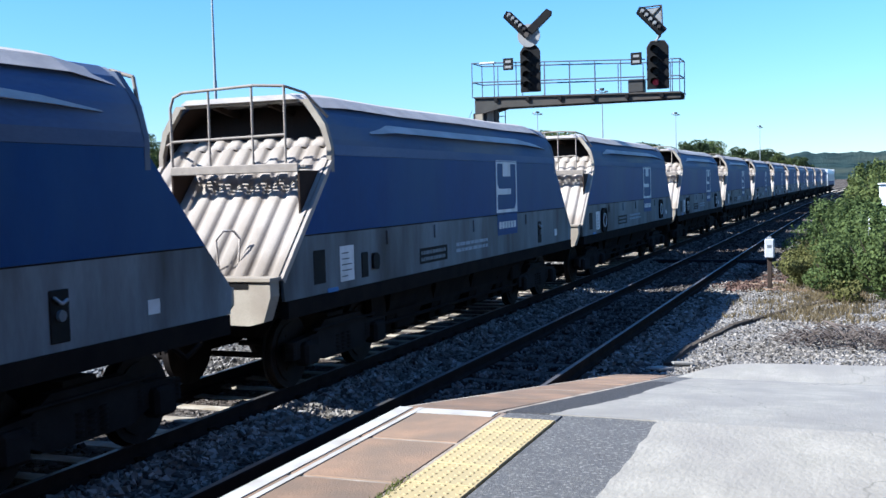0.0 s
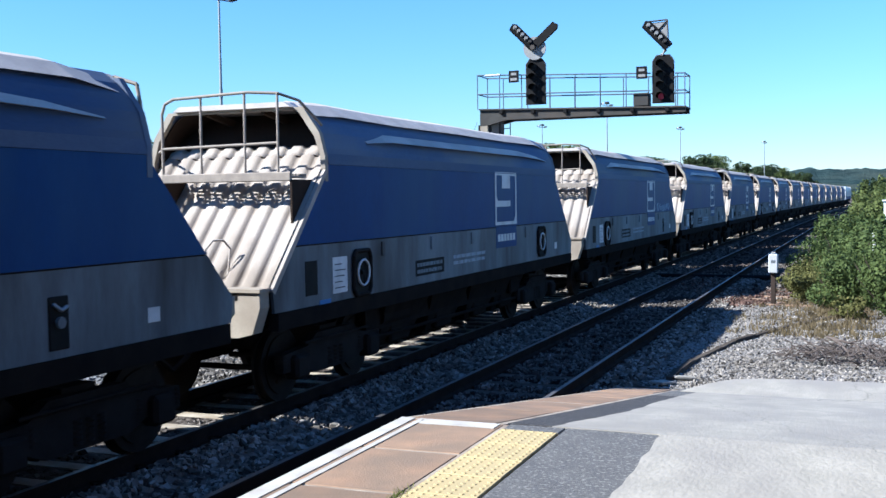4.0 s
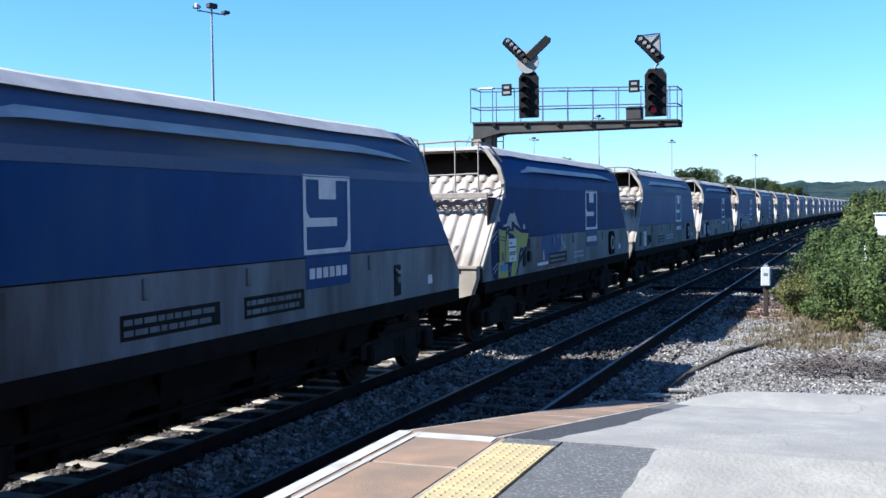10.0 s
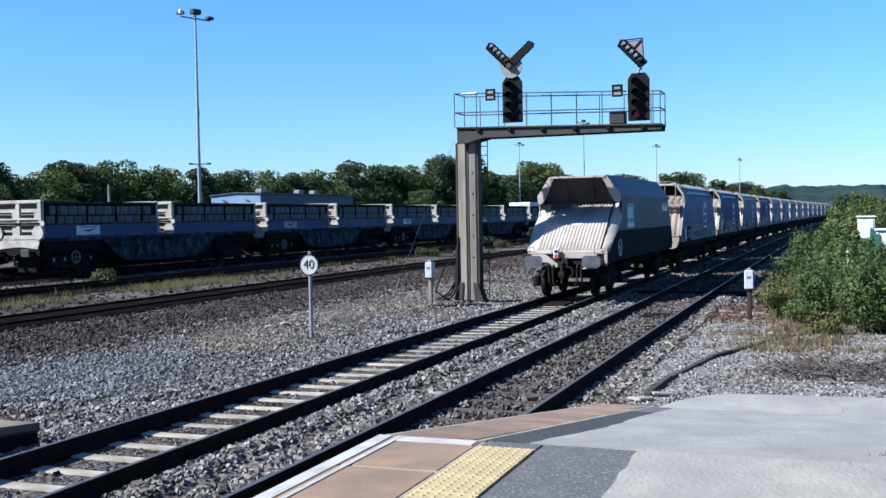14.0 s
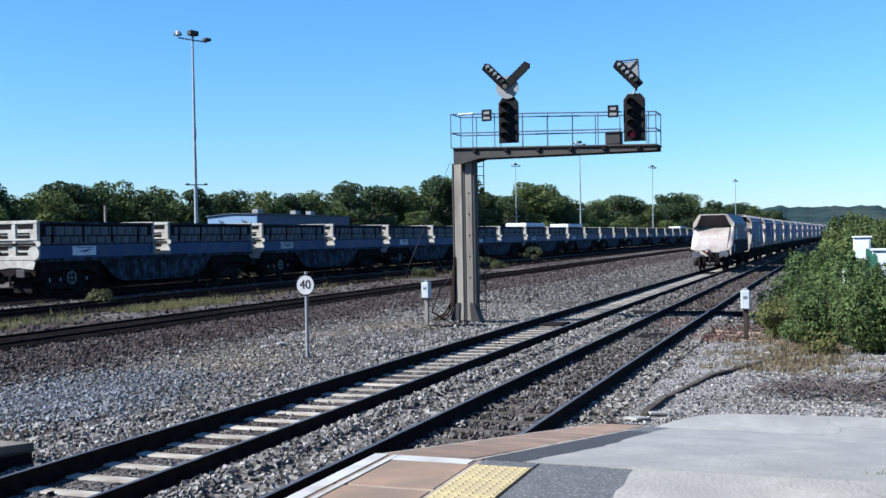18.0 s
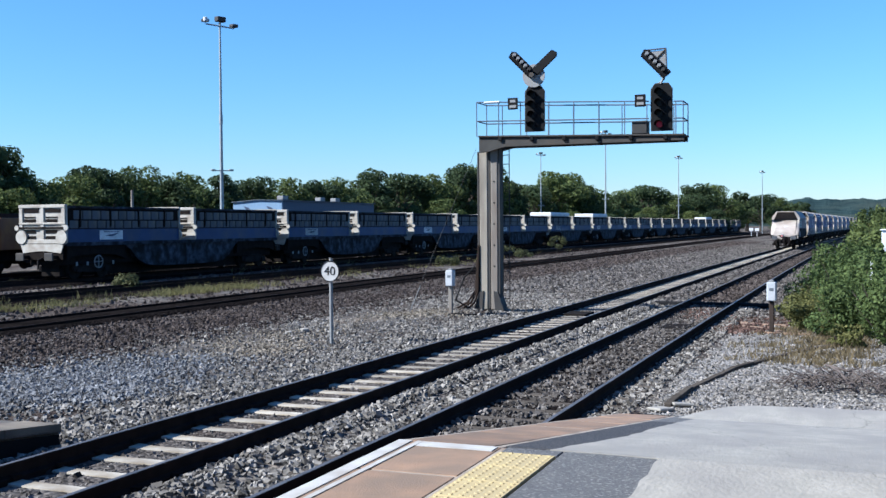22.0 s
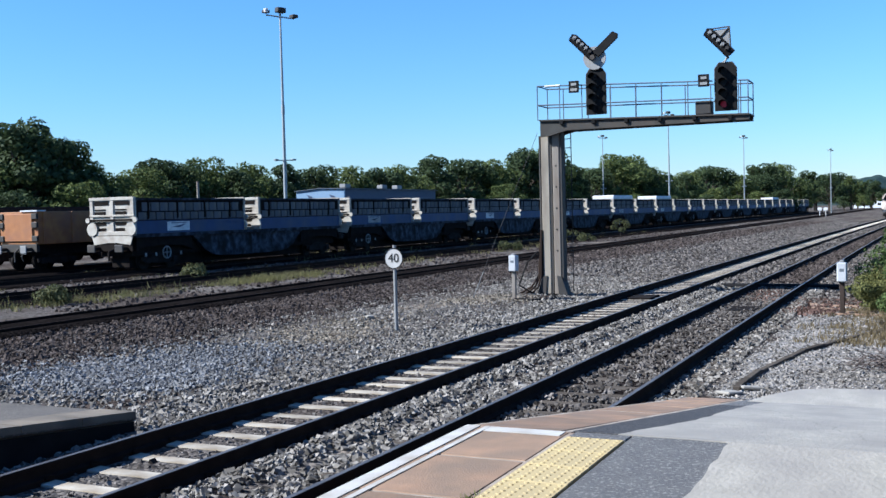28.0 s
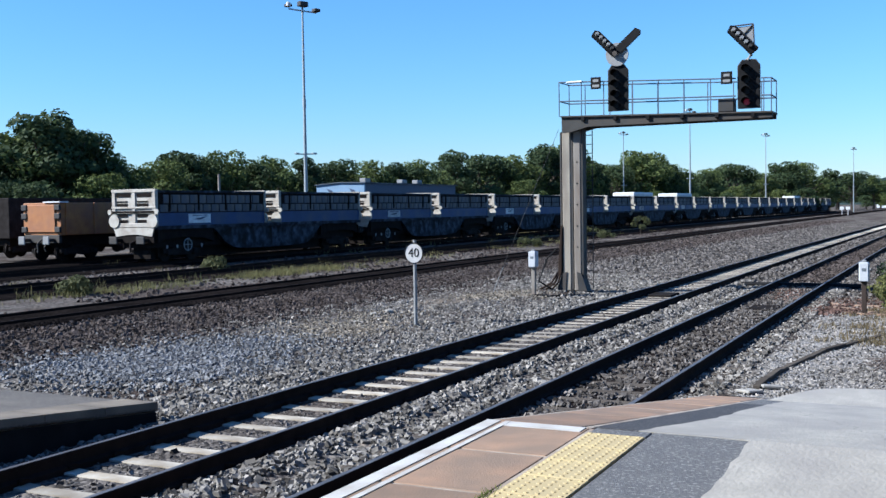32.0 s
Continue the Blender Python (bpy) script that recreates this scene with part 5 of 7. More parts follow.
    for pts in ([(3.08, 2.32), (3.08, 2.68), (3.17, 2.68), (3.25, 2.5), (3.33, 2.68), (3.42, 2.68), (3.42, 2.32)], [(3.47, 2.32), (3.47, 2.68), (3.66, 2.68), (3.7, 2.58), (3.66, 2.5), (3.7, 2.32)], [(3.76, 2.32), (3.76, 2.68), (3.84, 2.68), (3.84, 2.42), (3.98, 2.42), (3.98, 2.32)]):
        part("panel_shape", Geo().prism(pts, "x", x + 0.004, x + 0.007), WHITE, p, "white block shape")
    part("panel_foot", Geo().box(x - 0.002, x + 0.004, 2.98, 4.15, 2.02, 2.167), WHITE, w, "white strip under the teal panel")
    part("name_plate", Geo().box(x - 0.002, x + 0.004, 9.85, 11.25, 2.64, 2.84), PALE_SIDE, w, "faded grey plate")
    for k in range(5):
        part("name_bar", Geo().box(x - 0.001, x + 0.007, 9.93 + 0.26 * k, 10.14 + 0.26 * k, 2.54, 2.72), WHITE, w, "white block shape")
    g = Geo()
    g.box(-0.25, 0.25, 0.0, 12.5, 0.85, 1.22)
    g.prism([(3.2, 1.2), (9.4, 1.2), (9.0, 0.78), (3.6, 0.78)], "x", -0.9, 0.98)
    for k in range(9):
        g.soft(1.02, 1.16, 2.9 + k * 0.75, 3.1 + k * 0.75, 0.95, 1.2, 0.03)
    g.tube((0.95, 3.4, 0.75), (0.95, 4.5, 0.75), 0.18, 10)
    part("underframe", g, UNDER, w, "black underframe")
    for y in (1.75, 10.75):
        add_bogie(w, y)
    return w


def build_loco():
    w = thing("diesel_locomotive", pose(0, 0, 0), "silver and blue diesel locomotive at the head of the train", "locomotive", "hopper wagons of the train")
    silver = material("silver_loco_paint", (0.425, 0.442, 0.459), (0.357, 0.374, 0.391), 0.4, 0.2, scale=2, fine=40)
    part("body", Geo().prism([(-1.3, 1.3), (1.3, 1.3), (1.3, 3.0), (1.15, 3.5), (0.6, 3.8), (-0.6, 3.8), (-1.15, 3.5), (-1.3, 3.0)], "y", 2.2, 18.8), silver, w, "silver body side")
    part("stripe", Geo().box(1.301, 1.306, 2.2, 18.8, 1.3, 1.9), BLUE, w, "blue stripe")
    for y0, y1 in ((0.2, 2.2), (18.8, 20.8)):
        g = Geo()
        out = [(y0, 1.2), (y1, 1.2), (y1, 3.75), (y0 + 0.45, 3.6), (y0, 2.5)] if y0 < 10 else [(y0, 1.2), (y1, 1.2), (y1, 2.5), (y1 - 0.45, 3.6), (y0, 3.75)]
        g.prism(out, "x", -1.3, 1.3)
        c = part("cab", g, silver, w, "cab")
        part("cab_window", Geo().box(1.3, 1.31, y0 + 0.6, y0 + 1.4, 2.5, 3.2), BLACK, c, "dark side window")
        yy = y0 + 0.17 if y0 < 10 else y1 - 0.17
        part("windscreen", Geo().box(-1.1, 1.1, yy - 0.12, yy + 0.1, 2.65, 3.3), BLACK, c, "dark windscreen")
    part("underframe", Geo().box(-1.2, 1.2, 0.4, 20.6, 0.9, 1.3), UNDER, w, "black underframe")
    part("fuel_tank", Geo().soft(-1.2, 1.2, 8.5, 12.5, 0.35, 0.95, 0.1), UNDER, w, "black fuel tank")
    for y in (3.4, 5.2, 15.8, 17.6):
        add_bogie(w, y)
    return w

# Signal gantry --------------------------------------------------------
WEATHERED = material("weathered_concrete_post", (0.235, 0.223, 0.195), (0.184, 0.167, 0.145), 0.9, scale=2.0, fine=70, stretch=(1, 1, 0.3), dirt=(0.112, 0.0868, 0.067), dirt_scale=1.2, dirt_amount=0.5)
STEEL_DARK = material("dark_grey_steel", (0.023, 0.023, 0.023), (0.0153, 0.0153, 0.0153), 0.7, scale=4, fine=60, dirt=(0.0367, 0.0306, 0.0245), dirt_scale=2)
STEEL_BEAM = material("weathered_beam", (0.039, 0.0377, 0.0338), (0.0273, 0.026, 0.0234), 0.8, scale=3, fine=60, dirt=(0.0488, 0.0377, 0.0292), dirt_scale=1.2, dirt_amount=0.4)
GALV = material("painted_railing", (0.085, 0.111, 0.145), (0.068, 0.085, 0.111), 0.6, scale=8, fine=60)
DISC_GREY = material("pale_grey_disc", (0.214, 0.219, 0.214), (0.184, 0.184, 0.184), 0.6, scale=4, fine=60)
DISC_PALE = material("dull_white_plastic", (0.44, 0.455, 0.47), (0.37, 0.385, 0.4), 0.6, scale=4, fine=60)
GLASS_LENS = material("dark_lens", (0.012, 0.011, 0.013), (0.009, 0.009, 0.011), 0.35, scale=4, fine=40, bump=0.0, spec=0.1)


def glow(name, color, strength):
    m = bpy.data.materials.new(name)
    m.use_nodes = True
    b = m.node_tree.nodes["Principled BSDF"]
    b.inputs["Base Color"].default_value = (*color, 1)
    b.inputs["Emission Color"].default_value = (*color, 1)
    b.inputs["Emission Strength"].default_value = strength
    return m


def signal_head(gantry, m, label, lit):
    """A backboard with four hooded lenses; everything on it is its part."""
    t = part("signal_head", Geo().prism([(-0.31, 0.0), (0.31, 0.0), (0.31, 1.28), (0.2, 1.44), (-0.2, 1.44), (-0.31, 1.28)], "y", 0.0, 0.06), BLACK, gantry, label)
    t.matrix_basis = m
    part("backboard_rim", Geo().pipe([(-0.32, 0.03, 0.0), (-0.32, 0.03, 1.29), (-0.2, 0.03, 1.46), (0.2, 0.03, 1.46), (0.32, 0.03, 1.29), (0.32, 0.03, 0.0)], 0.022), STEEL_BEAM, t)
    part("case", Geo().soft(-0.22, 0.22, 0.06, 0.35, 0.05, 1.35, 0.03), STEEL_DARK, t, "dark signal case")
    for k in range(4):
        z = 0.2 + 0.33 * k
        part("lens", Geo().disc((-0.06, -0.01, z), "y", 0.095, 0.03, 16), lit if k == 0 and lit else GLASS_LENS, t, "dim red lens" if k == 0 and lit else "dark lens")
        g = Geo()
        n, r, v = 9, 0.125, []
        for yy in (0.0, -0.28):
            v += [(-0.06 + r * math.cos(a), yy, z + r * math.sin(a)) for a in (math.pi * (-0.1 + 1.2 * i / (n - 1)) for i in range(n))]
        g.add(v, [(i, i + 1, n + i + 1, n + i) for i in range(n - 1)], True)
        part("lens_hood", g, BLACK, t, "black hood over the lens")
    return t


def feather(parent, base, angle, label, lenses=5, yaw=0.0, size=1.0):
    """A slanted row of indicator lamps on a black board; angle from upright, degrees."""
    g = Geo().prism([(-0.13, -0.05), (0.13, -0.05), (0.13, 0.82), (0.04, 0.92), (-0.13, 0.86)], "y", -0.03, 0.08)
    f = part("indicator_arm", g, BLACK, parent, label)
    f.matrix_basis = pose(*base, 0, angle, 0) @ pose(0, 0, 0, 0, 0, yaw) @ Matrix.Diagonal((size, size, size, 1))
    for k in range(lenses):
        l = part("indicator_lens", Geo().tube((-0.02, -0.03, 0.12 + 0.16 * k), (-0.02, -0.13, 0.12 + 0.16 * k), 0.05, 10), DISC_GREY if k else STEEL_DARK, parent, "hooded indicator lens")
        l.matrix_basis = f.matrix_basis.copy()
    return f


def build_gantry():
    g0 = thing("signal_gantry", pose(0, 30.2, 1.54 * 0.085) @ Matrix.Diagonal((0.915, 0.915, 0.915, 1)), "cantilever signal gantry on a weathered concrete post with a railed walkway", "signal gantry")
    stained = material("rust_stained_post", (0.30, 0.275, 0.225), (0.19, 0.165, 0.13), 0.9, scale=1.6, fine=60, stretch=(1, 1, 0.25), dirt=(0.045, 0.036, 0.032), dirt_scale=1.1, dirt_amount=0.25)

    def top(x, z=4.5):
        """The arm sags a little towards its tip."""
        return z - 0.028 * (x + 11.5)
    for x0, x1, mat, lab in ((-11.59, -11.30, stained, "rust-stained concrete leg"), (-11.2, -10.95, WEATHERED, "pale concrete leg")):
        post = part("post", Geo().soft(x0, x1, -0.2, 0.2, -1.25, 4.15, 0.03), mat, g0, lab)
        if x0 > -11.25:
            for z in (0.2, 0.9, 1.6, 2.3, 3.0):
                part("bolt_hole", Geo().disc(((x0 + x1) / 2, -0.205, z), "y", 0.03, 0.012, 8), BLACK, post, "dark bolt hole")
        # Dark strip set along each leg's right side.
        part("flange", Geo().box(x1, x1 + (0.075 if x1 < -11.1 else 0.06), -0.17, 0.17, -1.2, 4.1), STEEL_DARK, post, "dark strip along the right side of the leg")
    part("web", Geo().box(-11.22, -11.203, -0.02, 0.1, -1.2, 4.1), STEEL_DARK, g0, "dark web between the legs")
    part("conduit", Geo().tube((-11.64, -0.12, -1.2), (-11.64, -0.12, 4.0), 0.045, 8), STEEL_DARK, g0, "dark cable conduit on the post")
    g = Geo()
    for k in range(3):
        g.pipe([(-11.62 - 0.03 * k, -0.22, 0.9 - 0.3 * k), (-11.64 - 0.04 * k, -0.24, -0.6), (-11.74 - 0.12 * k, -0.3, -1.0), (-11.95 - 0.2 * k, -0.36, -1.2)], 0.035)
    part("cable_bundle", g, BROWN_IN, g0, "brown cables splaying from the foot of the post")
    for s, c in ((-1, -11.5), (1, -11.05)):
        part("foot", Geo().prism([(c, -1.25), (c + s * 0.30, -1.25), (c + s * 0.1, -0.66), (c - s * 0.05, -0.62)], "y", -0.24, 0.24), STEEL_DARK, g0, "splayed steel foot")
    for ya, yb in ((-0.45, -0.32), (0.32, 0.45)):
        g = Geo().prism([(-11.5, 4.46), (-11.5, 3.95), (-11.15, 3.98), (-10.6, 4.12), (-4.85, 4.13), (-4.85, 4.275)], "y", ya, yb)
        part("girder", g, STEEL_BEAM, g0, "weathered steel cantilever girder")
    part("deck_plate", Geo().prism([(-11.52, 4.46), (-4.83, 4.27), (-4.83, 4.315), (-11.52, 4.505)], "y", -0.52, 0.52), STEEL_BEAM, g0, "weathered walkway deck")
    for k in range(6):
        x = -10.75 + k * 1.07
        part("bolt_plate", Geo().soft(x - 0.06, x + 0.06, -0.53, -0.44, top(x) - 0.17, top(x) - 0.03, 0.01), BLACK, g0, "black bracket plate")
    for z, rise in ((0.48, 0.0), (1.1, -0.016)):
        for yy, runs in ((-0.5, ((-11.56, -9.9), (-9.25, -5.9), (-5.15, -4.86))), (0.5, ((-11.56, -4.86),))):
            for a, b in runs:
                part("railing", Geo().tube((a, yy, top(a) + z + rise * (a + 11.5)), (b, yy, top(b) + z + rise * (b + 11.5)), 0.022, 6), GALV, g0, "thin blue-grey rail")
        for x in (-11.56, -4.86):
            h = top(x) + z + rise * (x + 11.5)
            part("railing", Geo().tube((x, -0.5, h), (x, 0.5, h), 0.022, 6), GALV, g0, "thin blue-grey rail")
    for yy, xs in ((-0.5, (-11.56, -10.8, -10.05, -9.1, -8.28, -7.48, -6.66, -5.08, -4.86)), (0.5, (-11.56, -11.0, -10.15, -9.4, -8.55, -7.7, -6.95, -6.15, -5.3, -4.86))):
        for x in xs:
            part("railing_post", Geo().tube((x, yy, top(x) - 0.02), (x, yy, top(x) + 1.1 - 0.016 * (x + 11.5)), 0.018, 6), GALV, g0, "thin blue-grey post")
    for x in (-10.95, -10.72):
        part("ladder_stile", Geo().tube((x, 0.35, -1.2), (x, 0.35, 4.4), 0.018, 6), STEEL_DARK, g0, "dark ladder stile")
    for k in range(18):
        part("rung", Geo().tube((-10.95, 0.35, -0.9 + 0.3 * k), (-10.72, 0.35, -0.9 + 0.3 * k), 0.014, 5), STEEL_DARK, g0)
    part("equipment_box", Geo().soft(-6.46, -5.97, -0.4, 0.0, 4.36, 4.78, 0.03), STEEL_DARK, g0, "dark equipment box")
    for x, z in ((-10.29, 5.49), (-6.16, 5.38)):
        p = part("number_plate", Geo().soft(x - 0.17, x + 0.17, -0.58, -0.55, z - 0.19, z + 0.19, 0.01), BLACK, g0, "small black plate")
        for a, c, d in ((0.09, 0.04, 0.12), (0.11, -0.13, -0.05)):
            part("plate_bar", Geo().box(x - a, x + a, -0.587, -0.582, z + c, z + d), DISC_GREY, p, "pale bar")
    part("lamp", Geo().soft(-11.3, -10.75, -0.56, -0.44, 5.54, 5.61, 0.025), WHITE, g0, "pale lamp on the railing")
    s1 = signal_head(g0, pose(-9.59, -0.45, 4.57), "four-lens signal head with two slanted indicator arms above a disc", None)
    part("disc", Geo().disc((-0.01, -0.04, 1.79), "y", 0.37, 0.05, 28), DISC_GREY, s1, "pale grey disc")
    feather(s1, (-0.05, -0.14, 1.86), -45, "black indicator arm with pale lenses", 5, 35, 1.08)
    feather(s1, (0.06, -0.1, 1.93), 49, "black indicator arm", 0, 0.0, 0.98)
    part("hub", Geo().disc((-0.03, -0.22, 1.80), "y", 0.08, 0.06, 14), STEEL_BEAM, s1, "dark hub")
    s2 = signal_head(g0, pose(-5.525, -0.45, 4.43), "four-lens signal head with one slanted indicator arm", glow("dim_red_aspect", (0.16, 0.006, 0.02), 0.1))
    feather(s2, (0.16, -0.1, 1.74), -43.5, "black indicator arm with pale lenses", 5, 25, 1.12)
    part("indicator_frame", Geo().pipe([(-0.56, 0.0, 2.50), (0.14, 0.0, 2.53), (0.17, 0.0, 1.8), (-0.18, 0, 2.2), (0.14, 0, 2.52)], 0.022), STEEL_BEAM, s2, "dark triangular stay frame")
    part("stem", Geo().tube((-0.02, 0, 1.45), (0.14, 0, 1.82), 0.03, 8), DISC_GREY, s2, "pale stem")
    part("clamp", Geo().pipe([(-0.1, 0.05, 1.47), (0.1, 0.05, 1.6), (-0.04, 0.05, 1.7), (0.16, 0.05, 1.78)], 0.02), DISC_GREY, s2, "pale clamp")
    part("back_plate", Geo().prism([(-0.46, 2.46), (0.12, 2.48), (0.13, 1.88)], "y", 0.02, 0.04), DISC_GREY, s2, "pale triangular plate")


# Lineside things ------------------------------------------------------
def build_sign():
    t = thing("speed_sign", pose(-11.1, 21.2, -1.16), "round white speed sign with a black rim on a grey post", "sign")
    part("post", Geo().tube((0, 0.04, 0), (0, 0.04, 1.99), 0.042, 10), DISC_GREY, t, "grey metal post")
    d = part("disc", Geo().disc((0, 0, 1.69), "y", 0.235, 0.02, 32), material("weathered_white_sheet", (0.40, 0.395, 0.385), (0.33, 0.325, 0.315), 0.7, scale=5, fine=60), t, "weathered white disc")
    part("disc_rim", Geo().ring((0, -0.012, 1.69), "y", 0.232, 0.012, 32), BLACK, d, "black rim")
    cu = bpy.data.curves.new("digits", "FONT")
    cu.body, cu.size, cu.extrude, cu.align_x, cu.align_y = "40", 0.285, 0.004, "CENTER", "CENTER"
    cu.offset = -0.002
    tmp = bpy.data.objects.new("digits", cu)
    me = bpy.data.meshes.new_from_object(tmp)
    bpy.data.objects.remove(tmp)
    me.transform(pose(0, -0.016, 1.69, 90))
    part("digits", me, BLACK, d, "black figures 40")


BARK_POST = material("dark_timber_post", (0.05, 0.038, 0.032), (0.03, 0.024, 0.02), 0.9, scale=4, fine=50, stretch=(1, 1, 0.3), spec=0.05)


def build_marker(x, y, z, label, dark=False):
    t = thing("lineside_marker", pose(x, y, z), label, "lineside box", "white lineside boxes")
    part("post", Geo().soft(-0.055, 0.055, -0.05, 0.05, 0.0, 0.85, 0.01), BARK_POST if dark else WEATHERED, t, "dark timber post" if dark else "grey concrete post")
    b = part("box", Geo().soft(-0.11, 0.11, -0.14, 0.12, 0.80, 1.26, 0.02), DISC_PALE, t, "white plastic box")
    part("cap", Geo().soft(-0.05, 0.05, -0.06, 0.06, 1.26, 1.31, 0.01), DISC_GREY, b)
    part("label", Geo().box(-0.05, 0.05, -0.146, -0.141, 1.05, 1.12), SIDE_GREY, b)
    return t


def build_mast():
    t = thing("yard_lamp_mast", pose(0, 0, -1.2), "tall slender grey floodlight mast", "lamp mast", "yard lamp masts")
    steel = material("galvanised_mast", (0.30, 0.33, 0.34), (0.24, 0.265, 0.275), 0.55, 0.3, scale=3, fine=40)
    part("pole", Geo().tube((0, 0, 0), (0, 0, 16.3), 0.15, 12, 0.065), steel, t, "tapered grey pole")
    g = Geo()
    g.tube((-1.15, 0, 16.4), (1.15, 0, 16.4), 0.05, 6)
    g.tube((0, 0, 16.2), (0, 0, 16.8), 0.08, 6)
    part("crossarm", g, steel, t)
    for x, dz, w, h in ((-1.2, 0.12, 0.2, 0.2), (0.02, 0.28, 0.34, 0.34), (1.15, 0.05, 0.24, 0.22)):
        part("floodlight", Geo().soft(x - w, x + w, -0.24, 0.2, 16.4 + dz, 16.4 + dz + h, 0.04), STEEL_DARK, t, "dark floodlight")
    part("pale_floodlight", Geo().soft(-1.45, -1.2, -0.34, -0.1, 16.5, 16.8, 0.04), WHITE, t, "pale floodlight housing")
    part("pole_joint", Geo().tube((0, 0, 9.8), (0, 0, 10.4), 0.125, 10), steel, t, "pole joint")
    g = Geo()
    g.tube((-0.75, 0, 6.6), (0.75, 0, 6.65), 0.04, 6)
    g.soft(-0.85, -0.55, -0.1, 0.1, 6.6, 6.7, 0.02)
    g.soft(0.6, 0.95, -0.1, 0.1, 6.62, 6.74, 0.02)
    part("lower_arm", g, steel, t)
    return t


BOX_BLUE = material("dull_blue_box_paint", (0.012, 0.034, 0.118), (0.009, 0.027, 0.094), 0.6, scale=1.5, fine=40, dirt=(0.035, 0.046, 0.085), dirt_scale=1.0, dirt_amount=0.35, vary=0.12)
BOX_PANEL = material("faded_blue_grey_panel", (0.066, 0.074, 0.096), (0.044, 0.052, 0.072), 0.75, scale=2, fine=40, dirt=(0.112, 0.0991, 0.0858), dirt_scale=1.4, vary=0.2)
SKIRT = material("patchy_underframe", (0.085, 0.098, 0.13), (0.012, 0.014, 0.022), 0.85, scale=2.2, fine=40, dirt=(0.008, 0.008, 0.009), dirt_scale=1.8, dirt_amount=0.7, spec=0.15)
CREAM_END = material("cream_end_paint", (0.413, 0.391, 0.335), (0.357, 0.335, 0.291), 0.7, scale=3, fine=60, dirt=(0.223, 0.19, 0.151), dirt_scale=2.2, dirt_amount=0.3)


def build_box_wagon(lead):
    """One box of a pair on a shared frame: the lead box has the brake wheel; outer ends have buffers and bogies."""
    t = thing("box_wagon", pose(0, 0, 0), "parked blue open box wagon with panelled sides and cream ends", "railway wagon", "parked blue box wagons")
    L, x = 8.95, 1.4

    def along(y):
        return y if lead else L - y
    block = Geo().soft(0, 0.06, 0.03, 0.62, 0.0, 0.35, 0.02).mesh("side_block")
    block.materials.append(BOX_PANEL)
    for s in (-1, 1):
        a, b = sorted((s * (x - 0.06), s * x))
        part("side", Geo().box(a, b, 0.1, L - 0.1, 1.80, 2.43), BOX_BLUE, t, "dull blue lower side")
        ya, yb = sorted((along(0.0), along(L + 0.7)))
        part("sill", Geo().box(min(s * 1.2, s * 1.44), max(s * 1.2, s * 1.44), ya, yb, 1.62, 1.797), SKIRT, t, "dirty sill")
        backing = part("upper_side", Geo().box(min(s * (x - 0.12), s * (x - 0.05)), max(s * (x - 0.12), s * (x - 0.05)), 0.1, L - 0.1, 2.43, 3.54), UNDER, t, "dark upper side frame")
        if s > 0:
            for r, (z, h) in enumerate(((2.47, 1.08), (2.90, 1.24))):
                for k in range(13 - r):
                    part("side_block", block, None, backing).matrix_basis = pose(x - 0.05, 0.22 + (k + 0.42 * r) * 0.66, z) @ Matrix.Diagonal((1, 1, h, 1))
            for k in range(4):
                yy = 0.9 + k * 2.2
                part("stake", Geo().prism([(x, 2.5), (x + 0.06, 2.6), (x + 0.06, 3.4), (x, 3.5)], "y", yy, yy + 0.09), UNDER, t, "dark stake")
        part("top_rail", Geo().soft(min(s * (x - 0.14), s * (x + 0.02)), max(s * (x - 0.14), s * (x + 0.02)), 0.0, L, 3.44, 3.55, 0.02), SKIRT, t, "dull blue-grey top rail")
    for e in (0, 1):
        y0 = -0.02 if e == 0 else L - 0.1
        en = part("end", Geo().box(-1.42, 1.42, y0, y0 + 0.1, 1.72, 3.62), CREAM_END, t, "cream end with ribs and hinges")
        yo = y0 - 0.06 if e == 0 else y0 + 0.1
        for xx in (-1.4, -0.1, 1.18):
            part("end_rib", Geo().soft(xx, xx + 0.22, yo, yo + 0.06, 1.75, 3.62, 0.015), CREAM_END, en, "cream upright rib")
        for z, h in ((1.74, 0.2), (2.66, 0.1), (3.46, 0.16)):
            part("end_bar", Geo().soft(-1.42, 1.42, yo - 0.02, yo + 0.05, z, z + h, 0.015), CREAM_END, en, "cream cross bar")
        yf, yg = (y0 - 0.03, y0 - 0.005) if e == 0 else (y0 + 0.105, y0 + 0.13)
        for xx in (-1.12, 0.2):
            for z, h in ((3.24, 0.18), (2.98, 0.06), (2.76, 0.16), (2.24, 0.16), (1.96, 0.15)):
                part("end_recess", Geo().box(xx, xx + (0.9 if z > 3 else 0.7), yf, yg, z, z + h), UNDER, en, "dark recess")
        part("cross_rod", Geo().soft(-1.55, 1.55, yo - 0.06, yo - 0.015, 2.44, 2.55, 0.02), UNDER, en, "dark cross rod with rounded ends")
        for s in (-1, 1):
            part("rod_boss", Geo().disc((s * 1.5, yo - 0.03, 2.5), "y", 0.13, 0.08, 12), CREAM_END, en, "cream boss")
            part("end_cheek", Geo().disc((s * 1.22, yo - 0.02, 2.05), "y", 0.33, 0.1, 16), CREAM_END, en, "rounded cream cheek plate")
    yo = along(0.0)
    d = -1 if lead else 1
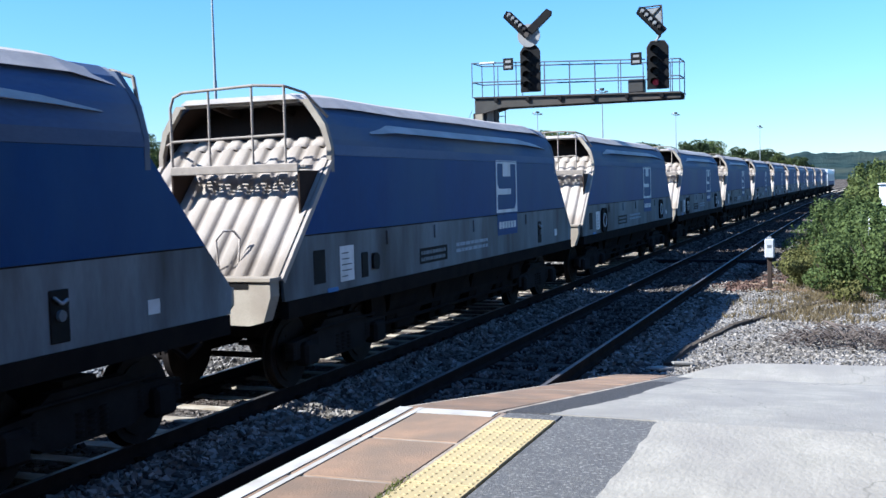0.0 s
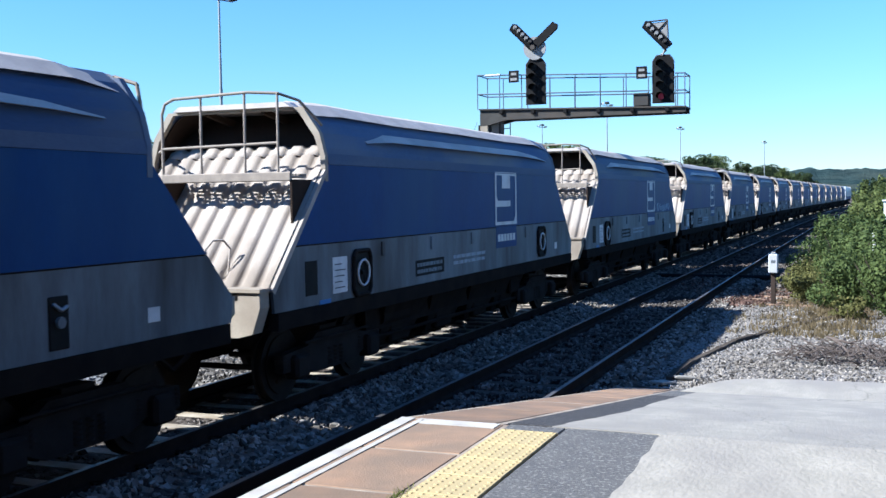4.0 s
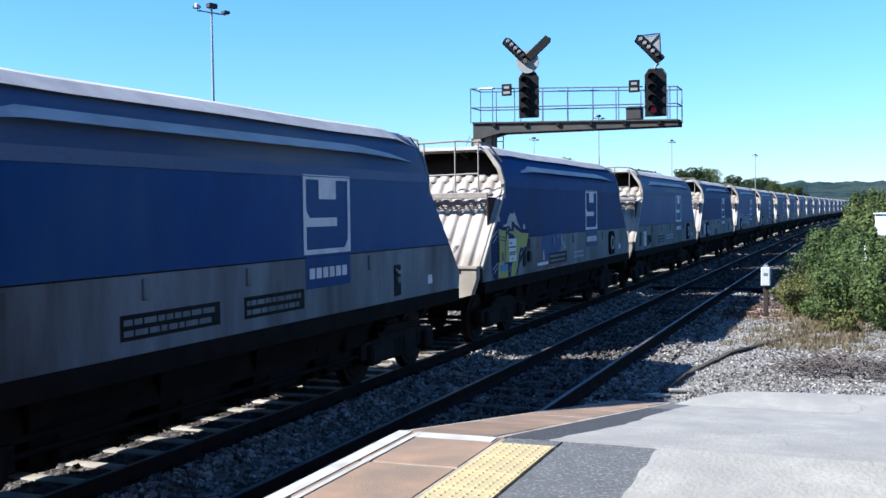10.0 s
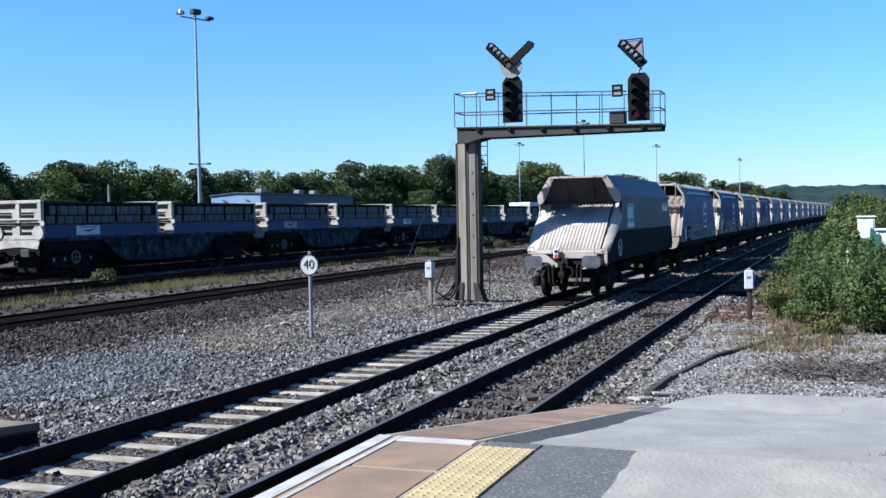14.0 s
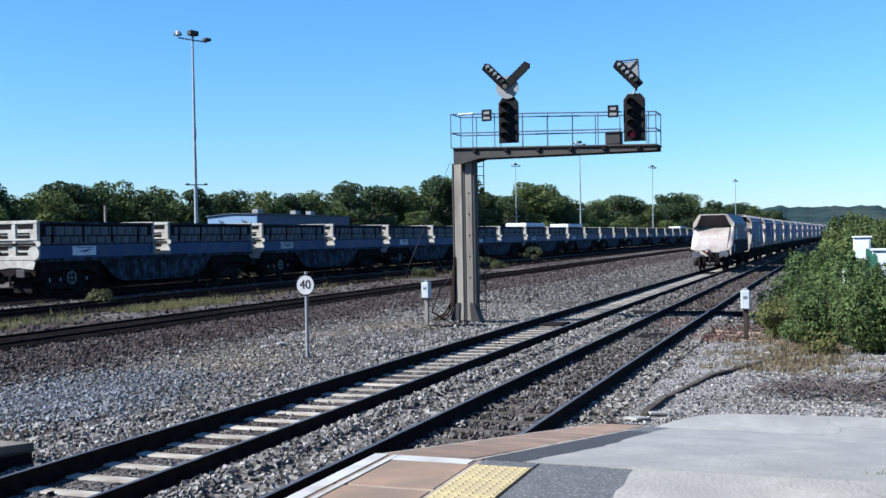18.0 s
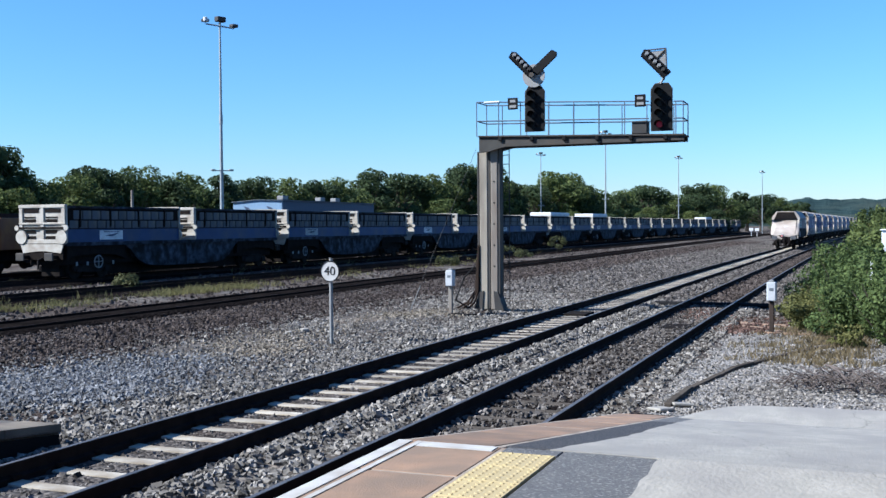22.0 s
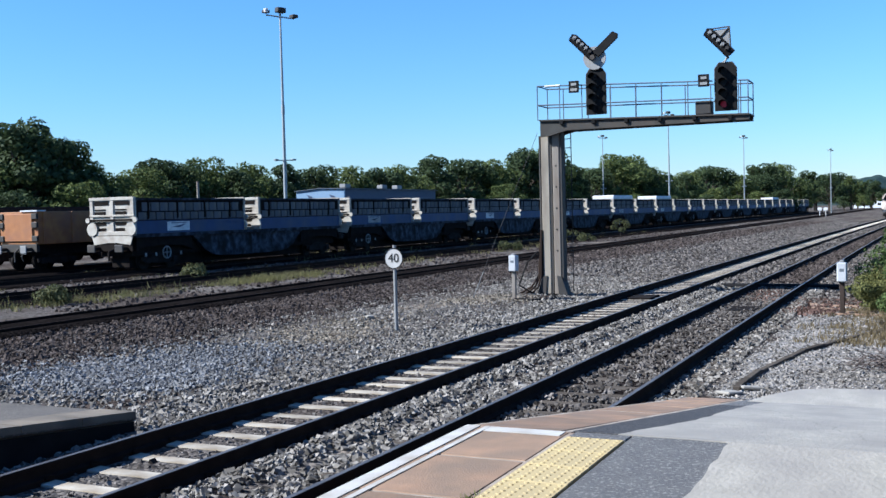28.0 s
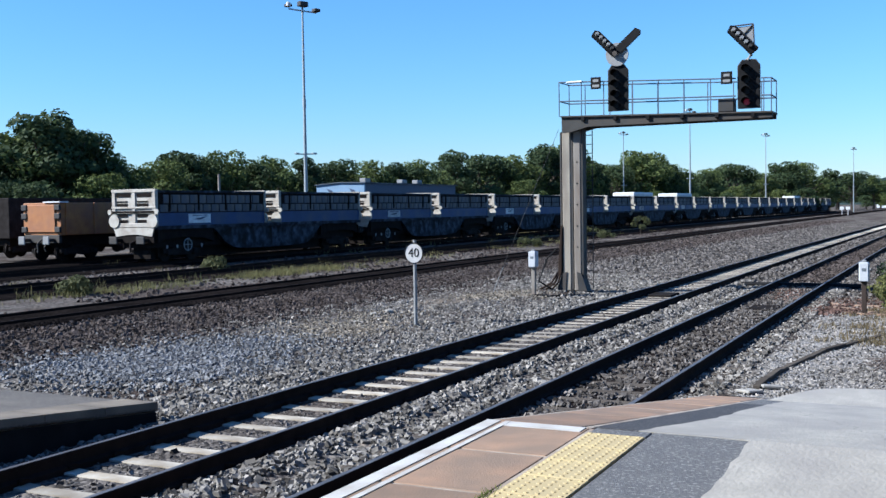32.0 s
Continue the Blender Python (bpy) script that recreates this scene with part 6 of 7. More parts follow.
    part("end_skirt", Geo().prism([(-1.3, 1.72), (1.3, 1.72), (1.15, 1.28), (0.25, 1.38), (-0.25, 1.38), (-1.15, 1.28)], "y", min(yo + d * 0.04, yo + d * 0.1), max(yo + d * 0.04, yo + d * 0.1)), CREAM_END, t, "cream skirt over the buffers")
    part("buffer_beam", Geo().soft(-1.25, 1.25, min(yo, yo + d * 0.06), max(yo, yo + d * 0.06), 0.95, 1.5, 0.02), UNDER, t, "black buffer beam")
    for s in (-1, 1):
        bf = part("buffer", Geo().tube((s * 0.87, yo, 1.1), (s * 0.87, yo + d * 0.6, 1.1), 0.1, 10), UNDER, t, "black buffer")
        part("buffer_head", Geo().soft(s * 0.87 - 0.26, s * 0.87 + 0.26, min(yo + d * 0.56, yo + d * 0.64), max(yo + d * 0.56, yo + d * 0.64), 0.92, 1.3, 0.03), STEEL_DARK, bf, "dark grey buffer head")
    part("coupling", Geo().pipe([(0, yo, 1.05), (0, yo + d * 0.35, 0.95), (0.02, yo + d * 0.38, 0.5)], 0.05, 8), GRIME, t, "grimy coupling")
    if lead:
        part("handwheel", Geo().ring((1.45, 2.2, 0.82), "x", 0.3, 0.03, 20).tube((1.45, 1.9, 0.82), (1.45, 2.5, 0.82), 0.022, 5).tube((1.45, 2.2, 0.52), (1.45, 2.2, 1.12), 0.022, 5), DISC_GREY, t, "pale brake handwheel")
        for y in (0.75, 1.5, 3.4):
            part("tag_plate", Geo().box(1.3, 1.31, y, y + 0.13, 0.66, 0.84), DISC_GREY, t, "small pale plate")
    part("load_floor", Geo().box(-1.3, 1.3, 0.1, L - 0.1, 1.9, 2.0), GRIME, t)
    arch = [(4.4, 1.617), (4.9, 1.3), (5.4, 0.85), (6.1, 0.55), (7.0, 0.45), (L + 0.7, 0.42), (L + 0.7, 1.617)]
    part("skirt", Geo().prism([(along(a), b) for a, b in arch], "x", 1.05, 1.32), SKIRT, t, "patchy blue-grey fish-belly frame")
    part("bogie_guard", Geo().prism([(along(a), b) for a, b in ((0.2, 1.617), (0.2, 0.95), (0.7, 1.12), (2.2, 1.2), (3.7, 1.12), (4.5, 0.9), (4.4, 1.617))], "x", 1.05, 1.28), UNDER, t, "black arched frame over the bogie")
    ya, yb = sorted((along(0.2), along(L + 0.7)))
    part("underframe", Geo().box(-1.0, 1.0, ya, yb, 0.7, 1.617), UNDER, t, "black underframe")
    # One black block fills in for brake gear and shade under the wagon.
    part("brake_gear", Geo().box(-0.5, 0.6, min(along(0.4), along(L + 0.7)), max(along(0.4), along(L + 0.7)), 0.16, 0.7), UNDER, t, "black block for brake gear and the shade below")
    add_bogie(t, along(2.2))
    return t


def build_orange_wagon(m):
    orange = material("orange_wagon_paint", (0.36, 0.155, 0.04), (0.24, 0.095, 0.03), 0.65, scale=2, fine=50, dirt=(0.212, 0.0935, 0.0425), dirt_scale=1.2, dirt_amount=0.4)
    t = thing("orange_wagon", m, "orange open wagon with rusty sides parked in the yard", "railway wagon")
    part("body", Geo().soft(-1.35, 1.35, 0, 11, 1.35, 3.05, 0.03), orange, t, "orange body")
    for s in (-1, 1):
        for z in (1.5, 2.2, 2.65):
            part("end_stop", Geo().soft(s * 1.18 - 0.2, s * 1.18 + 0.2, -0.14, 0.0, z, z + 0.3, 0.03), STEEL_DARK, t, "dark end stop")
    part("end_panel", Geo().soft(-1.0, 1.0, -0.08, 0.0, 1.5, 2.95, 0.03), orange, t, "orange end panel")
    part("top_plate", Geo().box(0.2, 1.38, -0.1, 0.5, 3.05, 3.12), WHITE, t, "pale plate on the top edge")
    for k in range(6):
        part("stake", Geo().soft(1.34, 1.42, 0.3 + k * 2.0, 0.45 + k * 2.0, 1.35, 3.05, 0.02), orange, t)
    for s in (-1, 1):
        bf = part("buffer", Geo().tube((s * 0.87, 0.0, 1.1), (s * 0.87, -0.58, 1.1), 0.1, 10), STEEL_DARK, t, "dark buffer")
        part("buffer_head", Geo().soft(s * 0.87 - 0.23, s * 0.87 + 0.23, -0.62, -0.56, 0.88, 1.32, 0.04), DISC_GREY, bf, "grey buffer head")
    g = Geo()
    g.soft(-1.25, 1.25, -0.05, 0.15, 0.95, 1.36, 0.02)
    g.pipe([(0, -0.1, 1.1), (0, -0.35, 0.9), (0.03, -0.35, 0.45)], 0.05, 8)
    g.pipe([(0.4, -0.1, 1.0), (0.42, -0.3, 0.7), (0.5, -0.25, 0.5)], 0.03, 8)
    part("headstock", g, STEEL_DARK, t)
    part("underframe", Geo().box(-1.0, 1.0, 0.2, 10.8, 0.8, 1.35), UNDER, t)
    for y in (1.6, 9.3):
        add_bogie(t, y)


def build_shed():
    clad_l = material("pale_blue_cladding", (0.17, 0.26, 0.37), (0.14, 0.22, 0.33), 0.6, scale=2, fine=30, stretch=(6, 6, 0.5))
    # Darker copy of the cladding: shade is put into the side wall's colour.
    clad_shade = material("shaded_blue_cladding", (0.032, 0.052, 0.1), (0.026, 0.043, 0.085), 0.6, scale=2, fine=30, stretch=(6, 6, 0.5))
    t = thing("warehouse", pose(-66.5, 103, -1.2), "low pale blue metal warehouse beyond the wagons", "building")
    part("gable_wall", Geo().prism([(0, 0), (6.4, 0), (6.4, 5.75), (3.2, 5.85), (0, 5.6)], "y", 0.0, 0.25), clad_l, t, "pale blue gable wall")
    part("side_wall", Geo().box(6.15, 6.4, 0.25, 24, 0, 5.75), clad_shade, t, "side wall, dark blue with shade in the colour")
    part("back_wall", Geo().prism([(0, 0), (6.4, 0), (6.4, 5.75), (3.2, 5.85), (0, 5.6)], "y", 24.0, 24.25), clad_shade, t)
    part("far_wall", Geo().box(0, 0.25, 0.25, 24, 0, 5.6), clad_shade, t)
    g = Geo()
    for (a, za), (b, zb) in (((-0.15, 5.62), (3.2, 5.87)), ((3.2, 5.87), (6.65, 5.77))):
        g.prism([(a, za), (b, zb), (b, zb + 0.07), (a, za + 0.07)], "y", -0.2, 24.4)
    part("roof", g, GALV, t, "blue-grey roof sheet")
    for y in (1.0, 10, 14):
        part("roof_vent", Geo().soft(5.2, 6.0, y, y + 1.2, 5.9, 6.35, 0.05), DISC_GREY, t, "roof vent")
    for x in (1.4, 4.4):
        part("wall_opening", Geo().prism([(x, 5.2), (x + 0.7, 5.0), (x + 0.9, 4.7), (x + 0.3, 4.8)], "y", -0.03, 0.0), clad_shade, t, "small dark marking")


# Trees, bushes, distance ----------------------------------------------
LEAF_A = leafy("broad_leaves", (0.125, 0.150, 0.046), (0.026, 0.043, 0.014))
LEAF_B = leafy("dark_leaves", (0.062, 0.085, 0.034), (0.014, 0.026, 0.012))
LEAF_BUSH = leafy("shrub_leaves", (0.115, 0.152, 0.048), (0.020, 0.038, 0.014))
LEAF_DRY = leafy("yellowing_leaves", (0.171, 0.167, 0.0585), (0.054, 0.063, 0.0198))
BARK = material("bark", (0.0745, 0.0558, 0.0404), (0.0434, 0.0341, 0.0248), 0.9, scale=6, fine=40, stretch=(1, 1, 0.3))


def leaf_cloud(lumps, count, size, seed, flat=0.35):
    """Leaves over the skins of several lumps: (centre, radii)."""
    rng = np.random.default_rng(seed)
    w = np.array([r[0] * r[1] + r[1] * r[2] + r[0] * r[2] for _, r in lumps])
    pick = rng.choice(len(lumps), count, p=w / w.sum())
    c, r = np.array([l[0] for l in lumps], float)[pick], np.array([l[1] for l in lumps], float)[pick]
    d = rng.normal(size=(count, 3))
    d /= np.linalg.norm(d, axis=1)[:, None]
    p = c + d * r * rng.uniform(0.72, 1.06, (count, 1)) ** 0.7
    u = np.cross(d + rng.normal(size=(count, 3)) * 0.4, rng.normal(size=(count, 3)))
    u /= np.linalg.norm(u, axis=1)[:, None]
    v = np.cross(u, d + rng.normal(size=(count, 3)) * 0.4)
    v /= np.linalg.norm(v, axis=1)[:, None]
    s = size * rng.uniform(0.5, 1.3, (count, 1))
    q = np.stack([p - u * s, p - v * s * 0.55, p + u * s, p + v * s * 0.55], 1)
    return q.reshape(-1, 3)


def quads_mesh(name, pts, mat):
    n = len(pts) // 4
    me = bpy.data.meshes.new(name)
    me.vertices.add(4 * n)
    me.vertices.foreach_set("co", np.asarray(pts, float).reshape(-1))
    me.loops.add(4 * n)
    me.loops.foreach_set("vertex_index", np.arange(4 * n, dtype=np.int32))
    me.polygons.add(n)
    me.polygons.foreach_set("loop_start", np.arange(0, 4 * n, 4, dtype=np.int32))
    me.update(calc_edges=True)
    me.materials.append(mat)
    return me


def build_tree(seed, height, spread, mat, count=6500, leaf=0.2):
    """Trunk, limbs and an uneven crown; stands at the origin."""
    rng = random.Random(seed)
    t = thing("tree", pose(0, 0, 0), "leafy green tree in full summer leaf beyond the yard", "tree", "trees round the yard")
    g = Geo()
    g.tube((0, 0, -0.3), (0.1, 0, height * 0.45), 0.035 * height, 10, 0.02 * height)
    lumps = []
    for k in range(24):
        a, h = k * 2.4 + rng.uniform(-0.4, 0.4), height * rng.uniform(0.28, 0.9)
        reach = spread * (1.0 - abs(h / height - 0.45) * 1.25) * rng.uniform(0.6, 1.0)
        c = (reach * math.cos(a), reach * math.sin(a), h)
        rr = spread * rng.uniform(0.17, 0.34)
        lumps.append((c, (rr, rr, rr * rng.uniform(0.6, 0.85))))
        g.tube((0.05, 0, height * rng.uniform(0.2, 0.42)), c, 0.011 * height, 6, 0.003 * height)
    lumps.append(((0, 0, height * 0.55), (spread * 0.55, spread * 0.55, height * 0.3)))
    lumps.append(((rng.uniform(-0.5, 0.5), 0, height * 0.85), (spread * 0.32, spread * 0.32, height * 0.13)))
    part("trunk", g, BARK, t, "brown trunk and limbs")
    part("crown", quads_mesh("crown", leaf_cloud(lumps, count, leaf, seed), mat), mat, t, "uneven green crown")
    return t


def build_trees():
    kinds = [build_tree(1, 10.0, 4.6, LEAF_A), build_tree(2, 10.0, 4.2, LEAF_B), build_tree(3, 10.0, 5.2, LEAF_A), build_tree(4, 10.0, 3.6, LEAF_B), build_tree(5, 10.0, 5.0, LEAF_B)]
    for k in kinds:
        k.matrix_basis = pose(0, 0, 0)
    rng = random.Random(21)
    # (bearing as x over y, distance, height of the tree tops)
    line = [(-1.25, 96, 9.0), (-1.16, 100, 9.5), (-1.10, 100, 9.2), (-1.045, 98, 10.8), (-1.0, 102, 10.2), (-0.96, 104, 8.3), (-0.92, 110, 6.4), (-0.88, 118, 7.6), (-0.85, 124, 9.2), (-0.82, 128, 8.6), (-0.78, 132, 8.6), (-0.74, 138, 8.4), (-0.70, 142, 9.0), (-0.66, 146, 8.8), (-0.62, 152, 8.7), (-0.58, 158, 8.9), (-0.54, 164, 9.0), (-0.51, 170, 9.3), (-0.475, 176, 10.6), (-0.44, 184, 10.8), (-0.41, 190, 11.8), (-0.37, 196, 14.4), (-0.35, 204, 13.0), (-0.32, 212, 10.6), (-0.30, 222, 11.5), (-0.277, 230, 13.4), (-0.255, 238, 11.5), (-0.233, 250, 11.4), (-0.21, 262, 11.8), (-0.185, 276, 12.2), (-0.16, 292, 12.0), (-0.138, 310, 12.4), (-0.12, 330, 12.2), (-0.10, 350, 11.6), (-0.08, 380, 11.4), (-0.062, 410, 10.2), (-0.045, 450, 9.5)]
    made = []

    def plant(b, d, h, k):
        y = d / math.hypot(1, b)
        s = h / 10.0
        m = pose(b * y, y, -1.2, 0, 0, rng.uniform(0, 360)) @ Matrix.Diagonal((s * rng.uniform(0.95, 1.25), s * rng.uniform(0.95, 1.25), s, 1))
        if k < len(kinds) and not made.count(k):
            made.append(k)
            ob = kinds[k]
            ob.matrix_basis = m
        else:
            ob = copy_thing(kinds[k % len(kinds)], Matrix.Identity(4))
            ob.matrix_basis = m
        return ob
    n = 0
    for b, d, h in line:
        plant(b, d, h * rng.uniform(0.98, 1.16) * (1.1 if -0.9 < b < -0.45 else 1.12 if b > -0.15 else 0.94 if b > -0.24 else 1.0), n % 5)
        n += 1
        for j in range(2):
            plant(b + rng.uniform(-0.018, 0.018) * (1 + abs(b)), d * rng.uniform(1.04, 1.16), h * rng.uniform(0.9, 1.1), rng.randrange(5))
        plant(b + rng.uniform(-0.02, 0.02) * (1 + abs(b)), d * rng.uniform(0.9, 0.96), h * rng.uniform(0.4, 0.62), rng.randrange(5))


def build_hills():
    g = Geo()
    n = 700
    v, f = [], []
    for i in range(n):
        b = -1.6 + 2.6 * i / (n - 1)
        d = 1500.0
        h = 20 + 5 * noise.noise(Vector((b * 5, 0, 7))) + 3.0 * noise.noise(Vector((b * 60, 1, 2))) + 5.0 * abs(noise.noise(Vector((b * 230, 4, 1)))) + 2.5 * noise.noise(Vector((b * 700, 4, 1)))
        h = h * (0.8 if b < -0.1 else 1.1) + 10.0
        y = d / math.hypot(1, b)
        x = b * y
        v += [(x * 0.8, y * 0.8, -1.3), (x * 0.94, y * 0.94, h * 0.55 + 2 * noise.noise(Vector((b * 90, 3, 3)))), (x, y, h + 1), (x * 1.2, y * 1.2, h * 0.7)]
    for i in range(n - 1):
        for j in range(3):
            f.append((4 * i + j, 4 * i + j + 1, 4 * i + j + 5, 4 * i + j + 4))
    g.add(v, f, True)
    # Distance haze is put into the blue-green base colour.
    solid("wooded_hills", g, material("haze_tinted_woodland", (0.034, 0.056, 0.056), (0.016, 0.029, 0.033), 0.95, scale=0.05, fine=0.3, bump=0.8, depth=4.0, spec=0.0, dirt=(0.05, 0.062, 0.052), dirt_scale=0.012, dirt_amount=0.3), "low wooded hills on the horizon, tinted blue-green for haze", "backdrop", kind="structure")


def build_bush():
    rng = random.Random(8)

    def one(x, y, h, r, count, seed, leaf, m, tall=1.0):
        t = thing("shrub", pose(x, y, -1.15), "dense green lineside shrub with yellowing lower leaves", "shrub", "lineside shrubs")
        lumps = []
        for k in range(9):
            a = rng.uniform(0, 6.28)
            d = r * rng.uniform(0.15, 0.75)
            z = h * rng.uniform(0.2, 0.82)
            q = r * rng.uniform(0.28, 0.5)
            lumps.append(((d * math.cos(a), d * math.sin(a), z), (q, q, min(q, h * 0.22))))
        lumps.append(((0, 0, h * 0.45), (r * 0.62, r * 0.62, h * 0.45)))
        g = Geo()
        for k in range(14):
            a = rng.uniform(0, 6.28)
            g.tube((0.1 * math.cos(a), 0.1 * math.sin(a), -0.05), (r * 0.7 * math.cos(a), r * 0.7 * math.sin(a), h * rng.uniform(0.5, 0.95)), 0.022, 5, 0.006)
        tagged(part("undergrowth", g, BARK, t, "thin brown stems"), kind="stuff")
        for k in range(26):
            a, d = rng.uniform(0, 6.28), r * rng.uniform(0.3, 0.95)
            z = h * (1.02 - 0.35 * (d / r) ** 2) + rng.uniform(-0.1, 0.14)
            lumps.append(((d * math.cos(a), d * math.sin(a), z), (0.05 * r, 0.05 * r, 0.14 * h)))
        part("foliage", quads_mesh("foliage", leaf_cloud(lumps, count, leaf, seed), m), m, t, "small green leaves")
        return t
    one(-0.6, 30.5, 1.25, 0.9, 6000, 61, 0.045, LEAF_BUSH)
    one(-0.9, 35.0, 1.35, 1.0, 5000, 62, 0.05, LEAF_BUSH)
    one(-0.5, 40.0, 1.9, 1.2, 5000, 63, 0.06, LEAF_BUSH)
    one(-1.35, 30.0, 0.6, 0.6, 2000, 64, 0.04, LEAF_DRY)
    one(-0.75, 29.5, 0.6, 0.6, 1800, 51, 0.045, LEAF_DRY)
    one(-0.4, 26.6, 0.5, 0.5, 1500, 52, 0.045, LEAF_DRY)
    one(-0.1, 24.0, 0.4, 0.45, 1200, 53, 0.04, LEAF_DRY)
    one(-0.9, 33.5, 0.9, 0.8, 2400, 54, 0.05, LEAF_DRY)
    one(0.9, 24.6, 1.75, 1.35, 15000, 31, 0.042, LEAF_BUSH)
    one(-0.1, 26.2, 1.3, 1.0, 9500, 32, 0.04, LEAF_BUSH)
    one(1.9, 25.2, 1.65, 1.3, 10000, 33, 0.045, LEAF_BUSH)
    one(0.5, 28.6, 1.75, 1.3, 7000, 34, 0.06, LEAF_BUSH)
    one(0.0, 32.0, 1.7, 1.2, 5000, 35, 0.06, LEAF_BUSH)
    one(0.3, 36.0, 1.9, 1.2, 6000, 36, 0.07, LEAF_BUSH)
    one(0.6, 42.0, 2.3, 1.6, 5000, 37, 0.08, LEAF_A)
    one(1.3, 50.0, 2.7, 1.9, 5000, 38, 0.09, LEAF_A)
    one(2.2, 60.0, 2.9, 2.3, 5000, 39, 0.1, LEAF_A)
    one(3.4, 75.0, 3.0, 2.6, 5000, 40, 0.12, LEAF_A)
    one(5.5, 95.0, 3.2, 3.2, 5000, 41, 0.14, LEAF_A)
    one(-1.05, 27.7, 0.7, 0.7, 3000, 65, 0.04, LEAF_DRY)
    one(-0.75, 28.7, 0.95, 0.8, 3600, 66, 0.042, LEAF_DRY)
    one(-1.2, 33.2, 0.85, 0.8, 2600, 67, 0.05, LEAF_DRY)
    one(1.2, 66.0, 3.3, 1.6, 6000, 68, 0.1, LEAF_A)
    one(1.7, 84.0, 3.5, 2.0, 6000, 69, 0.12, LEAF_B)
    one(2.6, 104.0, 3.7, 2.6, 6000, 70, 0.14, LEAF_A)
    one(9.0, 120.0, 3.6, 4.2, 5000, 42, 0.18, LEAF_B)


def blades(name, places, h, mat, label, seed, category="grass"):
    """Tufts of thin blades; places: (x, y, z, spread)."""
    rng = np.random.default_rng(seed)
    out = []
    for x, y, z, r, n in places:
        a = rng.uniform(0, 6.283, n)
        d = r * np.sqrt(rng.random(n))
        p = np.stack([x + d * np.cos(a), y + d * np.sin(a), np.full(n, z)], 1)
        lean = rng.normal(0, 0.35, (n, 2))
        hh = h * rng.uniform(0.4, 1.2, n)
        w = rng.uniform(-1, 1, (n, 2)) * 0.012
        tip = p + np.stack([lean[:, 0] * hh, lean[:, 1] * hh, hh], 1)
        wide = np.stack([w[:, 0] + 0.006, w[:, 1], np.zeros(n)], 1)
        out.append(np.stack([p - wide, p + wide, tip + wide * 0.2, tip - wide * 0.2], 1).reshape(-1, 3))
    return tagged(new(name, quads_mesh(name, np.concatenate(out), mat)), label, category, kind="stuff")


def build_extras():
    rng = random.Random(77)
    dry = leafy("dry_grass", (0.19, 0.151, 0.0841), (0.101, 0.0808, 0.0446))
    green = leafy("yard_grass", (0.21, 0.188, 0.080), (0.075, 0.078, 0.030))
    scrub = leafy("yard_scrub", (0.10, 0.105, 0.045), (0.03, 0.036, 0.016))
    # dry grass round the shrubs
    pl = []
    for k in range(330):
        x, y = rng.gauss(-0.5, 0.7), rng.choice((rng.uniform(20.5, 27.5), rng.uniform(24, 40)))
        pl.append((x + (y - 23) * 0.02, y, ground_height(x, y), 0.22, 26))
    blades("dry_grass", pl, 0.13, dry, "straw-coloured dry grass on the verge", 1)
    pl = []
    for k in range(190):
        y = rng.choice((rng.gauss(38.5, 1.8), rng.gauss(37.5, 2.5), rng.gauss(27, 2.0), rng.uniform(20, 75)))
        x = rng.gauss(-25.6, 0.5)
        pl.append((x, y, -1.16, 0.4, 26))
    blades("yard_grass", pl, 0.24, green, "yellow-green grass between the yard lines", 2)
    pl = []
    for k in range(90):
        y = rng.uniform(18, 110)
        pl.append((rng.choice((-27.2, -31.2, -33.8, -39)) + rng.gauss(0, 0.4), y, -1.16, 0.4, 18))
    blades("siding_weeds", pl, 0.32, green, "weeds along the sidings", 3)
    # small shrubs along the yard
    for x, y, h in ((-24.8, 75.0, 1.3), (-26.5, 97.0, 1.9), (-26.0, 25.5, 0.7), (-30.0, 37.8, 0.7), (-25.6, 66.0, 0.7), (-26.0, 84.0, 0.8)):
        t = thing("small_shrub", pose(x, y, -1.18), "small ragged green shrub beside the siding", "shrub", "small yard shrubs")
        lumps = [((rng.gauss(0, 0.35), rng.gauss(0, 0.35), h * rng.uniform(0.25, 0.8)), (0.35, 0.35, 0.25)) for k in range(7)]
        part("foliage", quads_mesh("foliage", leaf_cloud(lumps, 900, 0.07, int(y)), scrub), scrub, t)
        part("stem", Geo().tube((0, 0, -0.05), (0.05, 0, h * 0.6), 0.03, 6, 0.01), BARK, t)
    # cable trough that runs past the foot of the ramp
    trough = thing("cable_trough", pose(0, 0, 0), "dark concrete cable trough half sunk in gravel", "cable trough")
    pts = [(-2.52, 15.4), (-2.45, 17.0), (-2.05, 19.6), (-1.25, 22.15), (-0.55, 23.8), (0.2, 25.2)]
    for (xa, ya), (xb, yb) in zip(pts, pts[1:]):
        n = max(1, round(math.hypot(xb - xa, yb - ya) / 0.95))
        for k in range(n):
            f = (k + 0.5) / n
            o = part("lid", Geo().soft(-0.055, 0.055, -0.465, 0.465, -0.06, 0.012, 0.01), TIMBER, trough)
            o.matrix_basis = pose(xa + (xb - xa) * f, ya + (yb - ya) * f, -1.08 + rng.uniform(-0.01, 0.01), 0, 0, -math.degrees(math.atan2(xb - xa, yb - ya)) + rng.uniform(-1.5, 1.5))
    # broken slabs at the ramp's foot
    for x, y, r in ((-2.34, 15.5, 30), (-2.55, 15.0, 60)):
        solid("broken_slab", Geo().soft(-0.16, 0.16, -0.12, 0.12, -0.02, 0.025, 0.012), SLAB if x > -2.2 else CONCRETE, "broken piece of paving slab on gravel", "slab", "broken slabs", m=pose(x, y, -1.1, rng.uniform(-8, 8), 5, r))
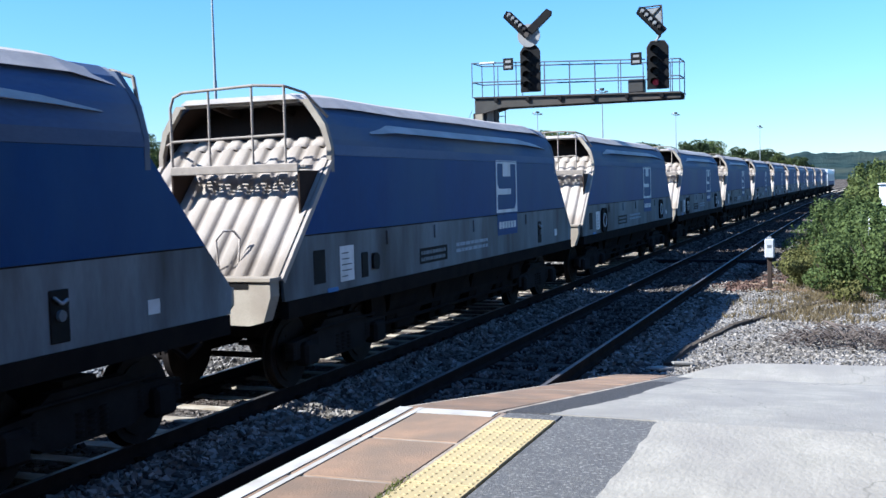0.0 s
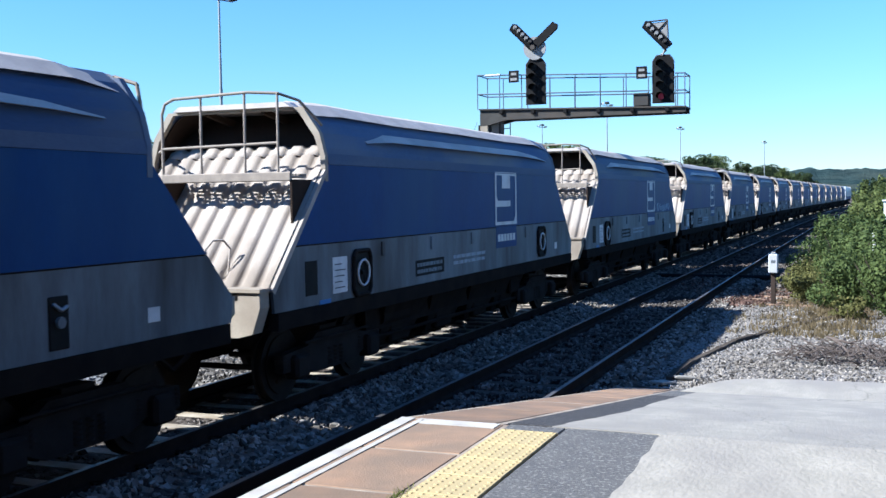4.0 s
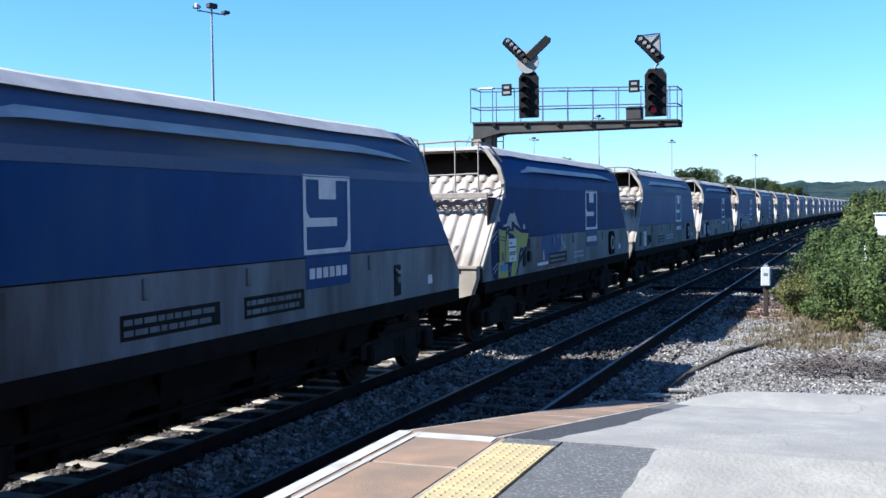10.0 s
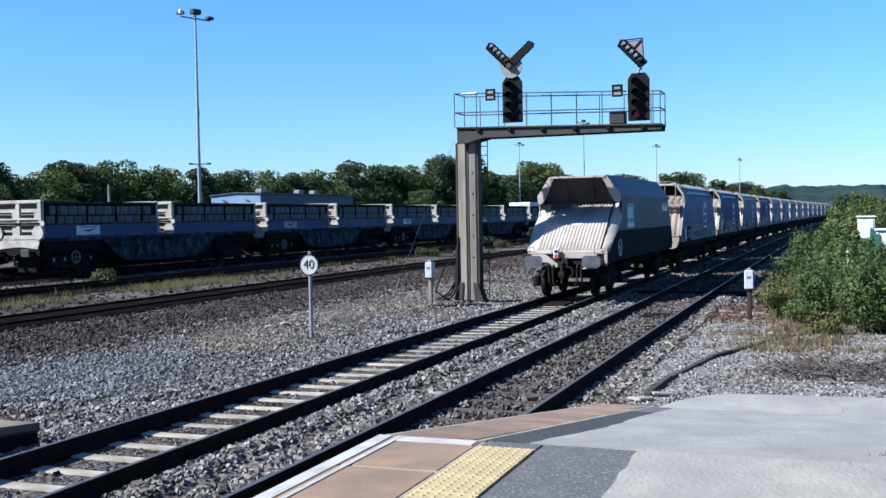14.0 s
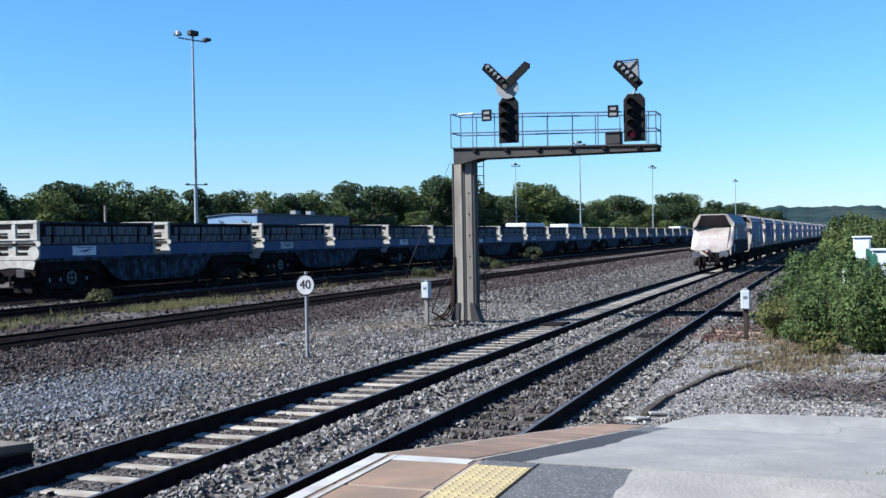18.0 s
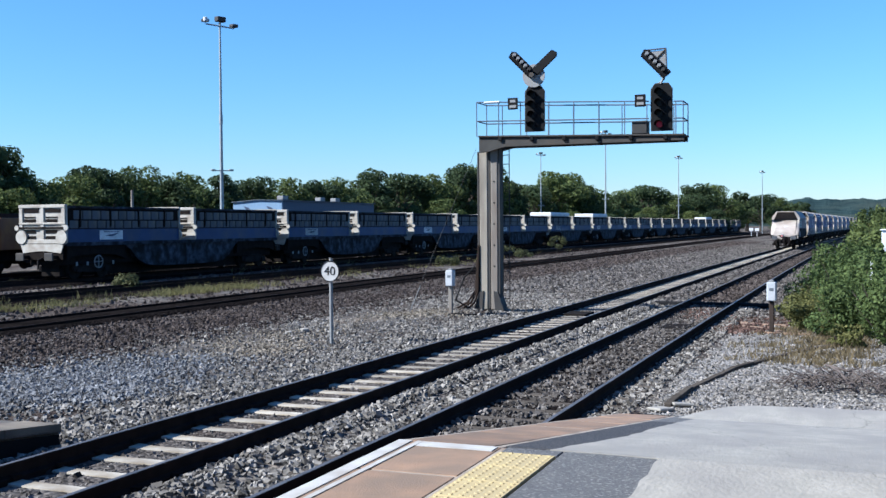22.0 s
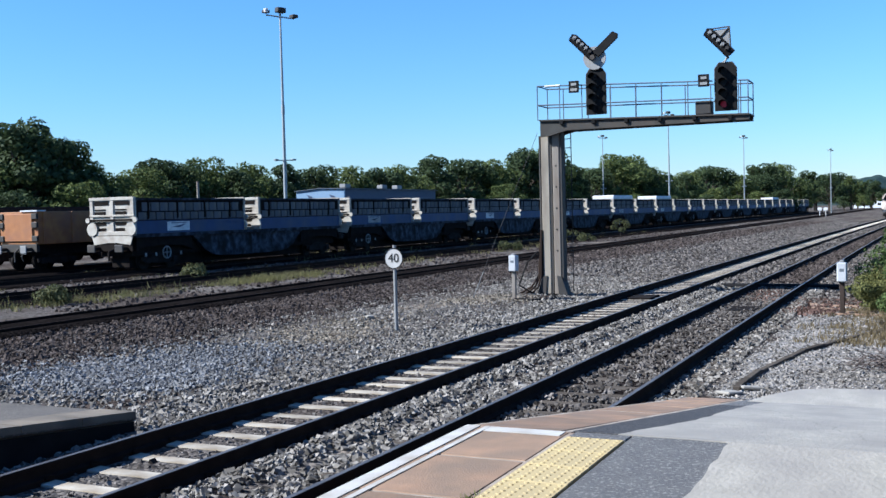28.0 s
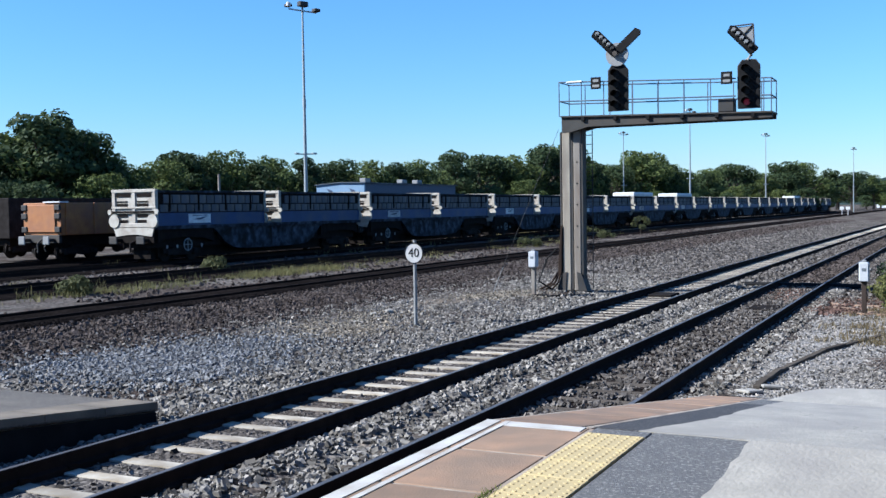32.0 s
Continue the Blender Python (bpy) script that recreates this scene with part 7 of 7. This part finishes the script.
    # cut twigs heaped on the gravel
    tw = thing("twig_pile", pose(0.25, 17.8, -1.1), "heap of dry grey-brown twigs on the gravel", "twigs")
    twig = material("dry_twig", (0.12, 0.10, 0.088), (0.06, 0.048, 0.042), 0.9, scale=8, fine=60)
    g = Geo()
    for k in range(420):
        a, d = rng.uniform(0, 6.28), 1.25 * math.sqrt(rng.random())
        p = Vector((d * math.cos(a) * 1.15, d * math.sin(a) * 0.7, rng.uniform(0.01, 0.16) * (1.2 - d * 0.6) + 0.02))
        b = rng.uniform(0, 6.28)
        l = rng.uniform(0.12, 0.42)
        q = p + Vector((l * math.cos(b), l * math.sin(b), rng.uniform(-0.05, 0.2)))
        q.z = max(q.z, 0.02)
        m = p.lerp(q, 0.5) + Vector((rng.gauss(0, 0.04), rng.gauss(0, 0.04), rng.uniform(0, 0.05)))
        r = rng.uniform(0.004, 0.012)
        g.pipe([p, m, q], r, 4)
    tagged(part("brushwood", g, twig, tw, "dry twigs"), kind="stuff")
    for k, (dx, dy, a) in enumerate(((0.1, -0.2, 35), (-0.3, 0.1, 120), (0.45, 0.0, 75), (0.0, 0.25, 150))):
        part("branch", Geo().pipe([(dx, dy, 0.05), (dx + 0.3 * math.cos(radians(a)), dy + 0.3 * math.sin(radians(a)), 0.22), (dx + 0.75 * math.cos(radians(a)), dy + 0.75 * math.sin(radians(a)), 0.28)], 0.022, 6), twig, tw, "thin dry branch")
    # equipment cabinets and fence behind the shrubs
    pale = material("white_cabinet_paint", (0.595, 0.629, 0.663), (0.527, 0.561, 0.595), 0.5, scale=3, fine=40)
    for x, y, w, h, d in ((1.66, 30.2, 0.95, 2.12, 0.7), (1.16, 38.5, 0.55, 2.42, 0.5)):
        t = thing("equipment_cabinet", pose(x, y, -1.15), "white metal lineside equipment cabinet behind the shrubs", "cabinet", "lineside cabinets")
        part("body", Geo().soft(-w / 2, w / 2, 0, d, 0.1, h, 0.02), pale, t, "white cabinet body")
        part("plinth", Geo().box(-w / 2, w / 2, 0, d, -0.05, 0.1), CONCRETE, t)
        part("roof", Geo().soft(-w / 2 - 0.05, w / 2 + 0.05, -0.06, d + 0.06, h, h + 0.06, 0.02), pale, t)
        dr = part("door", Geo().soft(-w / 2 + 0.05, w / 2 - 0.05, -0.02, 0.0, 0.2, h - 0.08, 0.01), pale, t, "white door")
        part("handle", Geo().soft(w / 2 - 0.15, w / 2 - 0.11, -0.06, -0.02, h * 0.5, h * 0.5 + 0.14, 0.01), STEEL_DARK, dr)
        part("notice", Geo().box(-0.12, 0.12, -0.026, -0.021, h * 0.62, h * 0.62 + 0.18), SIDE_GREY, dr)
    fence = thing("palisade_fence", pose(0, 0, -1.15), "thin green palisade fence among the shrubs", "fence")
    fg = material("green_fence_paint", (0.0255, 0.102, 0.0595), (0.0213, 0.0765, 0.0467), 0.6)
    for k in range(26):
        y = 27.5 + k * 0.75
        x = 1.15 + 0.012 * (y - 27)
        part("pale", Geo().prism([(-0.03, 0), (0.03, 0), (0.03, 2.0), (0.0, 2.1), (-0.03, 2.0)], "y", -0.005, 0.005), fg, fence).matrix_basis = pose(x, y, 0)
    for z in (0.5, 1.7):
        part("fence_rail", Geo().tube((1.17, 27.3, z), (1.42, 46.5, z), 0.025, 6), fg, fence)
    part("marker_post", Geo().soft(-0.04, 0.04, -0.04, 0.04, 0, 1.75, 0.01), WHITE, fence, "pale post").matrix_basis = pose(0.42, 27.6, 0)
    # stay wire near the gantry
    st = thing("stay_wire", pose(0, 0, 0), "thin pale stay wire running up to the gantry", "wire")
    part("wire", Geo().tube((-12.4, 28.7, -1.05), (-10.76, 30.2, 3.9), 0.006, 5), STEEL_DARK, st)
    part("guard", Geo().tube((-12.4, 28.7, -1.08), (-12.13, 28.95, -0.25), 0.014, 6), DISC_GREY, st, "pale guard tube")
    # rusty rubble and a hollow near the marker
    for k in range(7):
        x, y = rng.uniform(-3.2, -1.2), rng.uniform(26.0, 29.5)
        solid("rusty_plate", Geo().soft(-0.3, 0.3, -0.12, 0.12, 0, 0.05, 0.01), SLAB, "rust-red scrap strip lying on gravel", "scrap", "rusty scrap", m=pose(x, y, ground_height(x, y), 3, 2, rng.uniform(-30, 30)))
    # drain cover between the near rails
    solid("drain_cover", Geo().soft(-0.34, 0.34, -0.55, 0.55, -0.06, 0.03, 0.015), UNDER, "black cover plate between the rails", "cover", "cover plates", m=pose(-4.22, 27.0, -1.08))
    solid("drain_cover", Geo().soft(-0.34, 0.34, -0.55, 0.55, -0.06, 0.03, 0.015), UNDER, "black cover plate between the rails", "cover", "cover plates", m=pose(-7.6, 30.3, -1.085))
    duct = thing("cable_duct", pose(0, 34.5, 0), "black cable duct laid across under the rails", "cable duct")
    part("pipe", Geo().tube((-6.1, 0.05, -1.06), (-2.5, -0.1, -1.06), 0.09, 8), BLACK, duct, "black pipe")
    for x, y, r in ((-13.17, 22.9, 0.10), (-13.0, 23.4, 0.14), (-12.5, 18.9, 0.06)):
        g = Geo()
        me = bmesh.new()
        bmesh.ops.create_icosphere(me, subdivisions=1, radius=r)
        g.add([tuple(c * (0.75 + 0.4 * rng.random()) * k for c, k in zip(vt.co, (1, 1, 0.6))) for vt in me.verts], [tuple(vt.index for vt in fc.verts) for fc in me.faces])
        me.free()
        solid("pale_stone", g, CONCRETE, "pale whitish stone lying on the gravel", "stone", "pale stones", m=pose(x, y, ground_height(x, y) + r * 0.3, 0, 0, rng.uniform(0, 180)))
    # black cable loops at the gantry foot
    c = Geo().pipe([(-10.85, 28.2, -1.0), (-10.4, 28.3, -1.03), (-9.9, 29.0, -1.05), (-10.3, 30.0, -0.98)], 0.03, 6)
    c.pipe([(-10.85, 29.9, -1.0), (-11.2, 29.5, -0.7), (-11.05, 29.8, -0.05), (-10.75, 29.95, 0.3)], 0.025, 6)
    solid("cable", c, BLACK, "black cables looped at the gantry foot", "cable")
    # far yard: low white building, vehicles, a thin post
    t = thing("white_building", pose(-31, 520, -1.2), "low white building at the far end of the yard", "building")
    part("wall", Geo().box(0, 16, 0, 8, 0, 3.4), pale, t, "white wall")
    part("roof", Geo().prism([(-0.3, 3.4), (16.3, 3.4), (14, 4.6), (2, 4.6)], "y", -0.3, 8.3), DISC_GREY, t, "grey roof")
    for k in range(5):
        part("window", Geo().box(1.2 + 3 * k, 2.6 + 3 * k, -0.05, 0.0, 1.2, 2.3), BLACK, t)
    t = thing("yard_post", pose(-45, 57.5, -1.2), "plain pale post behind the wagons", "post")
    part("post", Geo().tube((0, 0, 0), (0, 0, 5.3), 0.09, 8), WEATHERED, t)
    for x, y in ((-18.6, 223.0), (-20.0, 226.0)):
        t = thing("ground_signal", pose(x, y, -1.15), "small white ground signal far along the yard", "signal", "ground signals")
        part("post", Geo().tube((0, 0, 0), (0, 0, 1.3), 0.06, 8), WHITE, t)
        part("head", Geo().soft(-0.4, 0.4, -0.1, 0.1, 1.2, 1.8, 0.05), WHITE, t)
    # dark wagon left of the orange one
    t = thing("black_wagon", pose(-48.9, 42, RAIL), "black box wagon standing behind the orange wagon", "railway wagon")
    part("body", Geo().soft(-1.35, 1.35, 0, 12, 1.1, 3.4, 0.04), GRIME, t, "black body")
    part("underframe", Geo().box(-1, 1, 0.3, 11.7, 0.7, 1.1), UNDER, t)
    part("end_rib", Geo().soft(-1.3, -1.1, -0.08, 0, 1.2, 3.3, 0.02), GRIME, t)
    for y in (1.6, 10.0):
        add_bogie(t, y)
    # station building and canopy behind the camera: unseen, added to block sky light
    brick = material("dark_block_brick", (0.102, 0.051, 0.0382), (0.0723, 0.0382, 0.0298), 0.9, scale=3, fine=40)
    t = thing("station_building", pose(0, 0, 0), "unseen dark brick block added to hold back sky light", "building")
    part("wall", Geo().box(7.0, 7.4, -34, 11, -0.2, 7.5), brick, t, "unseen dark brick wall")
    part("end_wall", Geo().box(7.4, 13.5, 10.6, 11, -0.2, 7.5), brick, t)
    part("roof", Geo().prism([(6.6, 7.5), (14, 7.5), (10.3, 9.5)], "y", -34.5, 11.5), TAR, t, "unseen dark slate roof")
    for k in range(7):
        part("window", Geo().box(6.97, 7.0, -30 + k * 5.5, -28.6 + k * 5.5, 1.2, 3.2), BLACK, t)
    t = thing("platform_canopy", pose(0, 0, 0), "unseen dark roof on posts added to hold back sky light", "canopy")
    part("canopy_roof", Geo().prism([(-2.4, 4.3), (7.0, 4.9), (7.0, 5.1), (-2.4, 4.5)], "y", -34, 5.0), TAR, t, "unseen dark roof sheet")
    for k in range(5):
        part("column", Geo().tube((1.8, -3 - k * 7, 0), (1.8, -3 - k * 7, 4.6), 0.1, 10), STEEL_DARK, t)


# Putting the place together -------------------------------------------
build_ground()
build_verge()
build_track("main line with pale concrete sleepers in grey ballast", X_FAR, -60, 420, K_MAIN, True, 190, 0.64, clips=True)
build_track("main line with old dark sleepers sunk in ballast", X_NEAR, -60, 420, K_MAIN, False, 60, 0.72, lone_from=-4)
build_track("rusty yard line on brown ballast", -20.35, -40, 420, 0.1e-4, False, 0, 0.72, shiny=False)
build_track("rusty siding overgrown with weeds", -29.0, -10, 300, K_YARD, False, 0, 0.8, shiny=False)
build_track("siding under the parked blue wagons", -36.4, -10, 330, K_YARD, False, 0, 0.8, shiny=False)
build_track("siding under the orange wagon", -42.9, -10, 200, K_YARD, False, 0, 0.8, shiny=False)
build_platform()
build_far_platform()
build_gantry()
build_sign()
build_marker(-10.9, 28.3, -1.0, "white lineside box on a short concrete post beside the gantry")
build_marker(-1.86, 26.6, -1.14, "white lineside box on a short dark timber post near the shrubs", True)
mast = build_mast()
mast.matrix_basis = pose(-40, 60.6, -1.2, 0, 0, 70)
for mx, my in ((-57, 197), (-35, 156), (-34, 220), (-23, 292)):
    copy_thing(mast, pose(mx, my, -1.2, 0, 0, 70))
boxes = [build_box_wagon(True), build_box_wagon(False)]
for i in range(26):
    yy = 39.7 + 10.35 * i
    mm = pose(-36.4 + bend(yy + 4.5, K_YARD), yy, RAIL, 0, 0, -math.degrees(math.atan(2 * K_YARD * yy)))
    if i < 2:
        w2 = boxes[i]
        w2.matrix_basis = mm
    else:
        w2 = copy_thing(boxes[i % 2], mm)
    if i % 2 == 0:
        plate = part("label_panel", Geo().box(1.402, 1.408, 2.35, 4.1, 1.90, 2.36), WHITE, w2, "white label panel")
        part("label_mark", Geo().prism([(2.7, 2.08), (3.2, 2.16), (3.85, 2.24), (3.3, 2.06)], "x", 1.408, 1.412), BOX_BLUE, plate, "blue flash on the label")
        part("label_bar", Geo().box(1.408, 1.412, 2.65, 3.85, 2.27, 2.31), BOX_BLUE, plate, "dark bar on the label")
    if i in (8, 10, 20):
        part("white_canopy", Geo().soft(-1.3, 1.4, 0.2, 8.5, 3.56, 4.05, 0.08), WHITE, w2, "white cover over the wagon")
build_orange_wagon(pose(-42.9, 40, RAIL))
build_shed()
build_trees()
build_hills()
build_bush()
build_extras()
scatter_stones("ballast", stone_places(36000, -10.2, -2.95, 4.0, 36, 1, lambda c, y: off_rails(c, y) and abs(c - X_FAR) > 0.8, 0.006), 0.0265, BALLAST, "grey angular ballast stones round the tracks")
scatter_stones("sleeper_ballast", stone_places(7000, X_FAR - 0.7, X_FAR + 0.7, 4.0, 36, 14, off_rails, 0.0), 0.024, OLD_BALLAST, "brownish ballast between the concrete sleepers")
scatter_stones("distant_ballast", stone_places(15000, -10.2, -2.95, 36, 150, 15, lambda c, y: off_rails(c, y) and abs(c - X_FAR) > 0.8, 0.0), 0.042, OLD_BALLAST, "grey-brown ballast along the main line")
scatter_stones("distant_old_ballast", stone_places(5000, X_NEAR - 0.66, X_NEAR + 0.66, 36, 130, 16, lift=0.02), 0.04, BROWN_BALLAST, "dark brown stones between the rails")
scatter_stones("old_ballast", stone_places(5000, X_NEAR - 0.66, X_NEAR + 0.66, 4.5, 36, 4, between_rails, 0.03), 0.024, OLD_BALLAST, "grey-brown ballast between old sleepers")
scatter_stones("trackside_stones", stone_places(20000, -15.5, -9.6, 9.0, 48, 2, lambda c, y: not -14.4 < c < -12.4 or noise.noise(Vector((c * 0.6, y * 0.35, 5.0))) > 0.12 or (c * 997 + y * 613) % 1 < 0.4, lift=0.0, near=1.3), 0.022, BALLAST, "mixed brown and grey trackside stones")
scatter_stones("brown_stones", stone_places(24000, -19.4, -14.5, 12.0, 70, 3, lift=0.004, near=1.3), 0.027, BROWN_BALLAST, "dark brown stones on the yard line's shoulder")
BLUE_GRAVEL = gravel("bluish_gravel", [(0.096, 0.097, 0.1), (0.16, 0.163, 0.168)], cell=6.0, patch=3.0, bump=0.3, loose=True)
BUFF_GRAVEL = gravel("buff_gravel", [(0.125, 0.107, 0.083), (0.19, 0.168, 0.135)], cell=6.0, patch=3.0, bump=0.3, loose=True)
RED_GRAVEL = gravel("rusty_gravel", [(0.05, 0.034, 0.028), (0.10, 0.066, 0.055)], cell=6.0, patch=3.0, bump=0.3, loose=True)


def heaped(n, spots, seed, lift=0.012):
    """Places scattered round several spots: (x, y, spread across, spread along)."""
    rng, out = random.Random(seed), []
    for k in range(n):
        x, y, a, b = rng.choice(spots)
        x, y = x + rng.gauss(0, a), y + rng.gauss(0, b)
        out.append((x, y, ground_height(x, y) + lift + rng.uniform(-0.008, 0.012)))
    return np.array(out)


scatter_stones("bluish_gravel", heaped(9000, [(-13.5, 13.6, 0.9, 0.7), (-11.7, 13.6, 0.8, 0.8), (-12.6, 14.8, 1.0, 0.9), (-12.8, 16.4, 1.0, 1.2)], 31), 0.021, BLUE_GRAVEL, "pale bluish new gravel beside the ramp")
scatter_stones("buff_gravel", heaped(3500, [(-11.95, 19.8, 0.5, 0.7), (-13.0, 21.5, 0.7, 1.6), (-11.9, 28.3, 0.8, 0.6)], 32), 0.018, BUFF_GRAVEL, "sandy buff gravel by the sign")
scatter_stones("rusty_gravel", heaped(1500, [(X_NEAR + 0.1, 31.5, 0.3, 1.2), (-2.5, 27.2, 0.5, 0.5), (-2.2, 29.5, 0.5, 0.7)], 33, 0.02), 0.026, RED_GRAVEL, "rust-red stones between and beside the rails")
scatter_stones("verge_gravel", stone_places(20000, -2.9, 3.5, 14.8, 30, 6, lift=0.004, near=1.25), 0.017, PALE_GRAVEL, "pale loose gravel beyond the ramp")

scatter_stones("far_gravel", stone_places(9000, -19.2, -14.8, 55, 160, 9, lift=0.0, near=1.4), 0.05, BROWN_BALLAST, "dark brown stones along the yard line")
scatter_stones("far_trackside_gravel", stone_places(14000, -15.2, -9.2, 40, 150, 10, lift=0.0, near=1.5), 0.045, OLD_BALLAST, "mixed stones beside the main line")
scatter_stones("siding_ballast", stone_places(10000, -41, -21.6, 16, 120, 12, lambda c, y: noise.noise(Vector((c * 0.25, y * 0.12, 9.0))) > -0.25, lift=0.0, near=1.4), 0.045, BROWN_BALLAST, "dark brown ballast among the sidings")
scatter_stones("far_verge_gravel", stone_places(9000, -3.2, 1.0, 29, 90, 11, lift=0.0, near=1.5), 0.035, OLD_BALLAST, "mixed stones beside the near track")

# Movement -------------------------------------------------------------
# seconds, metres along the line of the foot of the rear slope of the first blue wagon behind the tail wagon
RUN = [(0, -103.4), (1, -92.75), (2, -82.1), (3, -71.4), (4, -60.7), (5, -50.0), (6, -39.35), (7, -28.65), (8, -18.0), (9, -7.3), (10, 3.3), (11, 13.95), (12, 24.45), (13, 34.8), (14, 45.0), (15, 54.9), (16, 64.6), (17, 74.1), (18, 83.7), (19, 93.2), (20, 102.7), (21, 112.2), (22, 121.8), (23, 131.4), (24, 141.2), (25, 151.2), (26, 161.0), (27, 170.8), (28, 180.6), (29, 190.4), (30, 200.2), (31, 210.0), (32, 219.8)]


SLACK = {0: 0.05, 1: 0.16, 3: -0.08, 5: -0.25}      # couplings stretched or pressed


def on_line(y, span):
    """The pose of a vehicle on the far main track; y of its rear, span between its bogies' middles."""
    ya, yb = y + 2.0, y + 2.0 + span
    xa, xb = X_FAR + bend(ya), X_FAR + bend(yb)
    turn = -math.degrees(math.atan2(xb - xa, yb - ya))
    x = xa - (xb - xa) / (yb - ya) * 2.0
    return pose(x, y, RAIL, 0, 0, turn)


def motions():
    hopper = build_hopper()
    train = []
    for n in range(19):
        w = hopper if n == 0 else copy_thing(hopper, Matrix.Identity(4))
        train.append((w, PITCH * n + SLACK.get(n, 0.0), 9.24))
    for n, (w, _, _) in enumerate(train):
        wagon_extras(w, n)
    spray_yellow(train[1][0])
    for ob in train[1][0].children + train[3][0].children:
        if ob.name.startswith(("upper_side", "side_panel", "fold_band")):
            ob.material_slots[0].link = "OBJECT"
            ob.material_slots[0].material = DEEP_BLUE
    for ob in train[0][0].children:
        if ob.name.startswith(("slope_sheet", "slope_head")):
            ob.material_slots[0].link = "OBJECT"
            ob.material_slots[0].material = TAN_END
    spray_pale(train[4][0], 0.9, 2.3, 1.7, 2.3, 3)
    spray_pale(train[4][0], 2.7, 7.6, 1.5, 2.05, 4)
    spray_pale(train[6][0], 9.4, 11.6, 1.98, 2.2, 5)
    train.append((build_last_wagon(), -14.8, 9.0))
    train.append((build_loco(), PITCH * 19 + 0.5, 16.5))
    # the wheels of the wagons that pass closest roll along
    def rolled(t):
        k = min(int(t), 31)
        (ta, pa), (tb, pb) = RUN[k], RUN[k + 1]
        return math.degrees((pa + (pb - pa) * (t - ta) / (tb - ta) - RUN[0][1]) / 0.462)
    times = [round(0.06 * k, 2) for k in range(534)]
    for w in (train[-2][0], train[0][0], train[1][0]):
        for b in w.children:
            for wheel in b.children:
                if wheel.name.startswith("wheel"):
                    p, side = wheel.matrix_basis.to_translation(), wheel.matrix_basis[0][0]
                    walk(wheel, [(t, pose(p.x, p.y, p.z, -rolled(t)) @ pose(0, 0, 0, 0, 0, 0 if side > 0 else 180)) for t in times])
    for w, off, span in train:
        walk(w, [(t, on_line(p + off, span)) for t, p in RUN])


motions()
